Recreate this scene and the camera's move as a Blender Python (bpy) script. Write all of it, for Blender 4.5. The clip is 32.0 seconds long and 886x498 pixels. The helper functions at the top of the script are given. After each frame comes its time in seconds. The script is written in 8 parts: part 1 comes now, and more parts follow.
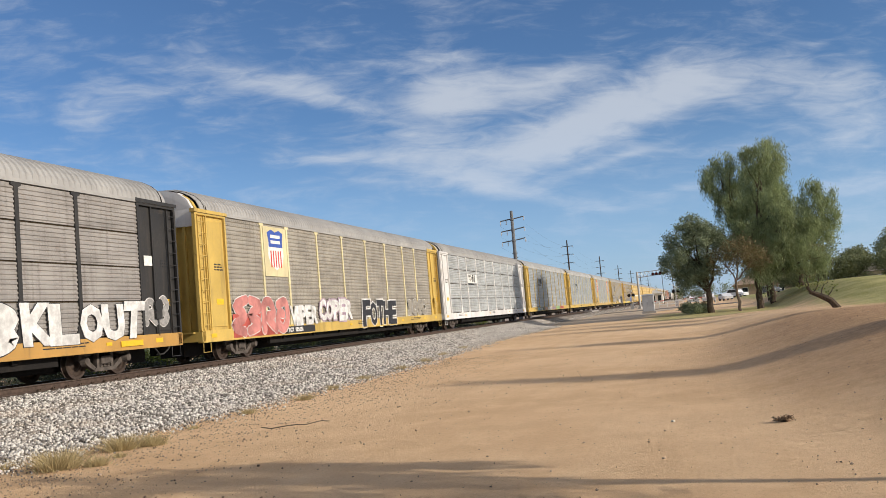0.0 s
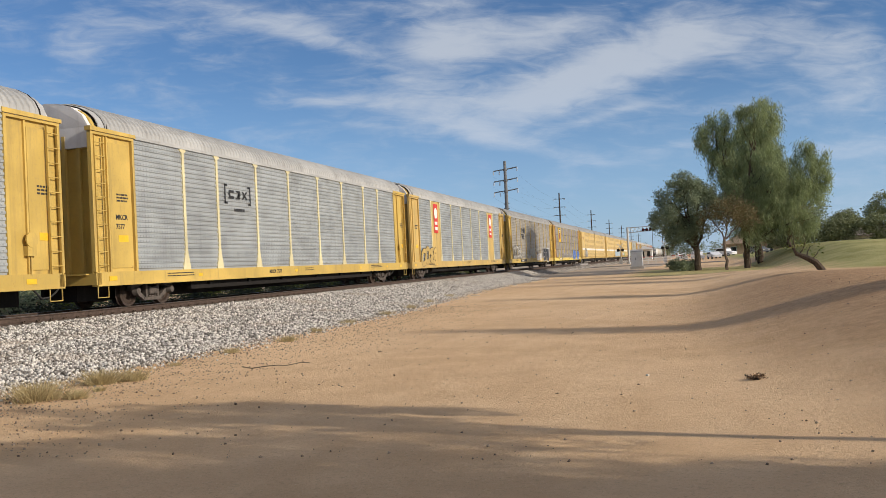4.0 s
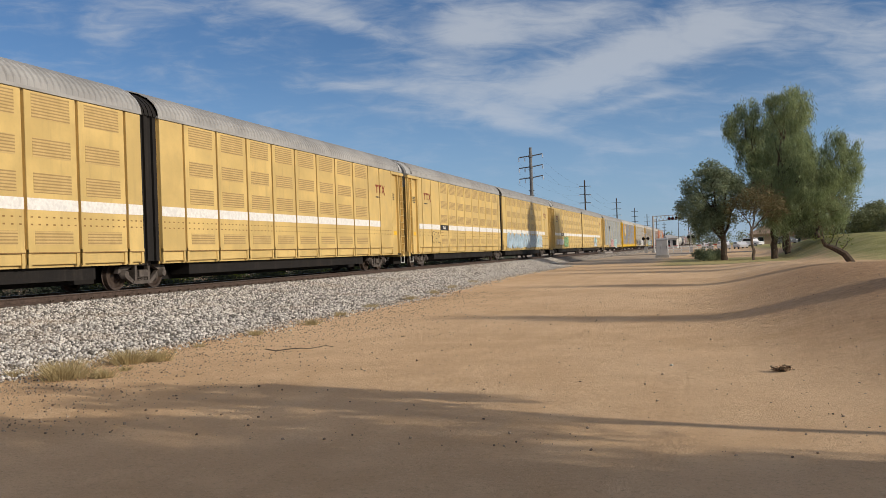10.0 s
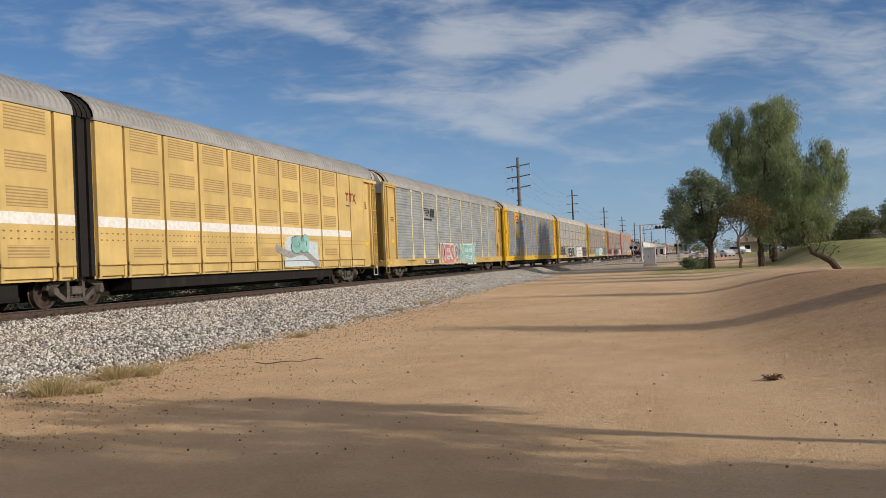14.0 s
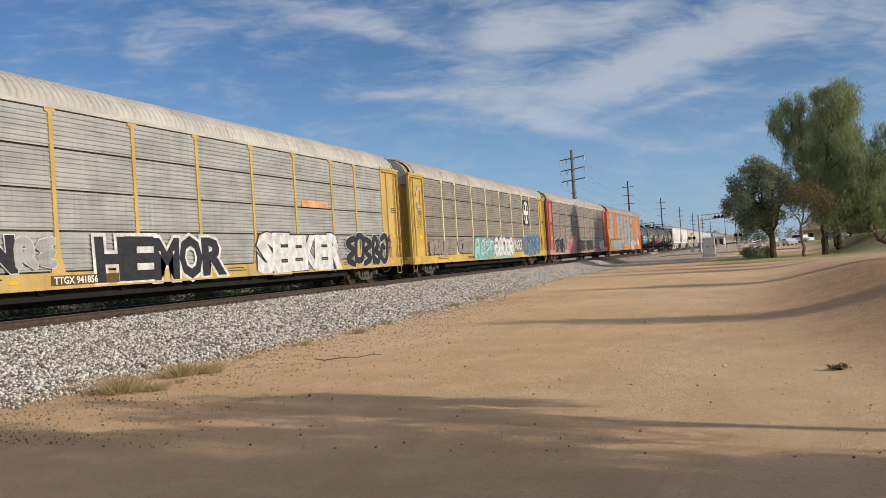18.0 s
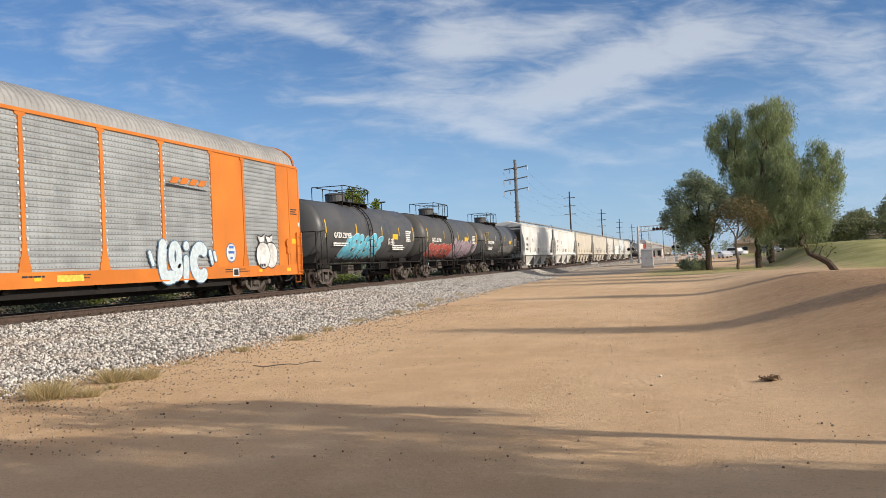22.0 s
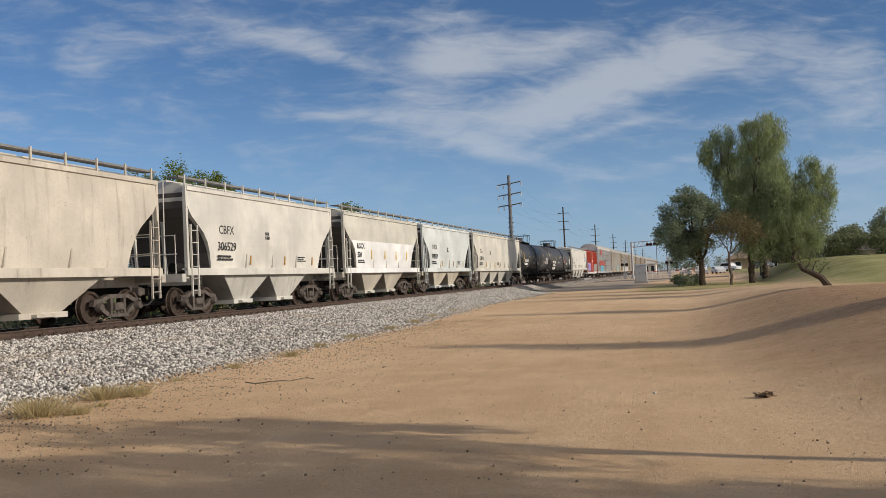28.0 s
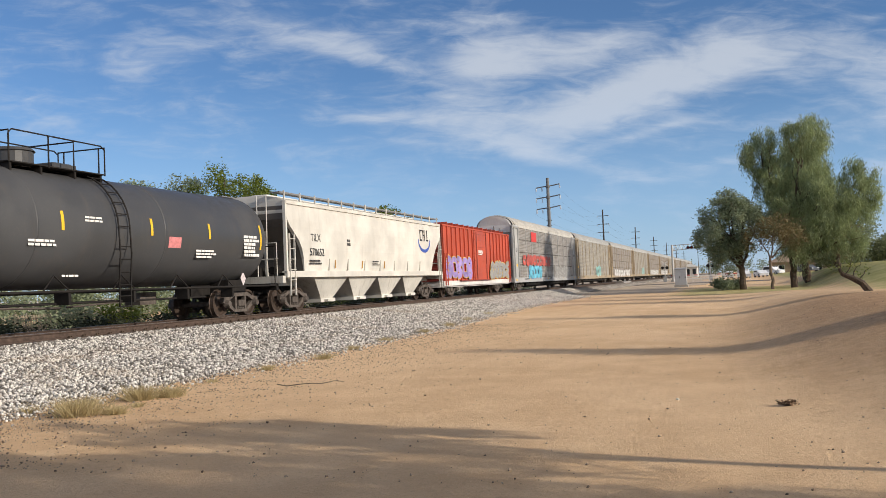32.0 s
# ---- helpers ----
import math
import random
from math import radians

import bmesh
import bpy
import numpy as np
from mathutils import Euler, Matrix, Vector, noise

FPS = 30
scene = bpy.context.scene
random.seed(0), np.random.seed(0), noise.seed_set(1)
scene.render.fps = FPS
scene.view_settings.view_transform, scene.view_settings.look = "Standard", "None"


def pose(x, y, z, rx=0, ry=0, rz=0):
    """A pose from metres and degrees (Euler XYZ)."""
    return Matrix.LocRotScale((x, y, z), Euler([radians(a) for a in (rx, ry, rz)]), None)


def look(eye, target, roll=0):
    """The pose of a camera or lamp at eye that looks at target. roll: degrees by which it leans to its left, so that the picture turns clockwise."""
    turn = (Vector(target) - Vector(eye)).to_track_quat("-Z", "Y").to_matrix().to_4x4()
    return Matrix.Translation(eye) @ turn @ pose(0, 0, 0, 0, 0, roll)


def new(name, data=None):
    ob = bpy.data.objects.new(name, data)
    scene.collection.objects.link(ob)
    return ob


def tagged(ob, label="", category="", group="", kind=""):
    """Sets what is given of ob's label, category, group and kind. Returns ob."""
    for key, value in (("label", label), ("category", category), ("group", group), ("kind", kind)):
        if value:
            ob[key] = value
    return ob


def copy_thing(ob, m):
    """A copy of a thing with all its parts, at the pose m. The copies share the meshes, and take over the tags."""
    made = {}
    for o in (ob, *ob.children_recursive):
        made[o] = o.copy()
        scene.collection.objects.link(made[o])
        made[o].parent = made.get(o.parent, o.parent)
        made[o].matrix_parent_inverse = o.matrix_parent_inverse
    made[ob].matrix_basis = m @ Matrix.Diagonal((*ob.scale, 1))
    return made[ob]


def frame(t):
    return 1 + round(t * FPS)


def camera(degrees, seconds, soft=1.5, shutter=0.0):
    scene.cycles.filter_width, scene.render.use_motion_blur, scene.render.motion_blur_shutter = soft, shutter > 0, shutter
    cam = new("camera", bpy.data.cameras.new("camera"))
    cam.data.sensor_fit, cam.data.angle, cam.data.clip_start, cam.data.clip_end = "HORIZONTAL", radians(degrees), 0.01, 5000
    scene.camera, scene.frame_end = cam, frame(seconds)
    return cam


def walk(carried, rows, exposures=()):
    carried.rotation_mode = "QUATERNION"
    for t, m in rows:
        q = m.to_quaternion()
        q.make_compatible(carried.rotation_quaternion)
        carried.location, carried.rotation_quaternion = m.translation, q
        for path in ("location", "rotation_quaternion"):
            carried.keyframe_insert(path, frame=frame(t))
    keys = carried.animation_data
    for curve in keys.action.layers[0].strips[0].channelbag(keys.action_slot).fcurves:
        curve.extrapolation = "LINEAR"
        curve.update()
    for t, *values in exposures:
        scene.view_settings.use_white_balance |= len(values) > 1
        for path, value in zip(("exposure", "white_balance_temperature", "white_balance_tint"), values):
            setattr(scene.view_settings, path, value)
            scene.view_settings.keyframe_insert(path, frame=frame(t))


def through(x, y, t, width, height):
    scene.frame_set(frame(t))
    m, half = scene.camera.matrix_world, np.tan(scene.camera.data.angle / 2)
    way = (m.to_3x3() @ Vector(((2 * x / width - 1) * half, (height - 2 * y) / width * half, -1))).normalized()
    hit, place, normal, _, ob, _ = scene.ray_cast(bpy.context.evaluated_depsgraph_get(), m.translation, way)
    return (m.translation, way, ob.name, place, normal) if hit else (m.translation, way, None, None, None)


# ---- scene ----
# Hand-held camera: it stands beside the track and sways by centimetres.
cam = camera(54.1, 32.0, soft=0.7)
ROWS = [
    # t, x, y, z, yaw, pitch, roll
    (0.0, -0.096, -0.032, 1.461, 15.91, 4.55, -5.01),
    (0.5, -0.076, -0.019, 1.465, 15.68, 4.18, -4.97),
    (1.0, -0.032, -0.030, 1.472, 15.95, 3.92, -5.00),
    (1.5, 0.023, -0.040, 1.451, 16.29, 2.61, -4.15),
    (2.0, 0.050, 0.003, 1.454, 15.97, 1.71, -3.36),
    (2.5, 0.054, 0.026, 1.455, 15.75, 1.36, -3.05),
    (3.0, 0.041, 0.022, 1.458, 15.59, 1.17, -2.90),
    (3.5, 0.023, 0.015, 1.457, 15.58, 1.18, -2.89),
    (4.0, 0.000, 0.000, 1.450, 15.58, 1.09, -2.85),
    (4.5, -0.035, -0.011, 1.458, 18.33, 0.66, -3.98),
    (6.5, -0.025, 0.032, 1.465, 18.31, -0.59, -3.99),
    (7.0, -0.038, 0.019, 1.457, 18.24, -0.44, -3.84),
    (7.5, -0.026, 0.015, 1.449, 17.94, -0.16, -2.47),
    (8.0, -0.016, 0.018, 1.454, 17.62, 0.06, -2.19),
    (8.5, -0.017, 0.018, 1.451, 17.51, 0.07, -2.19),
    (9.0, -0.011, 0.022, 1.456, 17.44, 0.05, -2.15),
    (9.5, -0.013, 0.019, 1.451, 17.39, 0.12, -2.08),
    (10.0, -0.011, 0.026, 1.450, 17.20, 0.22, -2.00),
    (10.5, -0.017, 0.029, 1.463, 16.88, 0.25, -1.88),
    (11.0, -0.030, 0.041, 1.483, 16.58, 0.52, -1.96),
    (11.5, -0.034, 0.042, 1.484, 16.42, 1.12, -2.39),
    (12.0, -0.027, 0.053, 1.475, 16.35, 1.15, -2.40),
    (12.5, -0.031, 0.063, 1.471, 16.32, 1.11, -2.37),
    (13.0, -0.036, 0.056, 1.464, 16.31, 1.15, -2.38),
    (13.5, -0.032, 0.051, 1.463, 16.31, 1.11, -2.41),
    (14.0, -0.045, 0.029, 1.465, 16.39, 0.87, -2.46),
    (14.5, -0.062, 0.009, 1.478, 17.59, 1.66, -2.12),
    (15.0, -0.043, 0.011, 1.476, 18.44, 1.78, -2.20),
    (15.5, -0.050, 0.002, 1.468, 19.48, 1.12, -2.78),
    (17.5, -0.033, 0.037, 1.449, 20.55, 0.91, -3.64),
    (18.0, -0.030, 0.019, 1.452, 20.04, 0.76, -3.63),
    (18.5, -0.031, 0.031, 1.457, 18.70, 0.55, -3.64),
    (19.0, -0.022, 0.030, 1.449, 18.17, 0.52, -3.71),
    (19.5, -0.012, 0.038, 1.442, 17.73, 0.32, -3.73),
    (20.0, 0.000, 0.041, 1.453, 16.85, -0.06, -3.96),
    (20.5, -0.001, 0.046, 1.452, 16.63, -0.11, -4.01),
    (21.0, 0.009, 0.044, 1.446, 16.63, 0.05, -3.87),
    (21.5, -0.000, 0.031, 1.461, 16.60, 0.28, -3.52),
    (22.0, -0.033, 0.020, 1.465, 16.23, 1.02, -2.66),
    (22.5, -0.036, 0.013, 1.469, 16.51, 1.62, -2.20),
    (23.0, -0.037, 0.008, 1.474, 16.56, 1.74, -2.14),
    (23.5, -0.045, 0.018, 1.474, 16.50, 1.80, -2.18),
    (24.0, -0.044, 0.035, 1.475, 16.50, 1.79, -2.18),
    (24.5, -0.040, 0.035, 1.466, 16.46, 1.84, -2.21),
    (25.0, -0.035, 0.047, 1.466, 16.35, 1.79, -2.13),
    (25.5, -0.031, 0.034, 1.472, 16.36, 1.78, -2.11),
    (27.5, -0.028, 0.063, 1.470, 15.86, 2.09, -2.69),
    (28.0, -0.036, 0.062, 1.471, 15.78, 2.02, -2.69),
    (28.5, -0.037, 0.060, 1.463, 15.77, 2.07, -2.66),
    (29.0, -0.036, 0.043, 1.469, 15.80, 2.06, -2.66),
    (29.5, -0.025, 0.039, 1.472, 15.81, 2.01, -2.61),
    (30.0, 0.015, 0.009, 1.476, 15.80, 2.06, -2.63),
    (30.5, 0.093, -0.047, 1.495, 15.63, 1.80, -2.33),
    (31.0, 0.154, -0.059, 1.515, 16.74, 1.91, -2.37),
    (31.5, 0.201, -0.062, 1.510, 17.31, 2.06, -2.41),
    (32.0, 0.187, -0.060, 1.512, 18.37, 2.28, -2.43),
]


def stand(x, y, z, yaw, pitch, roll):
    return pose(x, y, z, 0, 0, yaw) @ pose(0, 0, 0, 90 + pitch) @ pose(0, 0, 0, 0, 0, roll)


EXPOSURE = [(0, -0.08), (2, -0.33), (4, -0.17), (7, -0.20), (9, -0.30), (11, -0.45), (13, -0.45), (15, -0.45), (18, -0.32), (21, -0.13), (23, 0.03), (24, -0.07), (25, -0.47), (28, -0.41), (30, -0.41), (31, -0.13), (32, -0.05)]
walk(cam, [(t, stand(*row)) for t, *row in ROWS], EXPOSURE)

# ---- light ----
# The sun stands low beyond the camera's right shoulder; shadows run across the track.
SUN_EL = radians(21)
flat = Vector((1.0, -0.15, 0)).normalized()
sun_dir = flat * math.cos(SUN_EL) + Vector((0, 0, math.sin(SUN_EL)))
sun = new("sun", bpy.data.lights.new("sun", "SUN"))
sun.data.energy, sun.data.angle, sun.data.color = 4.4, radians(0.5), (1.0, 0.90, 0.77)
sun.matrix_world = look(sun_dir * 100, (0, 0, 0))

world = bpy.data.worlds.new("world")
scene.world = world
world.use_nodes = True

# Cirrus over the scene: centre right, centre up, half-length, half-width, lean in degrees, weight,
# on a plane one unit ahead of the direction SKY_AHEAD.
CIRRUS = [
    (-0.120, 0.171, 0.062, 0.007, -2, 0.34), (-0.019, 0.164, 0.062, 0.022, 6, 0.34), (0.040, 0.136, 0.055, 0.011, -10, 0.42), (0.105, 0.170, 0.072, 0.025, 18, 0.44),
    (0.190, 0.206, 0.085, 0.023, 22, 0.44), (-0.016, 0.212, 0.049, 0.033, 40, 0.26), (0.033, 0.247, 0.065, 0.022, 18, 0.34), (0.141, 0.258, 0.078, 0.017, 20, 0.34),
    (0.245, 0.242, 0.072, 0.026, 24, 0.32), (-0.198, 0.260, 0.075, 0.014, -8, 0.36), (-0.126, 0.236, 0.062, 0.010, -16, 0.32), (-0.393, 0.261, 0.169, 0.022, 2, 0.14),
    (-0.433, 0.227, 0.078, 0.009, -4, 0.14), (0.343, 0.247, 0.098, 0.023, 14, 0.32), (0.447, 0.209, 0.072, 0.033, 26, 0.34), (0.460, 0.170, 0.059, 0.016, 14, 0.26),
    (0.479, 0.113, 0.059, 0.013, 2, 0.36), (0.453, 0.078, 0.046, 0.009, 0, 0.22), (0.245, 0.110, 0.059, 0.013, 6, 0.24), (0.160, 0.104, 0.033, 0.009, -8, 0.22),
    (0.199, 0.158, 0.072, 0.005, 16, 0.24), (0.115, 0.117, 0.046, 0.009, -12, 0.24), (-0.094, 0.143, 0.026, 0.003, -4, 0.18), (-0.055, 0.279, 0.104, 0.010, 4, 0.26),
]


def sky_nodes():
    nt = world.node_tree
    nt.nodes.clear()
    N, L = nt.nodes.new, nt.links.new

    def val(op, a, b=None, c=None):
        n = N("ShaderNodeMath")
        n.operation = op
        for i, v in enumerate((a, b, c)):
            if v is None:
                continue
            if isinstance(v, (int, float)):
                n.inputs[i].default_value = v
            else:
                L(v, n.inputs[i])
        return n.outputs[0]

    def dot(a, vec):
        n = N("ShaderNodeVectorMath")
        n.operation = "DOT_PRODUCT"
        L(a, n.inputs[0])
        n.inputs[1].default_value = vec
        return n.outputs["Value"]

    out, bg = N("ShaderNodeOutputWorld"), N("ShaderNodeBackground")
    sky = N("ShaderNodeTexSky")
    sky.sky_type, sky.sun_disc = "NISHITA", False
    sky.sun_elevation, sky.sun_rotation = SUN_EL, math.pi / 2 - math.atan2(flat.y, flat.x)
    sky.altitude, sky.air_density, sky.dust_density, sky.ozone_density = 600, 1.0, 0.15, 4.0
    tint = N("ShaderNodeMix")
    tint.data_type, tint.blend_type = "RGBA", "MULTIPLY"
    tint.inputs[0].default_value = 1.0
    tint.inputs[7].default_value = (0.86, 0.97, 1.10, 1)
    L(sky.outputs[0], tint.inputs[6])
    co = N("ShaderNodeTexCoord").outputs["Generated"]
    m = pose(0, 0, 0, 0, 0, 15.6) @ pose(0, 0, 0, 91.1) @ pose(0, 0, 0, 0, 0, -2.85)
    right, up, ahead = m.col[0].xyz, m.col[1].xyz, -m.col[2].xyz
    depth = val("MAXIMUM", val("ABSOLUTE", dot(co, ahead)), 0.08)
    u, v = val("DIVIDE", dot(co, right), depth), val("DIVIDE", dot(co, up), depth)
    comb = N("ShaderNodeCombineXYZ")
    L(u, comb.inputs[0]), L(v, comb.inputs[1])
    total = None
    for cx, cy, ra, rb, lean, weight in CIRRUS:
        c, s = math.cos(radians(lean)), math.sin(radians(lean))
        du, dv = val("SUBTRACT", u, cx), val("SUBTRACT", v, cy)
        a = val("ADD", val("MULTIPLY", du, c / ra), val("MULTIPLY", dv, s / ra))
        b = val("ADD", val("MULTIPLY", du, -s / rb), val("MULTIPLY", dv, c / rb))
        g = val("MULTIPLY", val("EXPONENT", val("MULTIPLY", val("ADD", val("MULTIPLY", a, a), val("MULTIPLY", b, b)), -0.7)), weight)
        total = g if total is None else val("ADD", total, g)

    # more veil overhead and behind, out of view, added to whiten the fill light
    veil = N("ShaderNodeMapRange")
    veil.interpolation_type = "SMOOTHSTEP"
    for i, k in ((1, 0.36), (2, 0.85), (3, 0.0), (4, 0.2)):
        veil.inputs[i].default_value = k
    L(dot(co, (0, 0, 1)), veil.inputs[0])
    back = N("ShaderNodeMapRange")
    back.interpolation_type = "SMOOTHSTEP"
    for i, k in ((1, 0.35), (2, -0.3), (3, 0.0), (4, 0.2)):
        back.inputs[i].default_value = k
    L(dot(co, ahead), back.inputs[0])
    total = val("ADD", total, val("MAXIMUM", veil.outputs[0], back.outputs[0]))

    def streaks(scale, stretch, lean, detail):
        mp, n = N("ShaderNodeMapping"), N("ShaderNodeTexNoise")
        L(comb.outputs[0], mp.inputs[0])
        mp.inputs["Rotation"].default_value = (0, 0, radians(-lean))
        mp.inputs["Scale"].default_value = (scale, scale * stretch, 1)
        L(mp.outputs[0], n.inputs["Vector"])
        n.inputs["Scale"].default_value, n.inputs["Detail"].default_value, n.inputs["Roughness"].default_value = 1.0, detail, 0.6
        n.inputs["Distortion"].default_value = 0.7
        return n.outputs[0]

    body = val("ADD", val("MULTIPLY", streaks(5.5, 2.6, 22, 12), 1.15), val("MULTIPLY", streaks(17.0, 4.0, 16, 10), 0.75))
    raw = val("ADD", val("SUBTRACT", body, 0.99), total)
    ramp = N("ShaderNodeMapRange")
    ramp.interpolation_type = "SMOOTHSTEP"
    ramp.inputs[1].default_value, ramp.inputs[2].default_value = -0.12, 0.66
    ramp.inputs[3].default_value, ramp.inputs[4].default_value = 0.0, 0.72
    L(raw, ramp.inputs[0])
    # warm glow round the unseen sun, added to warm and lift the shadows
    glow = N("ShaderNodeMapRange")
    glow.interpolation_type = "SMOOTHSTEP"
    for i, k in ((1, 0.10), (2, 0.95), (3, 0.0), (4, 0.40)):
        glow.inputs[i].default_value = k
    L(dot(co, sun_dir), glow.inputs[0])
    mix = N("ShaderNodeMix")
    mix.data_type = "RGBA"
    mix.inputs[7].default_value = (6.5, 6.9, 7.5, 1)
    L(ramp.outputs[0], mix.inputs[0])
    L(tint.outputs[2], mix.inputs[6])
    bg.inputs["Strength"].default_value = 0.104
    haze = N("ShaderNodeMix")
    haze.data_type = "RGBA"
    haze.inputs[7].default_value = (13.0, 11.4, 9.3, 1)
    L(glow.outputs[0], haze.inputs[0])
    L(mix.outputs[2], haze.inputs[6])
    # pale air towards the horizon
    low, air = N("ShaderNodeMapRange"), N("ShaderNodeMix")
    low.interpolation_type = "SMOOTHSTEP"
    for i, k in ((1, 0.24), (2, 0.0), (3, 0.0), (4, 0.5)):
        low.inputs[i].default_value = k
    L(dot(co, (0, 0, 1)), low.inputs[0])
    air.data_type = "RGBA"
    air.inputs[7].default_value = (4.0, 5.9, 9.0, 1)
    L(low.outputs[0], air.inputs[0])
    L(haze.outputs[2], air.inputs[6])
    L(air.outputs[2], bg.inputs["Color"])
    L(bg.outputs[0], out.inputs["Surface"])


sky_nodes()

# ---- materials ----


class Nodes:
    """Short hand for a material's node tree."""

    def __init__(self, name):
        self.mat = bpy.data.materials.new(name)
        self.mat.use_nodes = True
        self.tree = self.mat.node_tree
        self.bsdf = self.tree.nodes["Principled BSDF"]

    def node(self, kind):
        return self.tree.nodes.new(kind)

    def link(self, a, b):
        self.tree.links.new(a, b)

    def coords(self, scale=(1, 1, 1), shift=True):
        co, mp = self.node("ShaderNodeTexCoord"), self.node("ShaderNodeMapping")
        mp.inputs["Scale"].default_value = scale
        self.link(co.outputs["Object"], mp.inputs[0])
        if shift:
            info, mul = self.node("ShaderNodeObjectInfo"), self.node("ShaderNodeMath")
            mul.operation = "MULTIPLY"
            mul.inputs[1].default_value = 37.0
            self.link(info.outputs["Random"], mul.inputs[0])
            self.link(mul.outputs[0], mp.inputs["Location"])
        return mp.outputs[0]

    def noise(self, vec, scale, detail=4, rough=0.6):
        n = self.node("ShaderNodeTexNoise")
        self.link(vec, n.inputs["Vector"])
        n.inputs["Scale"].default_value, n.inputs["Detail"].default_value, n.inputs["Roughness"].default_value = scale, detail, rough
        return n.outputs[0]

    def ramp(self, fac, a, b, low=0.0, high=1.0):
        n = self.node("ShaderNodeMapRange")
        n.interpolation_type = "SMOOTHSTEP"
        for i, v in enumerate((a, b, low, high)):
            n.inputs[i + 1].default_value = v
        self.link(fac, n.inputs[0])
        return n.outputs[0]

    def mix(self, fac, a, b, blend="MIX"):
        n = self.node("ShaderNodeMix")
        n.data_type, n.blend_type = "RGBA", blend
        for i, v in ((0, fac), (6, a), (7, b)):
            if isinstance(v, (int, float)):
                n.inputs[i].default_value = v
            elif isinstance(v, tuple):
                n.inputs[i].default_value = (*v, 1)
            else:
                self.link(v, n.inputs[i])
        return n.outputs[2]

    def math(self, op, a, b):
        n = self.node("ShaderNodeMath")
        n.operation = op
        for i, v in enumerate((a, b)):
            if isinstance(v, (int, float)):
                n.inputs[i].default_value = v
            else:
                self.link(v, n.inputs[i])
        return n.outputs[0]

    def bump(self, h, strength, distance):
        n = self.node("ShaderNodeBump")
        n.inputs["Strength"].default_value, n.inputs["Distance"].default_value = strength, distance
        self.link(h, n.inputs["Height"])
        self.link(n.outputs[0], self.bsdf.inputs["Normal"])

    def done(self, color, rough=0.7, metal=0.0, spec=0.35):
        if isinstance(color, tuple):
            self.bsdf.inputs["Base Color"].default_value = (*color, 1)
        else:
            self.link(color, self.bsdf.inputs["Base Color"])
        if isinstance(rough, (int, float)):
            self.bsdf.inputs["Roughness"].default_value = rough
        else:
            self.link(rough, self.bsdf.inputs["Roughness"])
        self.bsdf.inputs["Metallic"].default_value = metal
        self.bsdf.inputs["Specular IOR Level"].default_value = spec
        return self.mat


def shade(c, k):
    return tuple(min(1.0, v * k) for v in c)


PAINTS = {}


def paint(name, color, dirt=0.35, rust=0.15, rough=0.55, spec=0.3):
    """Weathered railcar paint: fading, vertical dirt streaks, rust spots, chips."""
    if name in PAINTS:
        return PAINTS[name]
    n = Nodes(name)
    at = n.coords()
    fade = n.ramp(n.noise(at, 0.6, 5), 0.35, 0.7)
    c = n.mix(fade, shade(color, 0.86), shade(color, 1.1))
    streak = n.ramp(n.noise(n.coords((1.2, 1.2, 0.11)), 2.0, 7, 0.7), 0.50, 0.76, 0, dirt)
    c = n.mix(streak, c, (0.13, 0.105, 0.08))
    fine = n.ramp(n.noise(at, 14, 4, 0.7), 0.5, 0.8, 0, dirt * 0.5)
    c = n.mix(fine, c, (0.18, 0.15, 0.12))
    spots = n.ramp(n.noise(at, 3.1, 8, 0.75), 0.63, 0.72, 0, rust * 2.2)
    c = n.mix(spots, c, (0.16, 0.06, 0.025))
    n.bump(n.noise(at, 45, 3), 0.12, 0.01)
    PAINTS[name] = n.done(c, n.ramp(fade, 0, 1, rough - 0.1, rough + 0.15), 0.0, spec)
    return PAINTS[name]


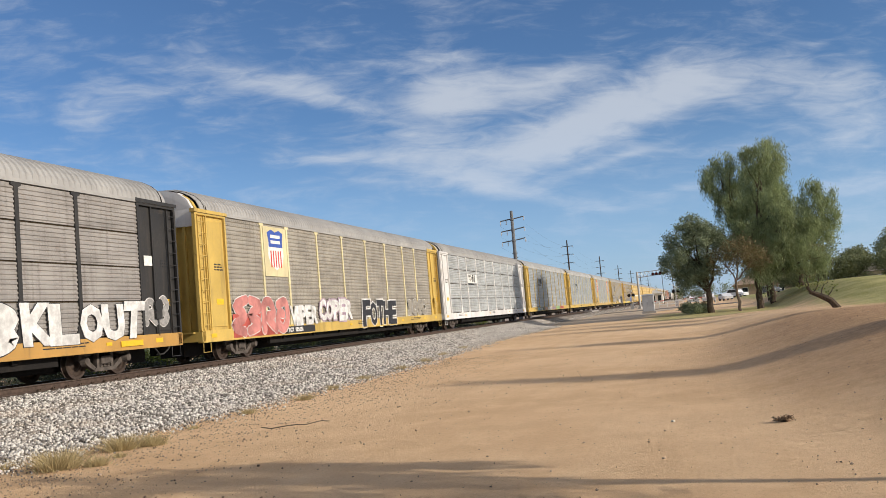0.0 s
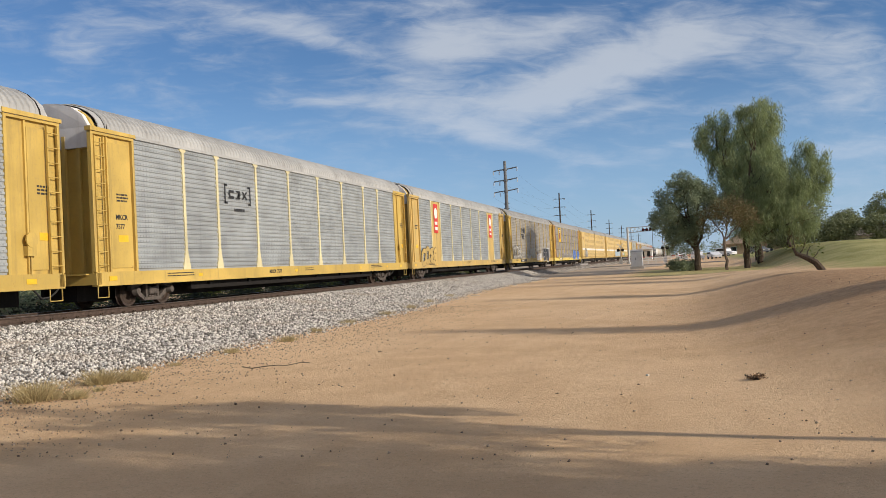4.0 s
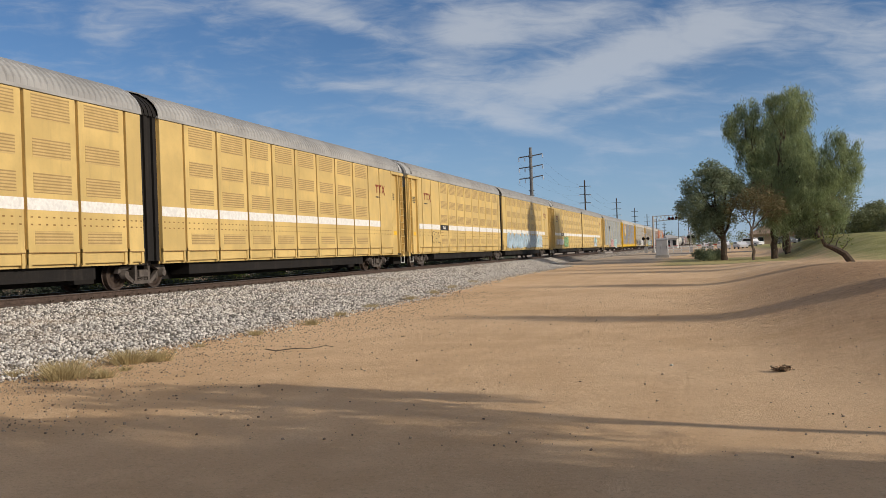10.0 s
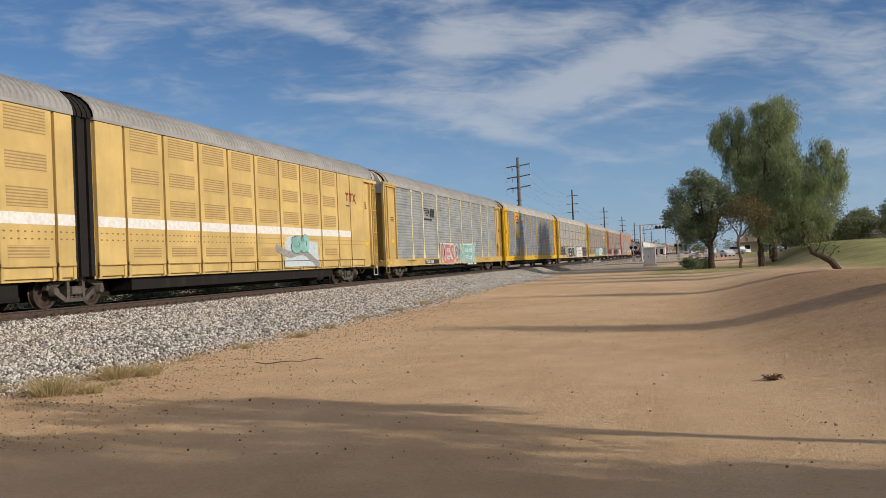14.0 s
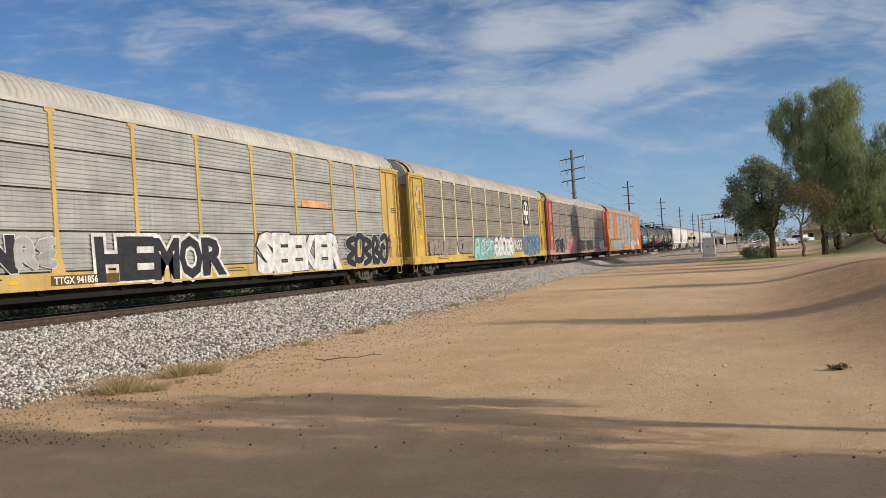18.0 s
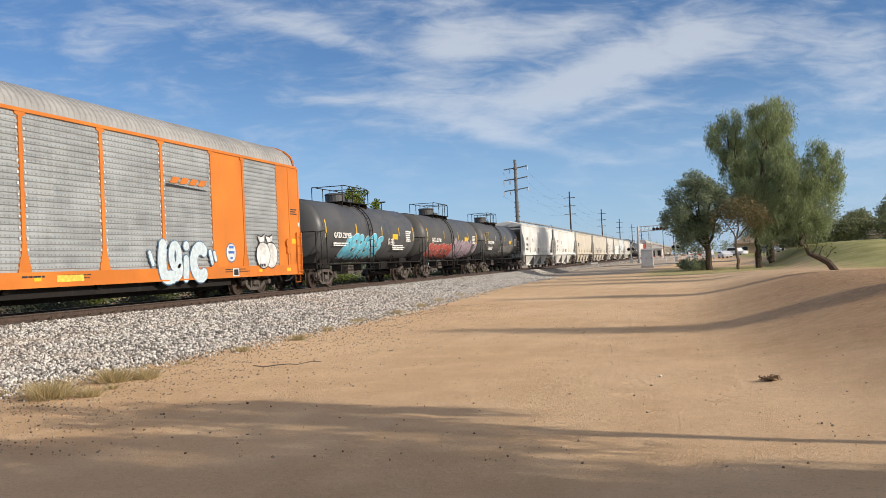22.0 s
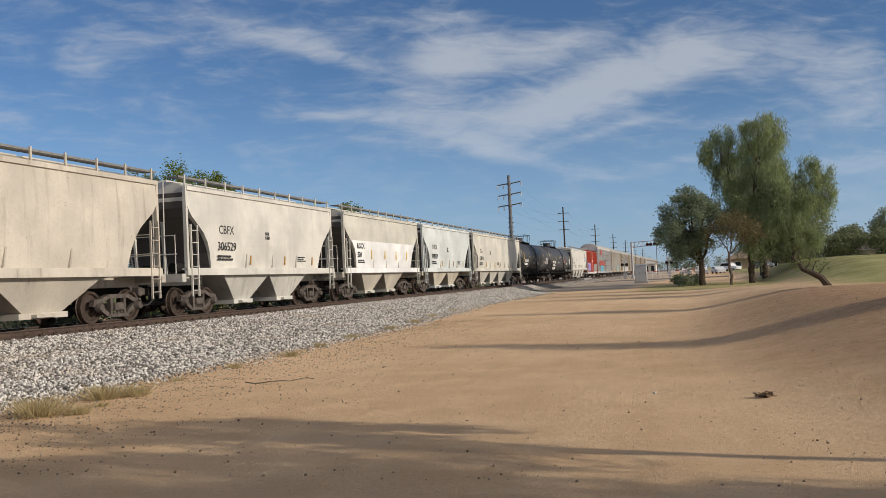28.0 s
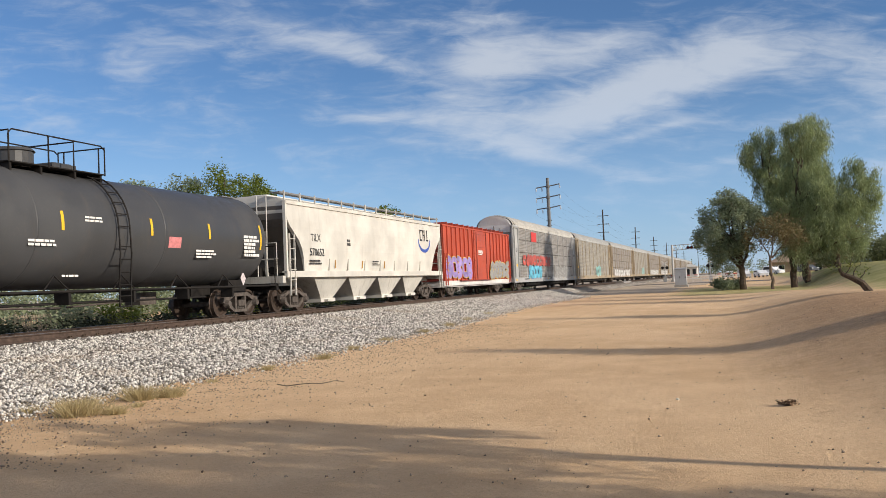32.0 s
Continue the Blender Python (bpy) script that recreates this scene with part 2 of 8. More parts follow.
def galvanised(name, color, dirt=0.4, holes=True):
    """Perforated zinc-coated sheet with grime streaks, and the shade between the ribs painted in."""
    if name in PAINTS:
        return PAINTS[name]
    n = Nodes(name)
    at = n.coords()
    c = n.mix(n.ramp(n.noise(at, 0.9, 5), 0.3, 0.7), shade(color, 0.8), shade(color, 1.15))
    band = n.ramp(n.noise(n.coords((0.4, 0.4, 3.2)), 1.5, 3), 0.4, 0.62, 0, 0.45)
    c = n.mix(band, c, shade(color, 1.28))
    # dark lines along the sheet paint in the shade between its ribs
    line = n.ramp(n.noise(n.coords((0.5, 0.5, 11.0)), 1.0, 5, 0.7), 0.50, 0.64, 0, 0.3)
    c = n.mix(line, c, shade(color, 0.55))
    streak = n.ramp(n.noise(n.coords((3.5, 3.5, 0.16)), 2.0, 6, 0.7), 0.46, 0.74, 0, dirt)
    c = n.mix(streak, c, (0.12, 0.10, 0.08))
    c = n.mix(n.ramp(n.noise(n.coords((3.1, 3.1, 0.3)), 1.4, 6, 0.7), 0.56, 0.76, 0, 0.4), c, shade(color, 1.55))
    c = n.mix(n.ramp(n.noise(n.coords((1.6, 1.6, 0.5)), 1.7, 7, 0.75), 0.60, 0.74, 0, dirt * 0.9), c, (0.17, 0.10, 0.06))
    if holes:
        sep = n.node("ShaderNodeSeparateXYZ")
        n.link(n.coords((1, 1, 1), False), sep.inputs[0])
        wy = n.math("ABSOLUTE", n.math("SUBTRACT", n.math("FRACT", n.math("MULTIPLY", sep.outputs[1], 7.0), 0), 0.5), 0)
        wz = n.math("ABSOLUTE", n.math("SUBTRACT", n.math("FRACT", n.math("MULTIPLY", sep.outputs[2], 6.45), 0), 0.5), 0)
        hole = n.math("MULTIPLY", n.math("LESS_THAN", wy, 0.17), n.math("LESS_THAN", wz, 0.15))
        c = n.mix(n.math("MULTIPLY", hole, 0.32), c, (0.05, 0.048, 0.045))
    PAINTS[name] = n.done(c, 0.55, 0.25, 0.4)
    return PAINTS[name]


def simple(name, color, rough=0.6, metal=0.0, vary=0.2, scale=8.0):
    if name in PAINTS:
        return PAINTS[name]
    n = Nodes(name)
    at = n.coords()
    c = n.mix(n.ramp(n.noise(at, scale, 6, 0.65), 0.3, 0.7), shade(color, 1 - vary), shade(color, 1 + vary))
    PAINTS[name] = n.done(c, rough, metal)
    return PAINTS[name]


def ground_material():
    n = Nodes("dry_dirt")
    at = n.coords((1, 1, 1), False)
    base = n.mix(n.ramp(n.noise(at, 0.16, 5), 0.35, 0.66), (0.721, 0.480, 0.273), (0.851, 0.595, 0.360))
    base = n.mix(n.ramp(n.noise(at, 1.3, 8, 0.7), 0.42, 0.7, 0, 0.6), base, (0.896, 0.641, 0.392))
    ruts = n.noise(n.coords((2.2, 0.10, 1), False), 1.0, 5)
    base = n.mix(n.ramp(ruts, 0.5, 0.66, 0, 0.22), base, (0.655, 0.424, 0.232))
    grit = n.noise(at, 42, 5, 0.75)
    base = n.mix(n.ramp(grit, 0.54, 0.70, 0, 0.45), base, (0.393, 0.259, 0.146))
    base = n.mix(n.ramp(n.noise(at, 19, 6, 0.8), 0.52, 0.66, 0, 0.4), base, (0.492, 0.320, 0.173))
    base = n.mix(n.ramp(n.noise(at, 28, 5, 0.75), 0.56, 0.70, 0, 0.5), base, (0.950, 0.744, 0.492))
    base = n.mix(n.ramp(n.noise(at, 11, 6, 0.75), 0.60, 0.68, 0, 0.35), base, (0.459, 0.289, 0.155))
    base = n.mix(n.ramp(n.noise(at, 95, 3, 0.6), 0.6, 0.72, 0, 0.5), base, (0.830, 0.661, 0.456))
    sep = n.node("ShaderNodeSeparateXYZ")
    n.link(at, sep.inputs[0])
    x, y = sep.outputs[0], sep.outputs[1]
    wob = n.math("MULTIPLY", n.math("SUBTRACT", n.noise(at, 0.35, 6, 0.7), 0.5), 9.0)
    fine = n.math("MULTIPLY", n.math("SUBTRACT", n.noise(at, 2.2, 6, 0.7), 0.5), 3.0)
    wob = n.math("ADD", wob, fine)
    # reddish soil on the mound, darkened further for its slope turned from the sun
    dx = n.math("DIVIDE", n.math("SUBTRACT", x, 7.0), 7.4)
    dy = n.math("DIVIDE", n.math("SUBTRACT", y, 22.0), 16.0)
    rad = n.math("SQRT", n.math("ADD", n.math("MULTIPLY", dx, dx), n.math("MULTIPLY", dy, dy)), 0)
    soil_shade = n.ramp(n.math("ADD", rad, n.math("MULTIPLY", n.math("SUBTRACT", n.noise(at, 0.8, 7, 0.7), 0.5), 0.5)), 1.30, 0.45, 0, 0.85)
    base = n.mix(soil_shade, base, n.mix(n.ramp(n.noise(at, 5, 7, 0.75), 0.4, 0.65), (0.360, 0.217, 0.119), (0.546, 0.347, 0.196)))
    # park lawn beyond the mound
    lawn = n.math("MULTIPLY", n.ramp(n.math("ADD", y, wob), 34.0, 39.0), n.ramp(n.math("ADD", x, n.math("MULTIPLY", wob, 0.5)), 5.0, 8.0))
    lawn2 = n.math("MULTIPLY", n.ramp(n.math("ADD", y, wob), 58.0, 64.0), n.ramp(n.math("ADD", x, n.math("MULTIPLY", wob, 0.4)), -5.0, -2.5))
    lawn = n.math("MAXIMUM", lawn, n.math("MULTIPLY", lawn2, 0.8))
    lawn = n.math("MULTIPLY", lawn, n.math("SUBTRACT", 1.0, n.math("MULTIPLY", n.ramp(y, 84.0, 88.0), n.ramp(x, 9.0, 6.0))))
    green = n.mix(n.ramp(n.noise(at, 0.5, 6, 0.7), 0.35, 0.65), (0.34, 0.325, 0.115), (0.50, 0.45, 0.20))
    green = n.mix(n.ramp(n.noise(at, 9, 4, 0.7), 0.5, 0.7, 0, 0.5), green, (0.52, 0.44, 0.24))
    base = n.mix(lawn, base, green)
    # grey gravel by the crossing
    pad = n.math("MULTIPLY", n.ramp(n.math("ADD", y, wob), 70.0, 75.0), n.ramp(n.math("ADD", x, n.math("MULTIPLY", wob, 0.3)), -3.5, -6.0))
    stone = n.mix(n.ramp(n.noise(at, 6, 5, 0.7), 0.35, 0.65), (0.44, 0.35, 0.26), (0.60, 0.49, 0.38))
    base = n.mix(pad, base, stone)
    n.bump(n.math("ADD", n.noise(at, 7, 8, 0.7), n.math("MULTIPLY", grit, 0.5)), 0.9, 0.055)
    return n.done(base, 0.95, 0.0, 0.1)


def ballast_material(name="ballast_bed"):
    n = Nodes(name)
    at = n.coords((1, 1, 1), False)
    v = n.node("ShaderNodeTexVoronoi")
    v.inputs["Scale"].default_value = 13.0
    n.link(at, v.inputs["Vector"])
    sep = n.node("ShaderNodeSeparateColor")
    n.link(v.outputs["Color"], sep.inputs[0])
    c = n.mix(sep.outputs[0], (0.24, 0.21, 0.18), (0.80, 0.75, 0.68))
    # cell edges go nearly black: the shade between the stones, painted in
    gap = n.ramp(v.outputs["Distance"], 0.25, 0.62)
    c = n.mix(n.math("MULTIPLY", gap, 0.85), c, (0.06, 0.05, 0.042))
    c = n.mix(n.ramp(n.noise(at, 0.35, 5), 0.45, 0.7, 0, 0.5), c, (0.33, 0.26, 0.19))
    sp = n.node("ShaderNodeSeparateXYZ")
    n.link(at, sp.inputs[0])
    edge = n.math("ADD", sp.outputs[0], n.math("MULTIPLY", n.noise(at, 1.2, 5), 0.7))
    # oily brown bed between and beside the rails
    c = n.mix(n.ramp(edge, -14.45, -14.95, 0, 0.85), c, (0.085, 0.062, 0.048))
    n.bump(n.math("SUBTRACT", 1.0, v.outputs["Distance"]), 0.9, 0.06)
    return n.done(c, 0.9, 0.0, 0.2)


def stone_material(name, low, high, brown):
    n = Nodes(name)
    geo = n.node("ShaderNodeNewGeometry")
    c = n.mix(n.ramp(geo.outputs["Random Per Island"], 0.05, 0.95), low, high)
    c = n.mix(n.ramp(n.noise(n.coords((1, 1, 1), False), 0.5, 5), 0.5, 0.72, 0, 0.45), c, brown)
    c = n.mix(n.ramp(n.noise(n.coords((1, 1, 1), False), 40, 3), 0.5, 0.75, 0, 0.35), c, shade(low, 0.7))
    return n.done(c, 0.85, 0.0, 0.25)


def leaf_material(name, dark, light, through=0.25):
    n = Nodes(name)
    geo = n.node("ShaderNodeNewGeometry")
    c = n.mix(geo.outputs["Random Per Island"], dark, light)
    c = n.mix(n.ramp(n.noise(n.coords((1, 1, 1), False), 0.6, 4), 0.35, 0.65, 0, 0.5), c, shade(light, 1.15))
    n.done(c, 0.65, 0.0, 0.3)
    tr, add = n.node("ShaderNodeBsdfTranslucent"), n.node("ShaderNodeMixShader")
    n.link(c, tr.inputs["Color"])
    add.inputs[0].default_value = through
    n.link(n.bsdf.outputs[0], add.inputs[1])
    n.link(tr.outputs[0], add.inputs[2])
    n.link(add.outputs[0], n.tree.nodes["Material Output"].inputs["Surface"])
    return n.mat


def bark_material(name, color):
    n = Nodes(name)
    rough = n.noise(n.coords((6, 6, 1.2)), 3.0, 7, 0.7)
    c = n.mix(n.ramp(rough, 0.35, 0.65), shade(color, 0.5), shade(color, 1.3))
    n.bump(rough, 0.8, 0.04)
    return n.done(c, 0.9)


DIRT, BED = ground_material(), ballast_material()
STONES = stone_material("ballast_stone", (0.14, 0.125, 0.11), (0.80, 0.755, 0.69), (0.46, 0.37, 0.28))
PEBBLES = stone_material("pebble", (0.16, 0.11, 0.075), (0.46, 0.35, 0.25), (0.26, 0.18, 0.12))
BLACK = paint("black_underframe", (0.020, 0.018, 0.017), 0.16, 0.06, 0.8, 0.15)
STEEL = simple("dusty_cast_steel", (0.11, 0.092, 0.08), 0.75, 0.2, 0.35, 5)
TREAD = simple("worn_wheel_steel", (0.085, 0.062, 0.050), 0.5, 0.4, 0.3, 6)
RUSTY = simple("rail_rust", (0.085, 0.058, 0.045), 0.85, 0.1, 0.35, 9)
SHINY = simple("rail_head", (0.42, 0.38, 0.35), 0.35, 0.9, 0.15, 3)
HOSE = simple("rubber_hose", (0.03, 0.03, 0.03), 0.7)
WHITE = simple("white_lettering", (0.75, 0.73, 0.69), 0.6, 0, 0.12)
INK = simple("black_lettering", (0.03, 0.03, 0.032), 0.6, 0, 0.2)


# ---- tools ----
MESH = {}


def finish(bm, key, mat, soft=False):
    me = bpy.data.meshes.new(key)
    bmesh.ops.recalc_face_normals(bm, faces=bm.faces)
    if soft:
        for f in bm.faces:
            f.smooth = True
    bm.to_mesh(me)
    bm.free()
    me.materials.append(mat)
    return me


def part(name, build, mat, parent, at=(0, 0, 0), key=None, label="", soft=False, turn=None, kind=""):
    """Links what build(bm) makes as one mesh object under parent; alike pieces share their mesh by key."""
    me = MESH.get((key, mat.name)) if key else None
    if me is None:
        bm = bmesh.new()
        build(bm)
        me = finish(bm, name, mat, soft)
        if key:
            MESH[(key, mat.name)] = me
    ob = new(name, me)
    ob.parent = parent
    ob.location = at
    if turn:
        ob.rotation_euler = [radians(a) for a in turn]
    if label:
        ob["label"] = label
    if kind:
        ob["kind"] = kind
    return ob


def marks(name, build, mat, parent, label=""):
    """Painted shapes: the first is the part, every further one a stroke under it."""
    bm = bmesh.new()
    build(bm)
    seen, base = set(), None
    for seed in list(bm.faces):
        if seed in seen:
            continue
        island, todo = [], [seed]
        seen.add(seed)
        while todo:
            f = todo.pop()
            island.append(f)
            for e in f.edges:
                for g in e.link_faces:
                    if g not in seen:
                        seen.add(g)
                        todo.append(g)
        index = {v: k for k, v in enumerate(dict.fromkeys(v for f in island for v in f.verts))}
        ob = mesh_of(name if base is None else "stroke", [v.co[:] for v in index], [[index[v] for v in f.verts] for f in island], mat, parent if base is None else base)
        if base is None:
            base = ob
            if label:
                ob["label"] = label
    bm.free()
    return base


def mesh_of(name, verts, faces, mat, parent):
    me = bpy.data.meshes.new(name)
    me.from_pydata(verts, [], faces)
    me.materials.append(mat)
    ob = new(name, me)
    ob.parent = parent
    return ob


def thing(name, label, category, group="", kind="", at=(0, 0, 0)):
    ob = new(name)
    ob.empty_display_size = 0.2
    ob.location = at
    return tagged(ob, label, category, group, kind)


def block(bm, x0, x1, y0, y1, z0, z1, bevel=0.0):
    v = [bm.verts.new((x, y, z)) for x in (x0, x1) for y in (y0, y1) for z in (z0, z1)]
    fs = [bm.faces.new([v[i] for i in q]) for q in ((0, 1, 3, 2), (4, 6, 7, 5), (0, 4, 5, 1), (2, 3, 7, 6), (0, 2, 6, 4), (1, 5, 7, 3))]
    if bevel:
        es = {e for f in fs for e in f.edges}
        bmesh.ops.bevel(bm, geom=list(es), offset=bevel, segments=1, affect="EDGES")


def cubic(*a, bevel=0.0):
    return lambda bm: block(bm, *a, bevel=bevel)


def loft(bm, rings, caps=True, closed=True):
    """Skin between rings of equally many points."""
    vs = [[bm.verts.new(p) for p in r] for r in rings]
    n = len(vs[0])
    for a, b in zip(vs, vs[1:]):
        for i in range(n if closed else n - 1):
            j = (i + 1) % n
            bm.faces.new((a[i], a[j], b[j], b[i]))
    if caps:
        bm.faces.new(vs[0])
        bm.faces.new(vs[-1][::-1])


def tube(bm, pts, r, n=6, r2=None):
    """A round bar along points."""
    pts = [Vector(p) for p in pts]
    rings = []
    for i, p in enumerate(pts):
        d = (pts[min(i + 1, len(pts) - 1)] - pts[max(i - 1, 0)]).normalized()
        a = d.cross(Vector((0.31, 0.17, 0.93))).normalized()
        b = d.cross(a)
        rad = r if r2 is None else r + (r2 - r) * i / (len(pts) - 1)
        rings.append([p + (a * math.cos(k * math.tau / n) + b * math.sin(k * math.tau / n)) * rad for k in range(n)])
    loft(bm, rings)


def disc(bm, axis, c, r, w, n=20):
    """A short round block: axis 'x', 'y' or 'z', centre, radius, width; r may be (r0, r1)."""
    r0, r1 = r if isinstance(r, tuple) else (r, r)
    rings = []
    for s, rad in ((-w / 2, r0), (w / 2, r1)):
        ring = []
        for k in range(n):
            a, b = rad * math.cos(k * math.tau / n), rad * math.sin(k * math.tau / n)
            ring.append({"x": (c[0] + s, c[1] + a, c[2] + b), "y": (c[0] + a, c[1] + s, c[2] + b), "z": (c[0] + a, c[1] + b, c[2] + s)}[axis])
        rings.append(ring)
    loft(bm, rings)


def slab(bm, outline, x0, x1):
    """An outline in y and z, between x0 and x1."""
    loft(bm, [[(x, y, z) for y, z in outline] for x in (x0, x1)])


def sheet(bm, pts, quads):
    vs = [bm.verts.new(p) for p in pts]
    for q in quads:
        bm.faces.new([vs[i] for i in q])


def mesh_from(name, verts, faces, mat, parent=None, kind=""):
    """A joined mesh from numpy arrays of points and of equally long faces."""
    me = bpy.data.meshes.new(name)
    verts, faces = np.asarray(verts, np.float32), np.asarray(faces, np.int32)
    k = faces.shape[1]
    me.vertices.add(len(verts))
    me.vertices.foreach_set("co", verts.ravel())
    me.loops.add(faces.size)
    me.loops.foreach_set("vertex_index", faces.ravel())
    me.polygons.add(len(faces))
    me.polygons.foreach_set("loop_start", np.arange(0, faces.size, k, dtype=np.int32))
    me.polygons.foreach_set("loop_total", np.full(len(faces), k, np.int32))
    me.update(calc_edges=True)
    me.materials.append(mat)
    ob = new(name, me)
    ob.parent = parent
    if kind:
        ob["kind"] = kind
    return ob


def lettering(text, size, mat, parent, at, bold=0.0, label=""):
    """Words on a car's side, which faces +x; they read along +y."""
    cu = bpy.data.curves.new("lettering", "FONT")
    cu.body, cu.size, cu.extrude, cu.offset = text, size, 0.002, bold
    cu.resolution_u = 2
    cu.materials.append(mat)
    ob = new("lettering", cu)
    ob.parent, ob.location = parent, at
    ob.rotation_euler = (radians(90), 0, radians(90))
    if label:
        ob["label"] = label
    return ob


def bars(parent, y, z, w, rows, mat, x, h=0.05, gap=0.035, seed=0, label="small stencilled data lines"):
    """Lines of lettering too small to read."""
    rng = random.Random(seed + int(y * 10))

    def build(bm):
        for i in range(rows):
            zz, yy, end = z - i * (h + gap), y, y + w * rng.uniform(0.7, 1.0)
            while yy < end:
                k = min(rng.uniform(0.08, 0.3) * w, end - yy)
                block(bm, x, x + 0.004, yy, yy + k, zz - h, zz)
                yy += k + 0.03
    return part("stencil", build, mat, parent, label=label, kind="stuff")


def patch(name, parent, y0, y1, z0, z1, mat, x, label=""):
    return part(name, cubic(x, x + 0.006, y0, y1, z0, z1), mat, parent, label=label)


# loops and hooks of sprayed pieces
CURLS = (((0.1, 0.1), (0.1, 0.9), (0.85, 0.9), (0.85, 0.1), (0.15, 0.05)), ((0.5, 0.5), (0.1, 0.75), (0.5, 1), (0.9, 0.75), (0.5, 0.5), (0.1, 0.25), (0.5, 0), (0.9, 0.25), (0.5, 0.5)),
         ((0, 0), (0.1, 0.9), (0.6, 1), (0.8, 0.55), (0.3, 0.45), (0.9, 0)), ((0.9, 0.9), (0.2, 1), (0, 0.4), (0.4, 0), (0.9, 0.2), (0.8, 0.6), (0.45, 0.55)),
         ((0.1, 0), (0.05, 0.7), (0.4, 1), (0.75, 0.7), (0.4, 0.45), (0.95, 0.3), (0.7, 0), (0.3, 0.1)), ((0.9, 1), (0.1, 0.8), (0.9, 0.5), (0.1, 0.2), (0.9, 0)))


def ribbon(bm, pts, half, x):
    """A flat stroke of even width through points in y and z, with rounded ends; x is a plane or a function of z."""
    on = x if callable(x) else (lambda z: x)
    ring_a, ring_b = [], []
    for i, (y, z) in enumerate(pts):
        (ya, za), (yb, zb) = pts[max(i - 1, 0)], pts[min(i + 1, len(pts) - 1)]
        d = math.hypot(yb - ya, zb - za) + 1e-6
        ny, nz = -(zb - za) / d, (yb - ya) / d
        k = half * (0.8 if i in (0, len(pts) - 1) else 1.0)
        ring_a.append((y + ny * k, z + nz * k))
        ring_b.append((y - ny * k, z - nz * k))
    for i in range(len(pts) - 1):
        bm.faces.new([bm.verts.new((on(b) + 0.0001 * i, a, b)) for a, b in (ring_a[i], ring_a[i + 1], ring_b[i + 1], ring_b[i])])
    for j, i in enumerate(sorted({0, len(pts) // 3, 2 * len(pts) // 3, len(pts) - 1})):
        y, z = pts[i]
        rim = [(y + half * 0.98 * math.cos(k * math.tau / 10), z + half * 0.98 * math.sin(k * math.tau / 10)) for k in range(10)]
        bm.faces.new([bm.verts.new((on(b) + 0.0001 * len(pts) + 0.0005 * (j + 1), a, b)) for a, b in rim])


def rounded(pts, n=4):
    """The polyline softened by a spline."""
    out = []
    for i in range(len(pts) - 1):
        p0, p1, p2, p3 = pts[max(i - 1, 0)], pts[i], pts[i + 1], pts[min(i + 2, len(pts) - 1)]
        for k in range(n):
            t = k / n
            out.append(tuple(0.5 * (2 * b + (c - a) * t + (2 * a - 5 * b + 4 * c - d) * t * t + (3 * b - a - 3 * c + d) * t ** 3) for a, b, c, d in zip(p0, p1, p2, p3)))
    return out + [pts[-1]]


def spray(parent, y0, y1, z0, z1, fill, line, seed, x, letters=None, second=None):
    """A sprayed piece of fat outlined strokes that make no word."""
    rng = random.Random(seed)
    h = z1 - z0
    count = letters or max(2, round((y1 - y0) / (h * 0.62)))
    w = (y1 - y0) / count
    thin = 0.014 + 0.012 * h
    fat = min(w, h) * (0.17 if fill is not line else 0.085)
    for i in range(count):
        lean, top, low = rng.uniform(-0.15, 0.3), rng.uniform(0.84, 1.0), rng.uniform(0.0, 0.12)
        cy, wide = y0 + i * w + 0.06 * w, w * rng.uniform(0.86, 1.02)
        step = 0.0022 * (i % 4)

        def at(lift):
            return (lambda z: x(z) + lift + step) if callable(x) else x + lift + step

        def place(u, v):
            return (cy + wide * (u + lean * (v - 0.5)), z0 + h * (low + (top - low) * v))
        flip = rng.random() < 0.5
        pts = rounded([place(0.02 + 0.96 * (1 - u if flip else u), 0.10 + 0.80 * v) for u, v in rng.choice(CURLS)], 4)
        if fill is line:
            part("graffiti_letter", lambda bm: ribbon(bm, pts, fat, at(0)), line, parent)
            continue
        base = part("graffiti_letter", lambda bm: ribbon(bm, pts, fat + thin, at(0)), line, parent)
        part("fill", lambda bm: ribbon(bm, pts, fat, at(0.011)), fill, base)
        if second:
            part("highlight", lambda bm: ribbon(bm, [(a + fat * 0.3, b + fat * 0.3) for a, b in pts[2:-2]], fat * 0.22, at(0.022)), second, base)


LETTER = {}


def letter_shape(ch, fat):
    """Points and faces of one letter of the built-in font, in a unit box, swollen by fat."""
    if (ch, fat) not in LETTER:
        sizes = []
        for off in (0.0, fat):
            cu = bpy.data.curves.new("letter", "FONT")
            cu.body, cu.size, cu.offset, cu.resolution_u = ch, 1.0, off, 2
            ob = bpy.data.objects.new("letter", cu)
            me = bpy.data.meshes.new_from_object(ob)
            sizes.append(([(v.co.x, v.co.y) for v in me.vertices], [tuple(f.vertices) for f in me.polygons]))
            bpy.data.meshes.remove(me)
            bpy.data.objects.remove(ob)
            bpy.data.curves.remove(cu)
        xs, ys = [q[0] for q in sizes[0][0]], [q[1] for q in sizes[0][0]]
        a, b, c, d = min(xs), max(xs), min(ys), max(ys)
        LETTER[ch, fat] = [((u - a) / max(b - a, 0.12), (v - c) / (d - c)) for u, v in sizes[1][0]], sizes[1][1]
    return LETTER[ch, fat]


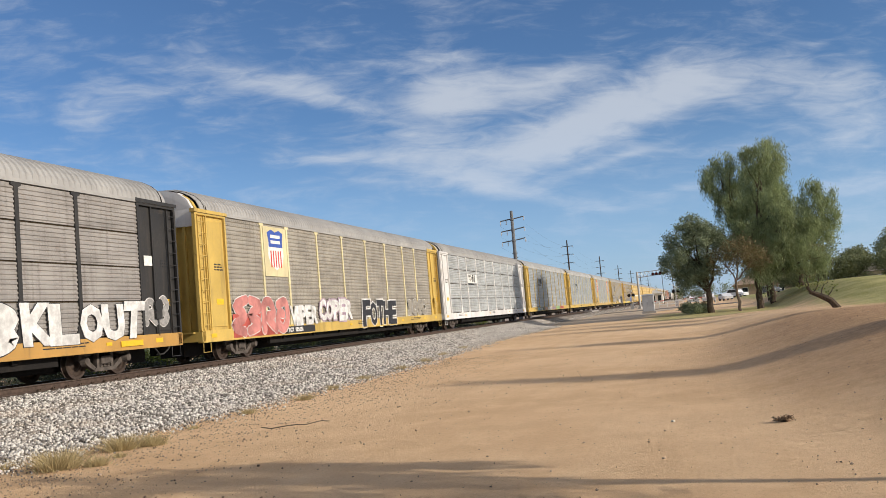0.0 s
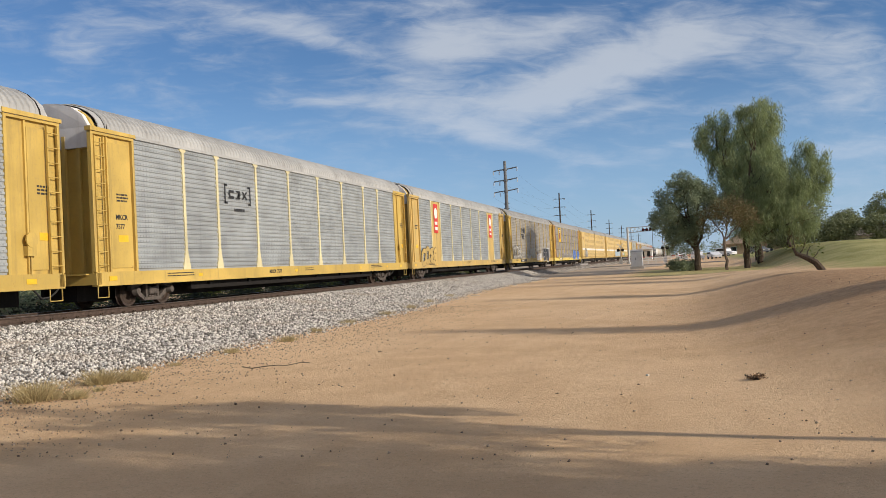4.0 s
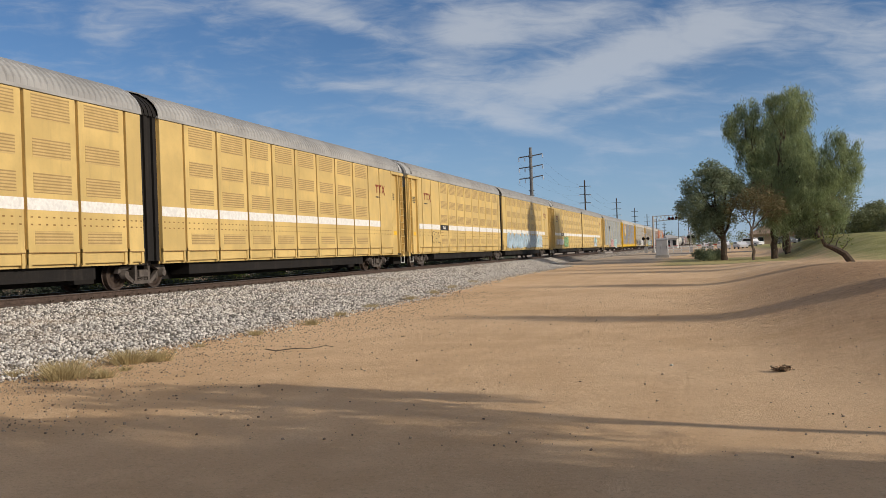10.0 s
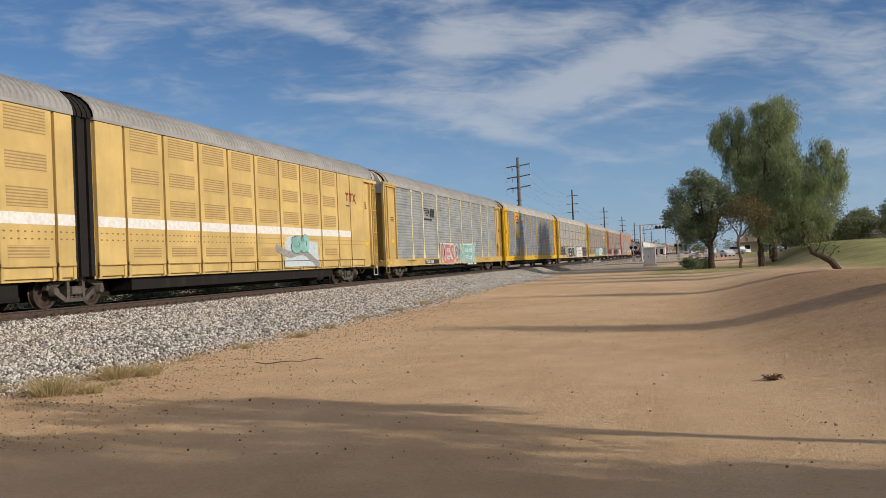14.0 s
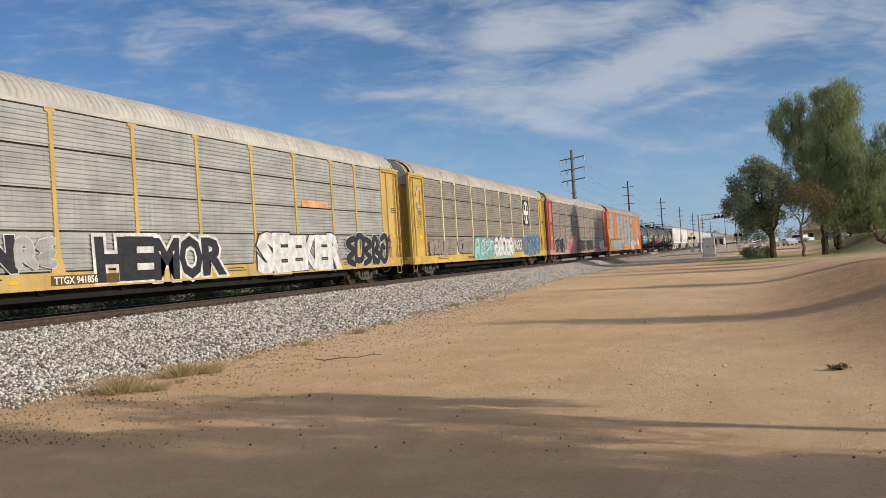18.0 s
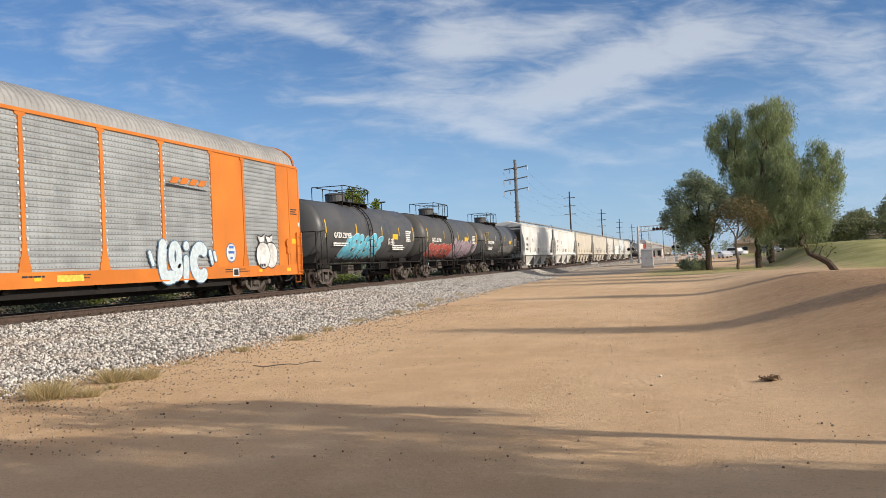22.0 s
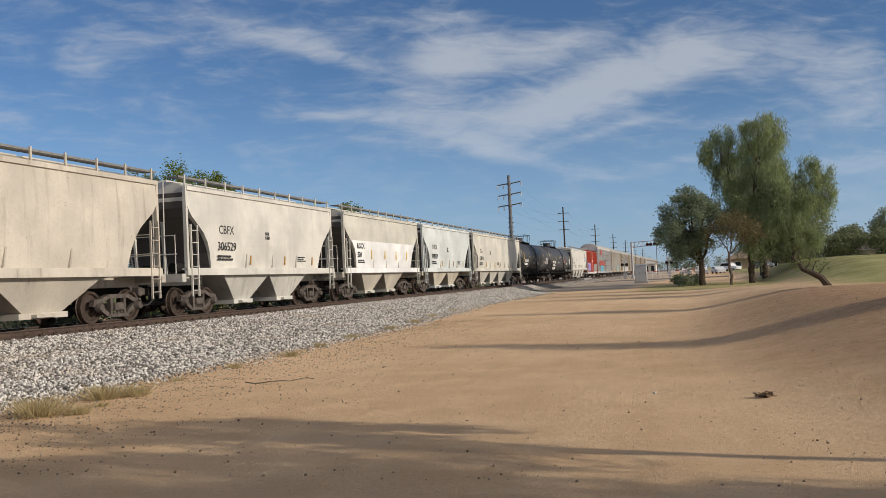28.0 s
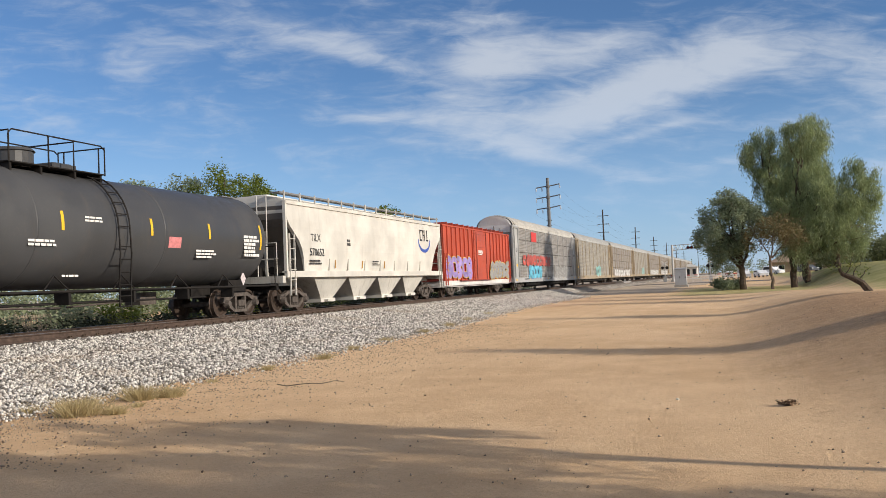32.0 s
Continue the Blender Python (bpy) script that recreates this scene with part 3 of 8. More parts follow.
def tag(parent, text, y0, y1, z0, z1, fill, line, seed, x, back=None, fat=0.045, rim=0.045):
    """A sprayed word: fat jumping letters with an outline, over a patch of colour if given."""
    rng = random.Random(seed)
    on = x if callable(x) else (lambda z: x)
    z0, z1 = z0 + 0.06 * (z1 - z0), z1 - 0.06 * (z1 - z0)
    h, widths = z1 - z0, [0.55 if ch in "I1" else 1.0 for ch in text]
    unit = (y1 - y0) / sum(widths)
    if back:
        def cloud(bm):
            n = 40
            rim_pts = []
            for k in range(n):
                a = k * math.tau / n
                c, s = math.cos(a), math.sin(a)
                r = 1.0 / max(abs(c), abs(s)) ** 0.9 * rng.uniform(0.93, 1.05)
                rim_pts.append(((y0 + y1) / 2 + c * r * (y1 - y0) * 0.52, (z0 + z1) / 2 + s * r * h * 0.52))
            mid = bm.verts.new((on((z0 + z1) / 2) - 0.003, (y0 + y1) / 2, (z0 + z1) / 2))
            vs = [bm.verts.new((on(b) - 0.003, a, b)) for a, b in rim_pts]
            for k in range(n):
                bm.faces.new((mid, vs[k], vs[(k + 1) % n]))
        part("graffiti_ground", cloud, back, parent)
    y = y0
    for i, ch in enumerate(text):
        w = unit * widths[i]
        lean, top, low, step = rng.uniform(-0.12, 0.18), rng.uniform(0.92, 1.02), rng.uniform(-0.02, 0.07), 0.002 * (i % 3)
        if ch != " ":
            def shape(bm, swell, lift):
                pts, faces = letter_shape(ch, swell)
                vs = []
                for u, v in pts:
                    z = z0 + h * (low + (top - low) * v)
                    vs.append(bm.verts.new((on(z) + lift + step, y + w * (0.06 + 0.88 * u + lean * (v - 0.5)), z)))
                for f in faces:
                    bm.faces.new([vs[k] for k in f])
            base = part("graffiti_letter", lambda bm: shape(bm, fat + rim, 0.0), line, parent)
            part("fill", lambda bm: shape(bm, fat, 0.008), fill, base)
        y += w


def shell_at(radius, z_mid, lift=0.012):
    """x on a tank's side at a height above the rail."""
    return lambda z: math.sqrt(max(radius ** 2 - (z - z_mid) ** 2, 0.01)) + lift


# ---- ground, ballast, track ----
RAIL, TRACK = 0.69, -17.1        # rail top, and the track's middle line x


def smooth(a, b, x):
    k = min(1.0, max(0.0, (x - a) / (b - a)))
    return k * k * (3 - 2 * k)


def height(x, y):
    """The dirt mound beside the path, the lawn that rises behind it, small unevenness."""
    d = math.hypot((x - 7.5) / 7.9, min(0.0, y - 20.5) / 22)
    h = 0.80 * (1 - smooth(0.45, 1.0, d)) * (1 - smooth(14, 76, y))
    h += 1.8 * smooth(4.5, 10.5, x) * smooth(36, 70, y) * (1 - 0.6 * smooth(84, 130, y))
    if abs(x) < 40 and -10 < y < 120:
        h += 0.035 * noise.noise((x * 0.35, y * 0.35, 3)) + 0.012 * noise.noise((x * 1.7, y * 1.7, 8))
    return h


def foot(y):
    """x of the ballast's foot."""
    return -9.25 - 1.9 * smooth(22, 50, y) - 2.6 * smooth(66, 78, y) + 0.22 * noise.noise((y * 0.6, 0, 0)) + 0.12 * noise.noise((y * 2.1, 5, 0))


def ballast_z(x, y):
    f = foot(y)
    if x > f:
        return -0.05
    top = 0.50
    k = min(1.0, (f - x) / (f + 15.1))
    return -0.02 + (top + 0.02) * (k ** 0.85)


def ground_sheet():
    xs = [-3000, -1200, -500, -200, -90, -50, -36, -28, -24, -20.5] + [-17 + i * 0.5 for i in range(74)] + [21, 23, 26, 30, 36, 45, 60, 90, 160, 400, 1200, 3000]
    ys = [-3000, -1200, -400, -120, -40, -15, -6] + [-3 + i * 0.5 for i in range(90)] + [42 + i * 1.5 for i in range(40)] + [104, 112, 125, 150, 200, 300, 500, 1200, 3000]
    v = [(x, y, height(x, y)) for y in ys for x in xs]
    w = len(xs)
    f = [(j * w + i, j * w + i + 1, (j + 1) * w + i + 1, (j + 1) * w + i) for j in range(len(ys) - 1) for i in range(w - 1)]
    ob = mesh_from("ground", v, f, DIRT)
    for p in ob.data.polygons:
        p.use_smooth = True
    tagged(ob, "pale tan sandy dirt with a low mound and park lawn", "ground", kind="structure")


ground_sheet()


def ballast_bed():
    ys = [-900, -400, -150, -60, -20] + [i * 0.6 for i in range(-20, 135)] + [84, 90, 100, 120, 160, 260, 500, 900, 1500]
    rows = []
    for y in ys:
        f = foot(y)
        xs = [f + 0.25, f - 0.15, f - 0.8, f - 2.0, -13.2, -14.4, -15.1, -15.9, -18.6, -19.6, -22.0, -23.0]
        row = []
        for i, x in enumerate(xs):
            z = ballast_z(x, y) if i < 7 else (0.5, 0.5, 0.44, 0.06, -0.05)[i - 7]
            if 0 < i < 7:
                z += 0.03 * noise.noise((x * 1.3, y * 1.3, 0))
            row.append((x, y, z))
        rows.append(row)
    w = len(rows[0])
    v = [p for r in rows for p in r]
    f = [(j * w + i, j * w + i + 1, (j + 1) * w + i + 1, (j + 1) * w + i) for j in range(len(rows) - 1) for i in range(w - 1)]
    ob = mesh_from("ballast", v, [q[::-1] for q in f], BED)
    for p in ob.data.polygons:
        p.use_smooth = True
    return tagged(ob, "sloping bed of pale grey crushed stone ballast", "ballast", kind="structure")


BALLAST = ballast_bed()
CUBE_V = np.array([(x, y, z) for x in (-1, 1) for y in (-1, 1) for z in (-1, 1)], float)
CUBE_F = np.array([(0, 1, 3, 2), (4, 6, 7, 5), (0, 4, 5, 1), (2, 3, 7, 6), (0, 2, 6, 4), (1, 5, 7, 3)])


def scatter_stones(places, sizes, seed):
    """Angular stones: skewed blocks at the places."""
    rng = np.random.default_rng(seed)
    n = len(places)
    v = CUBE_V[None] * (0.5 + 0.28 * rng.random((n, 8, 3)))
    v *= (sizes[:, None] * (0.6 + 0.6 * rng.random((n, 3))))[:, None, :]
    ang = rng.random((n, 3)) * math.tau
    for ax in range(3):
        c, s = np.cos(ang[:, ax])[:, None], np.sin(ang[:, ax])[:, None]
        i, j = (ax + 1) % 3, (ax + 2) % 3
        a, b = v[:, :, i].copy(), v[:, :, j].copy()
        v[:, :, i], v[:, :, j] = a * c - b * s, a * s + b * c
    v += places[:, None, :]
    f = CUBE_F[None] + (np.arange(n) * 8)[:, None, None]
    return v.reshape(-1, 3), f.reshape(-1, 4)


def stones():
    rng = np.random.default_rng(4)
    n = 155000
    y = 5 + 80 * rng.random(n) ** 1.9
    feet = np.array([foot(k) for k in np.arange(0, 100, 0.1)])
    f = feet[(y * 10).astype(int)]
    x = f - 0.0 - (f + 15.25) * rng.random(n)
    stray = rng.random(n) < 0.06
    x[stray] = f[stray] + np.abs(rng.normal(0, 0.42, stray.sum()))
    k = np.clip((f - x) / (f + 15.1), 0, 1)
    z = -0.02 + 0.52 * k ** 0.85
    z = np.where(x > f, 0.01, z) + 0.012 * rng.normal(size=n) + 0.015
    size = 0.0235 * (0.7 + 0.8 * rng.random(n)) * (1 + 0.012 * y) * np.where(stray, 0.62, 1.0)
    v, q = scatter_stones(np.stack([x, y, z], 1), size, 5)
    ob = mesh_from("ballast_stones", v, q, STONES, BALLAST, "stuff")
    ob["label"] = "loose angular grey and white stones"
    m = 12000
    y = 6.2 + 24 * rng.random(m) ** 1.5
    x = np.where(rng.random(m) < 0.88, -9.3 + np.abs(rng.normal(0, 1.7, m)), -9 + 14 * rng.random(m))
    z = np.array([height(a, b) for a, b in zip(x, y)]) + 0.004
    v, q = scatter_stones(np.stack([x, y, z], 1), 0.004 + 0.013 * rng.random(m) ** 3, 6)
    tagged(mesh_from("pebbles", v, q, PEBBLES), "small brown pebbles and clods on the dirt", "pebbles", kind="stuff")


stones()

track = thing("railway_track", "rusty steel rails on weathered ties in ballast", "track", kind="structure")


def rail_bar(bm):
    prof = [(-0.075, 0), (0.075, 0), (0.07, 0.02), (0.012, 0.045), (0.012, 0.13), (0.036, 0.145), (0.036, 0.172), (-0.036, 0.172), (-0.036, 0.145), (-0.012, 0.13), (-0.012, 0.045), (-0.07, 0.02)]
    loft(bm, [[(x, y, z) for x, z in prof] for y in (-900, -100, 0, 40, 100, 300, 1500)])


for s in (1, -1):
    r = part("rail", rail_bar, RUSTY, track, (TRACK + s * 0.755, 0, RAIL - 0.18), "rail")
    part("rail_head", cubic(-0.033, 0.033, -900, 1500, 0.174, 0.18), SHINY, r, key="rail_head", label="bright worn rail head")
TIE = simple("weathered_tie", (0.13, 0.10, 0.08), 0.9, 0, 0.4, 4)
for i in range(130):
    tie = part("tie", cubic(-1.3, 1.3, -0.115, 0.115, -0.16, 0.0, bevel=0.012), TIE, track, (TRACK, i * 0.51, RAIL - 0.175), "tie")
CLIP = simple("rail_clip_steel", (0.10, 0.07, 0.05), 0.8, 0.2)
for i in range(36, 76):
    part("tie_plate", lambda bm: (block(bm, -0.17, 0.17, -0.1, 0.1, 0, 0.015), block(bm, 0.08, 0.12, -0.06, -0.02, 0.015, 0.05), block(bm, 0.08, 0.12, 0.02, 0.06, 0.015, 0.05)), CLIP, track, (TRACK + 0.755, i * 0.51, RAIL - 0.172), "tie_plate")

# ---- crossing, poles, signals ----
ASPHALT = simple("worn_asphalt", (0.17, 0.145, 0.12), 0.9, 0, 0.3, 2)
ALU = simple("galvanised_pole", (0.42, 0.42, 0.42), 0.45, 0.6, 0.15)
POLE = simple("grey_weathered_pole", (0.17, 0.172, 0.175), 0.85, 0, 0.3, 3)
DARKPOLE = simple("dark_creosote_pole", (0.06, 0.045, 0.035), 0.9, 0, 0.3, 3)
GLASSY = simple("grey_insulator", (0.60, 0.60, 0.61), 0.35, 0, 0.1)

road = tagged(part("road", lambda bm: (block(bm, -14.9, 60, 128, 138, 0.0, 0.06), block(bm, -60, -19.3, 128, 138, 0.0, 0.06)), ASPHALT, None), "worn asphalt road crossing the railway", "road", kind="structure")
part("crossing_panel", lambda bm: [block(bm, -14.9 - k * 1.1 - 1.05, -14.9 - k * 1.1, 128, 138, 0.45, 0.68) for k in (0, 1.5, 2.9)], simple("concrete_panel", (0.3, 0.28, 0.26), 0.9), road)
lane = tagged(part("gravel_drive", lambda bm: block(bm, -12.5, -3.0, 112, 160, 0.0, 0.03), simple("pale_gravel", (0.50, 0.40, 0.30), 0.95, 0, 0.25, 3), None), "pale gravel drive by the crossing", "drive", kind="structure")


def power_pole(y, h, x=-29.0, heavy=False):
    p = thing("utility_pole", "tall wooden utility pole with three crossarms" if not heavy else "tall grey steel power pole with three insulator arms", "utility pole", "poles along the railway", at=(x, y, 0))
    m = POLE if heavy else DARKPOLE
    r0, r1 = (0.38, 0.24) if heavy else (0.24, 0.15)
    part("pole", lambda bm: tube(bm, [(0, 0, 0), (0, 0, h)], r0, 10, r1), m, p)
    for k in range(3):
        z = h - 1.5 - k * (1.85 if heavy else 2.0)
        half = 2.05 if heavy else 1.35

        def arm(bm):
            tube(bm, [(-half, 0, z - 0.12), (-half * 0.5, 0, z), (0, 0, z + 0.06), (half * 0.5, 0, z + 0.18), (half, 0, z + 0.34)] if heavy else [(-half, 0, z), (half, 0, z)], 0.10 if heavy else 0.07, 6)
            if heavy:
                disc(bm, "z", (0, 0, z), 0.36, 0.35, 10)
        a = part("crossarm", arm, m, p)
        for s in ((-1, -0.5, 1) if heavy else (-1, 1)):
            zz = z + (0.34 if s > 0 else -0.12) if heavy else z
            part("insulator", lambda bm: [disc(bm, "z", (0, 0, -0.12 - 0.13 * q), 0.11, 0.08, 8) for q in range(5 if heavy else 2)], GLASSY, a, (s * half, 0, zz), "insulator%d" % heavy)
    if heavy:
        for zz in (8.2, 9.0, 9.8, 10.6, 11.4):
            part("climbing_cleat", cubic(-0.46, 0.46, -0.08, 0.08, 0, 0.12), DARKPOLE, p, (0, 0, zz), "cleat")
    return p


power_pole(146, 18.8, heavy=True)
for yy, hh in ((212, 17.8), (286, 17.1), (355, 16.6), (425, 16.4), (500, 16.2), (580, 16.0)):
    power_pole(yy, hh)
WIRE = simple("dark_wire", (0.05, 0.05, 0.05), 0.6)


def span(a, b, sag, r=0.007):
    a, b = Vector(a), Vector(b)
    pts = []
    for i in range(13):
        t = i / 12
        p = a.lerp(b, t)
        p.z -= sag * 4 * t * (1 - t)
        pts.append(p)
    return lambda bm: tube(bm, pts, r, 4)


lines = thing("power_lines", "thin sagging power lines between the poles", "power lines")
for k in range(3):
    for s in (-1, 1):
        part("wire", span((-29 + s * 2.3, 146, 16.4 - k * 1.85), (-29 + s * 1.35, 212, 16.1 - k * 2.0), 1.2), WIRE, lines)
        part("wire", span((-29 + s * 1.35, 212, 16.1 - k * 2.0), (-29 + s * 1.35, 286, 15.4 - k * 2.0), 1.4), WIRE, lines)


def signal_gantry():
    g = thing("crossing_signal_gantry", "grey steel cantilever signal with black flasher heads over the road", "signal", at=(-10.5, 170, 0))
    part("mast", lambda bm: (tube(bm, [(0, 0, 0), (0, 0, 7.0)], 0.20, 10), disc(bm, "z", (0, 0, 0.15), 0.45, 0.3, 10)), ALU, g)
    ar = part("truss_arm", lambda bm: (tube(bm, [(0, 0, 6.9), (4.4, 0, 7.0)], 0.07, 6), tube(bm, [(0, 0, 5.9), (4.4, 0, 6.2)], 0.07, 6)), ALU, g)
    for k in range(6):
        part("truss_brace", lambda bm: (tube(bm, [(k * 0.73, 0, 6.9), (k * 0.73 + 0.37, 0, 5.95)], 0.045, 5), tube(bm, [(k * 0.73 + 0.37, 0, 5.95), (k * 0.73 + 0.73, 0, 6.95)], 0.045, 5)), ALU, ar)
    for xx in (3.3, 4.6):
        h = part("flasher_head", lambda bm: (disc(bm, "y", (xx - 0.32, -0.1, 6.35), 0.30, 0.08, 14), disc(bm, "y", (xx + 0.32, -0.1, 6.35), 0.30, 0.08, 14), block(bm, xx - 0.3, xx + 0.3, 0.0, 0.15, 6.28, 6.42)), BLACK, g)
        for k in (-0.32, 0.32):
            part("lens", lambda bm: disc(bm, "y", (xx + k, -0.16, 6.35), 0.15, 0.06, 10), simple("dark_red_lens", (0.12, 0.01, 0.01), 0.2), h)
    return g


signal_gantry()


def crossing_gate(x, y):
    g = thing("crossing_gate", "lowered crossing gate with red and white arm and round flashers", "crossing gate", at=(x, y, 0))
    part("mast", lambda bm: (tube(bm, [(0, 0, 0), (0, 0, 3.6)], 0.08, 8), block(bm, -0.3, 0.3, -0.3, 0.3, 0.0, 1.1)), ALU, g)
    h = part("flasher_head", lambda bm: (disc(bm, "y", (-0.42, -0.12, 2.7), 0.30, 0.08, 14), disc(bm, "y", (0.42, -0.12, 2.7), 0.30, 0.08, 14), block(bm, -0.4, 0.4, 0, 0.1, 2.65, 2.75)), BLACK, g)
    part("crossbuck", lambda bm: (slab(bm, [(-0.6, 3.1), (-0.5, 3.0), (0.6, 3.9), (0.5, 4.0)], -0.01, 0.01), slab(bm, [(-0.6, 3.9), (-0.5, 4.0), (0.6, 3.1), (0.5, 3.0)], 0.02, 0.04)), WHITE, g, turn=(0, 0, 90))
    for k in range(8):
        part("gate_arm", cubic(0.35 + k * 0.7, 0.35 + (k + 1) * 0.7, -0.03, 0.03, 1.05, 1.2), simple("gate_red", (0.5, 0.05, 0.04), 0.5) if k % 2 else WHITE, g)
    return g


crossing_gate(-12.0, 170)
crossing_gate(-3.6, 165)


def cabinet():
    c = thing("signal_cabinet", "pale grey metal signal cabinet on a concrete base", "cabinet", at=(-5.3, 100, 0))
    m = simple("aluminium_sheet", (0.52, 0.53, 0.54), 0.4, 0.35, 0.08, 2)
    part("base", cubic(-0.75, 0.75, -0.6, 0.6, 0.0, 0.25), simple("rough_concrete", (0.38, 0.36, 0.33), 0.9), c)
    part("body", cubic(-0.64, 0.64, -0.55, 0.55, 0.25, 2.02, bevel=0.02), m, c)
    part("roof", lambda bm: loft(bm, [[(-0.72, -0.62, 2.02), (0.72, -0.62, 2.02), (0.72, 0.62, 2.02), (-0.72, 0.62, 2.02)], [(-0.60, -0.5, 2.16), (0.60, -0.5, 2.16), (0.60, 0.5, 2.16), (-0.60, 0.5, 2.16)]]), m, c)
    for k in (-0.31, 0.31):
        d = part("door", cubic(k - 0.28, k + 0.28, -0.565, -0.55, 0.33, 1.95), m, c)
        part("handle", cubic(k + 0.18, k + 0.22, -0.59, -0.565, 1.0, 1.25), BLACK, d)


cabinet()
for x, y, h in ((-36, 98, 9.2), (13.5, 62, 7.6), (-4.5, 190, 10), (2, 230, 11), (-9, 260, 12)):
    lamp = thing("street_lamp", "slim dark street lamp with a flat head", "street lamp", "street lamps", at=(x, y, height(x, y)))
    part("pole", lambda bm: tube(bm, [(0, 0, 0), (0, 0, h)], 0.09, 8, 0.06), DARKPOLE, lamp)
    part("head", lambda bm: block(bm, -0.5, 0.5, -0.15, 0.15, h, h + 0.14, 0.03), DARKPOLE, lamp)

# ---- plants ----
# deep is a leaf colour blackened to stand for shade under the cars
GREENS = dict(willow=leaf_material("willow_leaf", (0.11, 0.135, 0.065), (0.38, 0.44, 0.225), 0.45), dark=leaf_material("dark_leaf", (0.09, 0.115, 0.07), (0.33, 0.38, 0.235), 0.42),
              brown=leaf_material("browning_leaf", (0.09, 0.075, 0.035), (0.27, 0.215, 0.11), 0.36), bright=leaf_material("yellow_green_leaf", (0.06, 0.095, 0.015), (0.20, 0.24, 0.04), 0.35),
              hedge=leaf_material("hedge_leaf", (0.11, 0.13, 0.06), (0.29, 0.31, 0.165), 0.32), deep=leaf_material("shade_black_weed_leaf", (0.018, 0.024, 0.012), (0.055, 0.065, 0.035), 0.2), straw=leaf_material("dry_straw", (0.27, 0.215, 0.10), (0.54, 0.44, 0.24), 0.2))
BARK, TWIG = bark_material("grey_brown_bark", (0.17, 0.125, 0.09)), bark_material("dark_bark", (0.09, 0.065, 0.045))


def leaves(name, lobes, count, size, mat, parent, seed, droop=0.0, hollow=0.35, sprays=0):
    """Many small leaf cards: in lobes (x, y, z, rx, ry, rz), denser near their surface; droop hangs them in strands.
    With sprays each lobe breaks up into that many tight clumps round its surface."""
    rng = np.random.default_rng(seed)
    lob = np.array(lobes, float)
    if sprays:
        d = rng.normal(size=(len(lob), sprays, 3))
        d /= np.linalg.norm(d, axis=2)[:, :, None]
        small = lob[:, None, 3:] * (0.24 + 0.16 * rng.random((len(lob), sprays, 1)))
        heart = lob[:, None, :3] + d * (lob[:, None, 3:] * (0.62 + 0.25 * rng.random((len(lob), sprays, 1))))
        lob = np.concatenate([np.concatenate([heart, small], 2).reshape(-1, 6), lob * np.array([1, 1, 1, 0.75, 0.75, 0.75])])
    vol = lob[:, 3] * lob[:, 5]
    if sprays:
        vol[-len(lobes):] *= 0.6
    pick = rng.choice(len(lob), count, p=vol / vol.sum())
    d = rng.normal(size=(count, 3))
    d /= np.linalg.norm(d, axis=1)[:, None]
    # uneven outline: the radius follows a wobble of the direction
    wob = 0.93 + 0.20 * np.sin(d[:, 0] * 5 + pick * 1.7) * np.cos(d[:, 2] * 6 + pick) + 0.14 * rng.normal(size=count)
    r = (hollow + (1 - hollow) * rng.random(count) ** 0.5) * wob
    p = lob[pick, :3] + d * lob[pick, 3:] * r[:, None]
    # clumps with gaps
    clump = np.sin(p[:, 0] * 2.3 + pick) + np.sin(p[:, 2] * 2.7 + 1.3 * pick) + np.sin(p[:, 1] * 2.1)
    keep = clump + rng.normal(size=count) * 0.7 > -1.05
    p = p[keep]
    n = len(p)
    if droop:
        p[:, 2] -= np.abs(rng.normal(0, droop, n)) * rng.random(n)
    a = rng.normal(size=(n, 3))
    a[:, 2] = a[:, 2] * (0.6 if not droop else 0.5) - (1.6 if droop else 0.0)
    a /= np.linalg.norm(a, axis=1)[:, None]
    b = np.cross(a, rng.normal(size=(n, 3)))
    b /= np.linalg.norm(b, axis=1)[:, None]
    ln = size * (0.7 + 0.8 * rng.random(n))[:, None] * (2.2 if droop else 1.15)
    wd = size * (0.5 + 0.5 * rng.random(n))[:, None] * (0.42 if droop else 0.75)
    v = np.stack([p - a * ln * 0.5, p + b * wd * 0.5, p + a * ln * 0.5, p - b * wd * 0.5], 1)
    f = np.arange(n * 4).reshape(n, 4)
    return mesh_from(name, v.reshape(-1, 3), f, mat, parent)


def limb(bm, a, b, r0, r1, seed, bend=0.12):
    rng = random.Random(seed)
    a, b = Vector(a), Vector(b)
    n = 6
    pts = []
    for i in range(n + 1):
        p = a.lerp(b, i / n)
        if 0 < i < n:
            p += Vector((rng.uniform(-1, 1), rng.uniform(-1, 1), rng.uniform(-0.4, 0.4))) * bend * (b - a).length / 4
        pts.append(p)
    tube(bm, pts, r0, 8, r1)


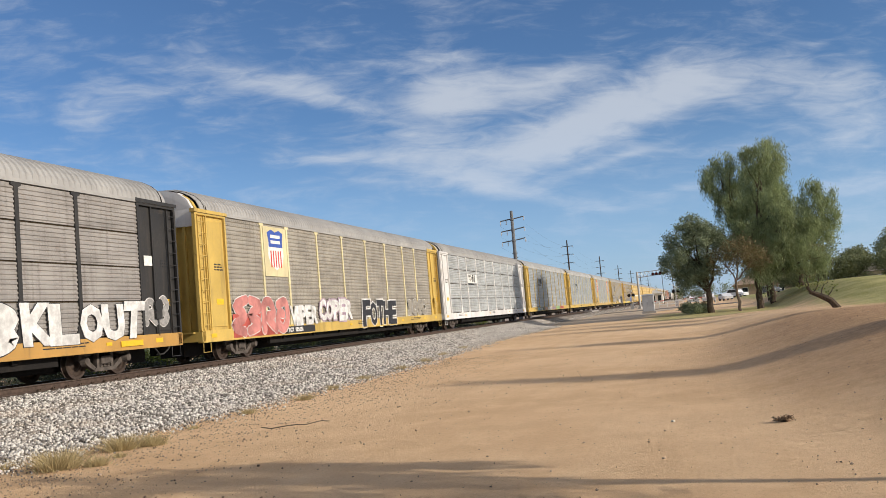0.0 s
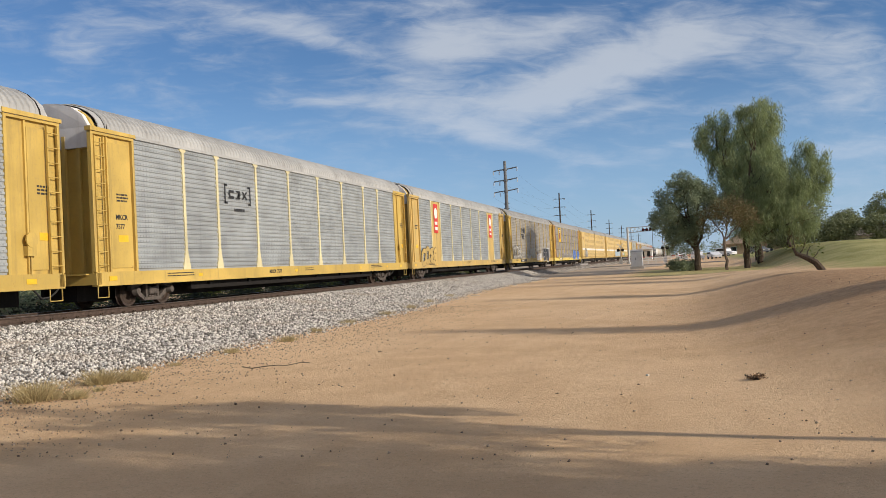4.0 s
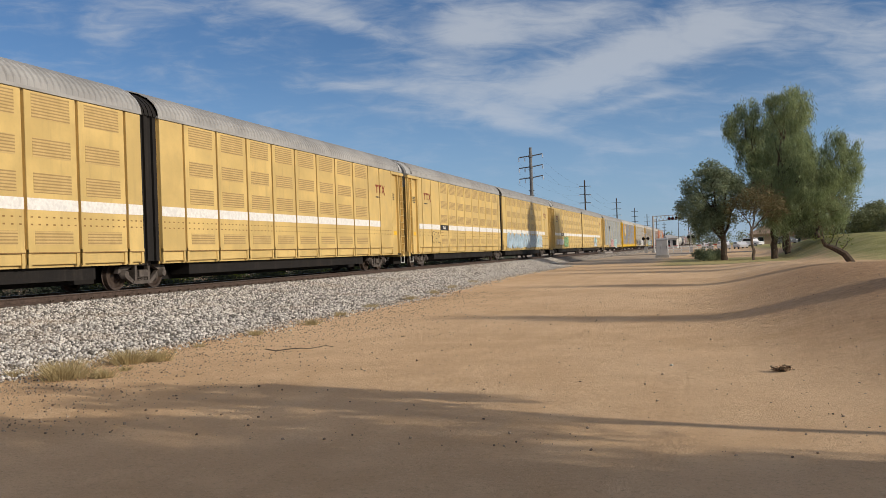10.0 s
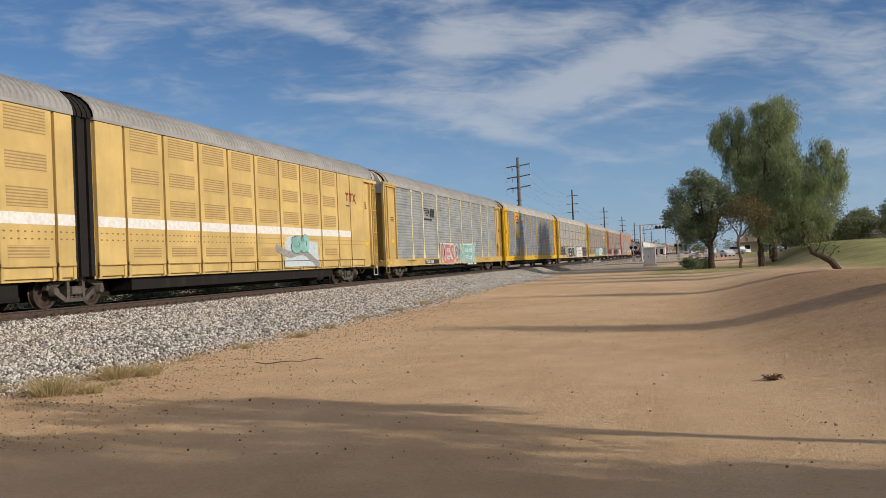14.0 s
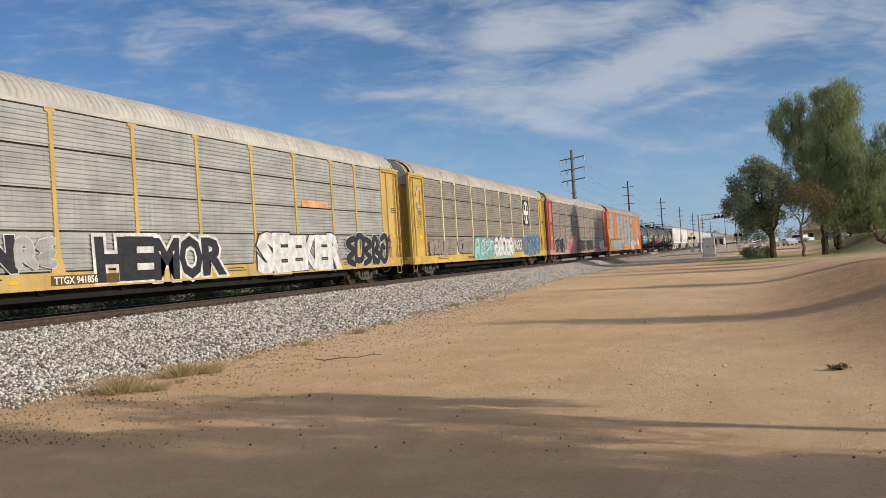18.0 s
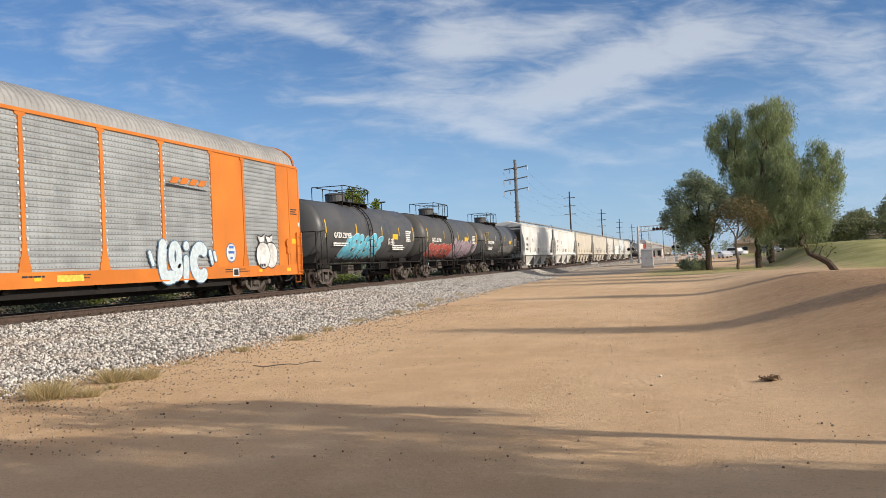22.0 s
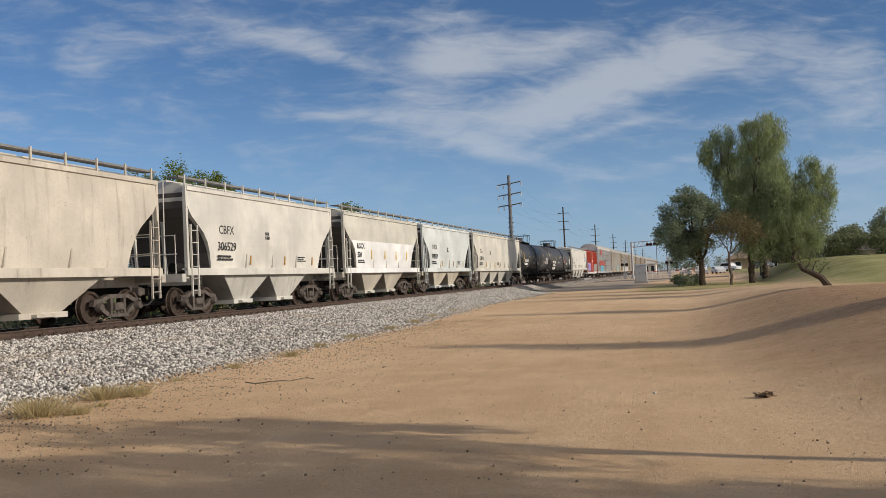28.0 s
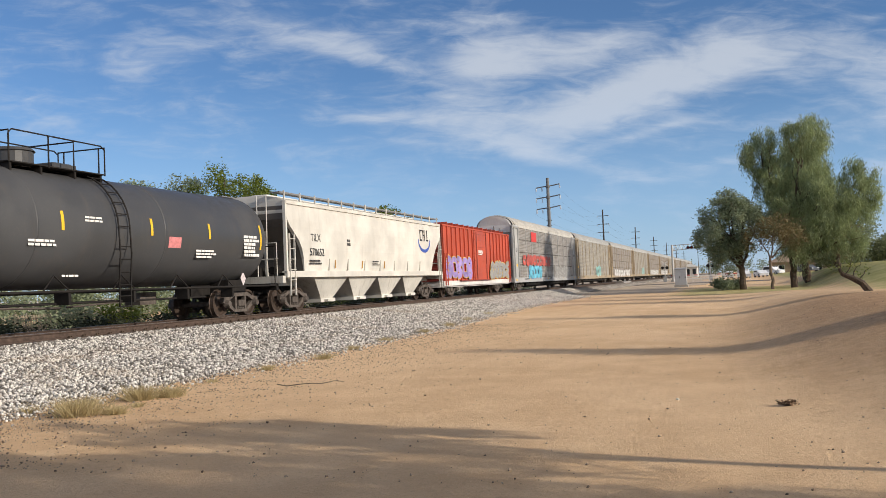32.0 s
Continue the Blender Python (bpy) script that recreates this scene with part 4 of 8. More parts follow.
def tree(name, label, base, trunk_r, fork, lobes, count, size, green, seed, droop=0.0, bark=None, category="tree", limbs=True, hollow=0.35, sprays=0):
    """Base, fork height over it, lobes given as offsets from the base."""
    t = thing(name, label, category, at=base)
    bark = bark or TWIG
    part("trunk", lambda bm: limb(bm, (0, 0, -0.2), (random.Random(seed).uniform(-0.2, 0.2), 0, fork), trunk_r, trunk_r * 0.72, seed), bark, t)
    if limbs:
        for i, lb in enumerate(lobes):
            part("limb", lambda bm: limb(bm, (0, 0, fork * 0.93), (lb[0] * 0.92, lb[1] * 0.92, lb[2]), trunk_r * 0.5, 0.03, seed + i), bark, t)
            rng = random.Random(seed * 7 + i)
            for k in range(3):
                u = Vector((rng.uniform(-1, 1), rng.uniform(-1, 1), rng.uniform(-0.5, 1))).normalized()
                part("branch", lambda bm: limb(bm, (lb[0] * 0.7, lb[1] * 0.7, fork + (lb[2] - fork) * 0.72), (lb[0] + u.x * lb[3] * 0.8, lb[1] + u.y * lb[4] * 0.8, lb[2] + u.z * lb[5] * 0.8), trunk_r * 0.2, 0.012, seed + i * 5 + k), bark, t)
    leaves("crown", lobes, count, size, GREENS[green], t, seed, droop, hollow, sprays)
    return t


# The group of park trees beside the crossing.
WX, WY = 4.85, 75.0
tree("willow_tree", "tall green drooping willow-like tree on the park lawn", (WX, WY, height(WX, WY) - 0.1), 0.30, 2.6,
     [(-2.1, 0.3, 11.2, 1.75, 1.7, 2.3), (-1.7, 0.4, 8.4, 1.25, 1.5, 1.9), (1.45, 0, 12.3, 2.1, 2.0, 1.8), (1.3, 0.6, 8.6, 2.3, 2.2, 2.7), (2.4, -0.8, 6.6, 2.5, 2.0, 2.8), (5.2, 0.4, 7.9, 1.9, 1.9, 2.3), (4.6, -0.3, 5.8, 1.6, 1.6, 1.7), (1.2, -0.9, 4.6, 2.3, 1.8, 1.5), (3.9, 0.2, 3.7, 2.0, 1.6, 1.1), (-0.5, -0.4, 5.8, 1.7, 1.5, 1.8), (0.2, -0.6, 3.4, 1.7, 1.4, 1.1)], 100000, 0.135, "willow", 11, droop=0.8, hollow=0.1, sprays=26)
tree("round_tree", "dense dark green round-crowned tree beside the willow", (0.95, 73.5, 0.0), 0.30, 1.8,
     [(-0.9, 0.0, 5.2, 2.5, 2.2, 2.6), (-2.3, 0.1, 4.0, 1.6, 1.6, 2.0), (0.9, 0.0, 4.7, 1.8, 1.8, 2.0), (-1.2, -0.3, 2.7, 1.9, 1.6, 1.5), (-0.9, 0.3, 7.1, 1.3, 1.2, 1.2), (-1.9, 0.2, 6.0, 1.4, 1.3, 1.4), (0.3, -0.2, 6.2, 1.4, 1.3, 1.4)], 48000, 0.14, "dark", 12, hollow=0.1, sprays=28)
tree("thin_tree", "thin pale-trunked tree with sparse brown leaves", (3.1, 71.5, 0.0), 0.13, 2.6,
     [(0.3, 0, 4.6, 1.9, 1.4, 1.3), (-0.9, 0, 3.8, 1.3, 1.2, 1.0), (1.5, 0.2, 4.0, 1.3, 1.2, 1.2)], 5200, 0.13, "brown", 13, bark=BARK)
tree("park_tree", "olive-brown leafy tree standing behind the willow", (6.2, 79.0, height(6.2, 79)), 0.28, 2.2,
     [(0.5, 0, 4.4, 2.2, 1.6, 1.7), (-1.8, 0, 5.2, 1.6, 1.4, 1.4), (2.6, 0, 3.6, 2.0, 1.6, 1.5)], 16000, 0.15, "brown", 14)
tree("park_tree", "shaded dark green tree on the lawn behind the willow", (9.0, 84.0, height(9.0, 84)), 0.26, 1.9,
     [(0.0, 0, 4.2, 2.6, 2.0, 2.0), (1.8, 0, 3.4, 1.8, 1.6, 1.5)], 9000, 0.18, "dark", 15)
# unseen tree, its crown deepened to throw shade on the passing cars
tree("park_tree", "tall green tree hidden behind the willow", (6.7, 88.0, height(6.7, 88)), 0.3, 3.6,
     [(0.0, 0, 11.0, 2.4, 4.2, 2.7), (-1.2, -1.0, 8.0, 2.0, 4.5, 2.8), (1.2, 1.0, 7.4, 2.0, 4.5, 2.8), (0.0, 0, 4.6, 2.0, 4.0, 1.6)], 42000, 0.2, "willow", 16, droop=0.8)
shrub_bed = [(-0.3, 73.2, 0.7, 0.8), (0.3, 74.3, 0.7, 0.8), (-1.0, 78.0, 0.7, 0.9)]
for i, (x, y, r, h) in enumerate(shrub_bed):
    s = thing("shrub", "low dark green shrub under the trees", "shrub", "shrubs under the trees", at=(x, y, 0))
    leaves("foliage", [(0, 0, h * 0.55, r, r, h * 0.6)], 1800, 0.12, GREENS["dark"], s, 30 + i, hollow=0.1)
    part("stem", lambda bm: limb(bm, (0, 0, -0.1), (0, 0, h * 0.6), 0.06, 0.02, i), TWIG, s)

# A leaning dead trunk at the mound's edge.
lean = thing("leaning_trunk", "dead leaning trunk with a few bare twigs", "dead tree", at=(5.05, 36, height(5.05, 36)))
part("trunk", lambda bm: tube(bm, [(0.05, 0, -0.15), (-0.25, 0, 0.30), (-0.62, 0, 0.52), (-0.92, 0, 0.66), (-1.02, 0, 0.90)], 0.15, 8, 0.06), TWIG, lean)
for i, (a, b) in enumerate((((-0.6, 0, 0.5), (-0.25, 0.1, 1.1)), ((-0.8, 0, 0.6), (-0.55, 0, 1.25)), ((-0.95, 0, 0.7), (-1.25, 0, 1.2)), ((-0.4, 0, 0.4), (0.05, 0, 0.9)), ((-1.0, 0, 0.85), (-1.0, 0.1, 1.5)))):
    part("twig", lambda bm: limb(bm, a, b, 0.028, 0.006, 50 + i, 0.3), TWIG, lean)
leaves("leaves", [(-0.9, 0, 0.95, 0.5, 0.3, 0.35), (-0.3, 0, 0.8, 0.5, 0.3, 0.3)], 130, 0.08, GREENS["bright"], lean, 51)

# Hedge and trees beyond the lawn.
for i, (x, y, w, h) in enumerate(((14, 96, 5.5, 2.7), (20, 95, 5.0, 3.0), (26, 96, 6, 3.5), (34, 98, 7, 4.0), (10.5, 100, 4.5, 2.6))):
    s = thing("hedge_bush", "tall dark green bushy hedge beyond the lawn", "hedge", "hedge beyond the lawn", at=(x, y, height(x, y)))
    leaves("foliage", [(0, 0, h * 0.45, w * 0.62, 1.8, h * 0.55), (-w * 0.3, 0, h * 0.6, w * 0.3, 1.5, h * 0.35), (w * 0.3, 0.2, h * 0.65, w * 0.3, 1.5, h * 0.4)], 11000, 0.2, GREENS["hedge"], s, 60 + i, hollow=0.15)
    part("stem", lambda bm: limb(bm, (0, 0, -0.2), (0, 0, h * 0.6), 0.12, 0.04, i), TWIG, s)
for i, (x, y, h) in enumerate(((27.5, 132, 8.6), (23, 140, 6.4), (33, 136, 8.0), (40, 140, 9))):
    tree("background_tree", "distant spreading dark green tree beyond the hedge", (x, y, height(x, y)), 0.3, h * 0.35,
         [(0, 0, h * 0.72, h * 0.32, h * 0.3, h * 0.24), (-h * 0.22, 0, h * 0.6, h * 0.2, h * 0.2, h * 0.16), (h * 0.22, 0.2, h * 0.62, h * 0.22, h * 0.2, h * 0.18)], 7000, 0.26, "hedge", 70 + i)

# Trees on the far side of the track.
for i, (x, y, h, g, sp) in enumerate(((-55.0, 71.0, 13.2, "dark", 0.34), (-49.5, 70.0, 13.4, "dark", 0.34), (-44.5, 70.0, 13.6, "bright", 0.32), (-40.3, 69.0, 12.2, "bright", 0.22), (-30.6, 76.0, 9.6, "bright", 0.24), (-64, 70, 13.0, "dark", 0.36))):
    tree("far_side_tree", "leafy tree beyond the railway, %s" % ("yellow-green in the sun" if g == "bright" else "dark green"), (x, y, 0), 0.32, h * 0.3,
         [(0, 0, h * 0.68, h * sp * 0.8, h * 0.3, h * 0.30), (-h * sp * 0.6, 0, h * 0.55, h * sp * 0.6, h * 0.25, h * 0.24), (h * sp * 0.6, 0.4, h * 0.58, h * sp * 0.6, h * 0.25, h * 0.25), (0.2, -0.5, h * 0.42, h * sp, h * 0.25, h * 0.2), (0.3, 0, h * 0.86, h * sp * 0.45, h * 0.2, h * 0.13)], 17000, 0.21, g, 80 + i, bark=BARK, hollow=0.1, sprays=12)
for i, (x, y, h) in enumerate(((-33, 150, 8.0), (-38, 158, 9.5), (-31, 190, 8.5), (-27, 200, 7.5), (-34, 260, 9), (-30, 300, 9.5), (-48, 170, 9))):
    tree("far_side_tree", "hazy olive tree far along the railway", (x, y, 0), 0.25, h * 0.3,
         [(0, 0, h * 0.66, h * 0.34, h * 0.3, h * 0.30), (-h * 0.28, 0, h * 0.5, h * 0.24, h * 0.25, h * 0.22), (h * 0.28, 0, h * 0.52, h * 0.24, h * 0.25, h * 0.22)], 2600, 0.38, "hedge", 95 + i)
for i, (x, y) in enumerate(((-27.5, 30.5), (-28.2, 34.5), (-27.6, 39.0), (-28.5, 27.0), (-27.8, 45.5), (-28.4, 52), (-27.6, 22.5), (-28.0, 58), (-27.6, 64), (-28.6, 70), (-27.8, 77), (-28.3, 84), (-27.9, 92), (-28.5, 101), (-28.0, 111), (-28.4, 122))):
    s = thing("shrub", "scrubby green bush by the fence beyond the track", "shrub", "bushes beyond the track", at=(x, y, 0))
    leaves("foliage", [(0, 0, 0.65, 1.3, 1.2 if y < 54 else 3.2, 0.75), (0.5, 0.8, 0.55, 0.9, 0.9 if y < 54 else 3.0, 0.6)], 1500, 0.13, GREENS["bright" if i % 3 else "dark"], s, 110 + i, hollow=0.1)
    part("stem", lambda bm: limb(bm, (0, 0, -0.1), (0, 0, 0.6), 0.05, 0.02, i), TWIG, s)

for i in range(14):
    y = 12 + i * 6.2
    s = thing("hedge_bush", "dark green hedge beyond the far fence", "hedge", "hedge beyond the far fence", at=(-34.0, y, 0))
    leaves("foliage", [(0, 0, 1.2, 1.3, 3.6, 1.5), (0.3, 1.5, 1.5, 1.0, 2.4, 1.2)], 3600, 0.22, GREENS["dark"], s, 410 + i, hollow=0.05)
    part("stem", lambda bm: limb(bm, (0, 0, -0.1), (0, 0, 0.8), 0.06, 0.02, i), TWIG, s)

# Weeds added beyond the ballast, near-black to paint in the shade under the cars.
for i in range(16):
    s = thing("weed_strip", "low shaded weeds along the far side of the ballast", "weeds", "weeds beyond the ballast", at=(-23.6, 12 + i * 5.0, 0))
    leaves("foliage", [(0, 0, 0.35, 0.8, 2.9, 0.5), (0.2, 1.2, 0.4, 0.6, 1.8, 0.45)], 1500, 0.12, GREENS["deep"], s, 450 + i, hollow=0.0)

# Pale picket fence beyond the track.
PICKET = simple("sun_bleached_picket", (0.26, 0.22, 0.16), 0.8, 0, 0.2, 4)
fence = thing("picket_fence", "weathered brown picket fence beyond the track", "fence")
for i in range(10):
    part("post", cubic(-0.06, 0.06, -0.06, 0.06, 0.0, 0.95), PICKET, fence, (-30, 16 + i * 2.4, 0), "fence_post")
for z in (0.25, 0.72):
    part("rail", cubic(-30.09, -30.06, 16, 38.6, z, z + 0.08), PICKET, fence)
for i in range(150):
    part("picket", cubic(0, 0.02, 0, 0.09, 0.08, 0.88), PICKET, fence, (-30.06, 16.05 + i * 0.15, 0), "picket")

# Trees outside the view, whose shadows lie across the path.
SHADE = ((7.6, 6.05, 5.7, 1.3, 4.15, 2300), (12.0, 3.0, 7.6, 1.8, 5.7, 5600), (16.0, 15.0, 9.0, 1.0, 5.9, 6000), (17.0, 29.0, 10.2, 1.1, 6.4, 8000), (17.5, 44.5, 11.4, 1.7, 7.4, 11000), (18.5, 51.0, 11.8, 1.9, 7.8, 12000), (19.5, 58.0, 11.4, 1.9, 7.2, 12000), (12.3, 3.2, 6.2, 1.7, 4.4, 6500),
         (9.6, 2.8, 7.6, 1.8, 5.9, 5600), (13.6, 3.1, 5.6, 1.5, 4.1, 5000), (9.5, 3.2, 8.6, 1.7, 6.9, 3600))
for i, (x, y, h, w, cz, n) in enumerate(SHADE):
    tree("shade_tree", "slender park tree throwing a long shadow over the path", (x, y, height(x, y)), 0.09, h * 0.45,
         [(0, 0, cz + 0.4, w, w, h - cz - 0.4), (-w * 0.5, 0.4, cz - 0.5, w * 0.7, w * 0.7, 0.9), (w * 0.5, -0.4, cz - 0.2, w * 0.7, w * 0.7, 1.0)], n, 0.13, "willow", 130 + i, droop=0.25, hollow=0.0, sprays=0 if y > 12 else 9)

# ---- dry grass, dead tumbleweed, twig, stones ----


def blades(parent, count, spread, tall, seed, mat):
    rng = np.random.default_rng(seed)
    p = np.zeros((count, 3))
    p[:, :2] = rng.normal(size=(count, 2)) * np.array(spread)
    lean = rng.normal(size=(count, 3)) * 0.45
    lean[:, 2] = 1.0
    lean[:, :2] += p[:, :2] / max(spread) * 0.3
    ln = tall * (0.45 + 0.7 * rng.random(count))[:, None]
    side = np.cross(lean, rng.normal(size=(count, 3)))
    side /= np.linalg.norm(side, axis=1)[:, None]
    w = 0.0032
    tip = p + lean * ln
    tip[:, 2] -= 0.15 * tall * rng.random(count)
    mid = (p + tip) / 2 + np.array([0, 0, 0.06 * tall])
    v = np.stack([p - side * w, p + side * w, mid + side * w * 0.8, mid - side * w * 0.8, tip + side * 0.001, tip - side * 0.001], 1)
    k = (np.arange(count) * 6)[:, None]
    f = np.concatenate([k + np.array([0, 1, 2, 3]), k + np.array([3, 2, 4, 5])])
    return mesh_from("tuft", v.reshape(-1, 3), f, mat, parent)


TUFTS = ((-7.95, 9.15, 0.34, 0.30, 380), (-7.45, 9.25, 0.16, 0.16, 160), (-8.05, 10.55, 0.26, 0.26, 300), (-7.75, 10.85, 0.22, 0.22, 200), (-8.9, 9.3, 0.12, 0.12, 70), (-7.6, 9.9, 0.1, 0.1, 60),
         (-8.3, 14.6, 0.16, 0.13, 120), (-8.25, 16.9, 0.2, 0.17, 150), (-8.6, 19.2, 0.16, 0.15, 110), (-8.9, 22.0, 0.2, 0.16, 120), (-9.0, 25.4, 0.24, 0.2, 140), (-9.3, 28.8, 0.24, 0.2, 140), (-9.1, 12.6, 0.1, 0.1, 50),
         (-8.4, 12.9, 0.12, 0.1, 60), (-9.9, 33, 0.25, 0.2, 120), (-10.4, 38, 0.25, 0.2, 110), (-9.0, 8.0, 0.14, 0.12, 70))
for i, (x, y, s, h, n) in enumerate(TUFTS):
    t = thing("grass_tuft", "dry straw-coloured grass tuft at the ballast edge", "grass tuft", "dry tufts at the ballast edge", at=(x, y, max(height(x, y), ballast_z(x, y)) - 0.01))
    blades(t, int(n * 2.2), (s * 0.34, s * 0.32), h * 0.85, 200 + i, GREENS["straw"])
weed = thing("tumbleweed", "small dead brown weed lying on the dirt", "dead weed", at=(0.68, 10.36, height(0.68, 10.36)))
for i in range(26):
    rng = random.Random(300 + i)
    a = rng.uniform(0, math.tau)
    part("twig", lambda bm: limb(bm, (0, 0, 0.01), (0.12 * math.cos(a), 0.09 * math.sin(a), rng.uniform(0.02, 0.08)), 0.004, 0.0015, i, 0.6), TWIG, weed)
leaves("dead_leaves", [(0.02, 0, 0.04, 0.11, 0.08, 0.04)], 200, 0.026, simple("dead_leaf", (0.21, 0.13, 0.075), 0.9), weed, 301, hollow=0.0)
stick = tagged(part("stick", lambda bm: limb(bm, (-6.75, 12.2, 0.03), (-5.75, 12.55, 0.03), 0.008, 0.004, 9, 0.4), TWIG, None), "thin dark fallen stick on the dirt", "stick")
for i, (x, y, r) in enumerate(((-0.52, 10.8, 0.022), (-5.2, 14.2, 0.02), (-3.6, 12.9, 0.02), (-6.9, 8.6, 0.025))):
    v, q = scatter_stones(np.array([[0, 0, 0.01]]), np.array([r]), 400 + i)
    ob = mesh_from("stone", v, q, simple("pale_stone", (0.62, 0.57, 0.5), 0.8) if i == 0 else PEBBLES)
    ob.location = (x, y, height(x, y))
    tagged(ob, "small pale stone lying on the dirt" if i == 0 else "small brown stone lying on the dirt", "stone")

# ---- parked vehicles and buildings beyond the trees ----
GLASS = simple("dark_window_glass", (0.02, 0.025, 0.03), 0.1)
TYRE = simple("tyre_rubber", (0.02, 0.02, 0.02), 0.8)


def vehicle(x, y, color, yaw, tall, label):
    c = thing("parked_car", label, "car", "parked cars", at=(x, y, height(x, y) + 0.02))
    c.rotation_euler = (0, 0, radians(yaw))
    m = simple("car_paint_%s" % label.split()[0], color, 0.3, 0.0, 0.05)
    h = 1.75 if tall else 1.45

    def shell(bm):
        side = [(-2.3, 0.35), (-2.35, 0.8), (-2.1, 0.95), (-1.1, 1.02), (-0.45, h), (1.5, h), (2.15, 1.0), (2.3, 0.85), (2.3, 0.35)]
        loft(bm, [[(sx, yy, z) for yy, z in [(q[0] * k, q[1] if q[1] < 1.1 else q[1] * k2) for q in side]] for sx, k, k2 in ((-0.92, 0.96, 0.97), (-0.80, 1.0, 1.0), (0.80, 1.0, 1.0), (0.92, 0.96, 0.97))])
    b = part("body", shell, m, c)
    for s in (1, -1):
        part("side_window", lambda bm: slab(bm, [(-0.75, 1.08), (-0.35, h - 0.12), (1.35, h - 0.12), (1.75, 1.08)], s * 0.93 - 0.012, s * 0.93 + 0.012), GLASS, b)
    part("windscreen", lambda bm: slab(bm, [(-1.05, 1.05), (-0.5, h - 0.05), (-0.47, h - 0.05), (-1.0, 1.05)], -0.7, 0.7), GLASS, b)
    for yy in (-1.4, 1.4):
        for s in (1, -1):
            w = part("wheel", lambda bm: disc(bm, "x", (s * 0.82, yy, 0.33), 0.34, 0.22, 16), TYRE, c)
            part("rim", lambda bm: disc(bm, "x", (s * 0.94, yy, 0.33), 0.2, 0.02, 12), ALU, w)
    for s in (0.62, -0.62):
        part("headlight", lambda bm: block(bm, s - 0.18, s + 0.18, -2.36, -2.28, 0.68, 0.82), GLASSY, c)


vehicle(-0.8, 192, (0.75, 0.75, 0.76), 8, True, "white parked van beyond the park trees")
vehicle(2.4, 188, (0.8, 0.8, 0.8), 12, True, "white parked sport utility car on the car park")
vehicle(5.6, 186, (0.72, 0.73, 0.75), 14, False, "silver parked saloon car on the car park")
vehicle(8.0, 190, (0.76, 0.76, 0.77), 50, True, "white parked van on the car park")
vehicle(14.4, 186, (0.10, 0.11, 0.13), 30, False, "dark parked saloon on the car park")
vehicle(20.5, 128, (0.78, 0.78, 0.78), 85, False, "white parked saloon beside the hedge")


def house(x, y, w, d, h, roof_h, wall, roof, label, openings):
    b = thing("building", label, "building", at=(x, y, 0))
    wm, rm = simple("wall_%s" % label.split()[0], wall, 0.9, 0, 0.1, 1), simple("roof_%s" % label.split()[0], roof, 0.85, 0, 0.2, 2)
    part("wall", cubic(0, w, 0, d, 0, h), wm, b)
    part("roof", lambda bm: loft(bm, [[(-0.6, -0.6, h), (w + 0.6, -0.6, h), (w + 0.6, d + 0.6, h), (-0.6, d + 0.6, h)], [(-0.6, -0.6, h + 0.2), (w + 0.6, -0.6, h + 0.2), (w + 0.6, d + 0.6, h + 0.2), (-0.6, d + 0.6, h + 0.2)], [(w * 0.2, d / 2 - 0.1, h + roof_h), (w * 0.8, d / 2 - 0.1, h + roof_h), (w * 0.8, d / 2 + 0.1, h + roof_h), (w * 0.2, d / 2 + 0.1, h + roof_h)]]), rm, b)
    for k in range(openings):
        c = (k + 0.5) * w / openings
        wd = part("window", lambda bm: block(bm, c - 0.7, c + 0.7, -0.05, -0.01, 0.9, h - 0.5), WHITE, b)
        part("pane", lambda bm: block(bm, c - 0.6, c + 0.6, -0.07, -0.052, 1.0, h - 0.6), GLASS, wd)


house(9, 215, 16, 9, 3.0, 2.4, (0.35, 0.26, 0.18), (0.33, 0.24, 0.17), "tan low building with a hipped roof behind the trees", 4)
house(-25, 330, 13, 12, 3.6, 1.4, (0.6, 0.58, 0.55), (0.55, 0.53, 0.5), "pale long shed far beyond the crossing", 6)
house(26, 170, 20, 10, 3.0, 2.0, (0.45, 0.4, 0.33), (0.25, 0.2, 0.17), "beige low building beyond the hedge", 5)
rail_f = thing("pipe_fence", "low white pipe rail fence near the crossing", "fence")
for i in range(9):
    part("post", lambda bm: tube(bm, [(0, 0, 0), (0, 0, 1.0)], 0.05, 6), WHITE, rail_f, (-7.5 + i * 1.3, 152, 0), "pipe_post")
for z in (0.55, 0.98):
    part("rail", lambda bm: tube(bm, [(-7.5, 152, z), (2.9, 152, z)], 0.045, 6), WHITE, rail_f)
# Scrub that closes the far distance.
rngs = random.Random(77)
far = thing("far_tree_line", "hazy far line of trees along the horizon", "trees", kind="stuff")
far["kind"] = "stuff"
for i, (x0, x1, y, h) in enumerate(((-420, -60, 330, 9), (-60, 80, 620, 10), (40, 420, 300, 8), (-500, -150, 120, 8))):
    lob = []
    for k in range(26):
        xx = x0 + (x1 - x0) * (k + rngs.random()) / 26
        hh = h * rngs.uniform(0.5, 1.1)
        lob.append((xx, y + rngs.uniform(-20, 20), hh * 0.5, (x1 - x0) / 26 * 0.8, 4, hh * 0.55))
    leaves("foliage", lob, 9000, 0.9, GREENS["hedge"], far, 140 + i, hollow=0.1)

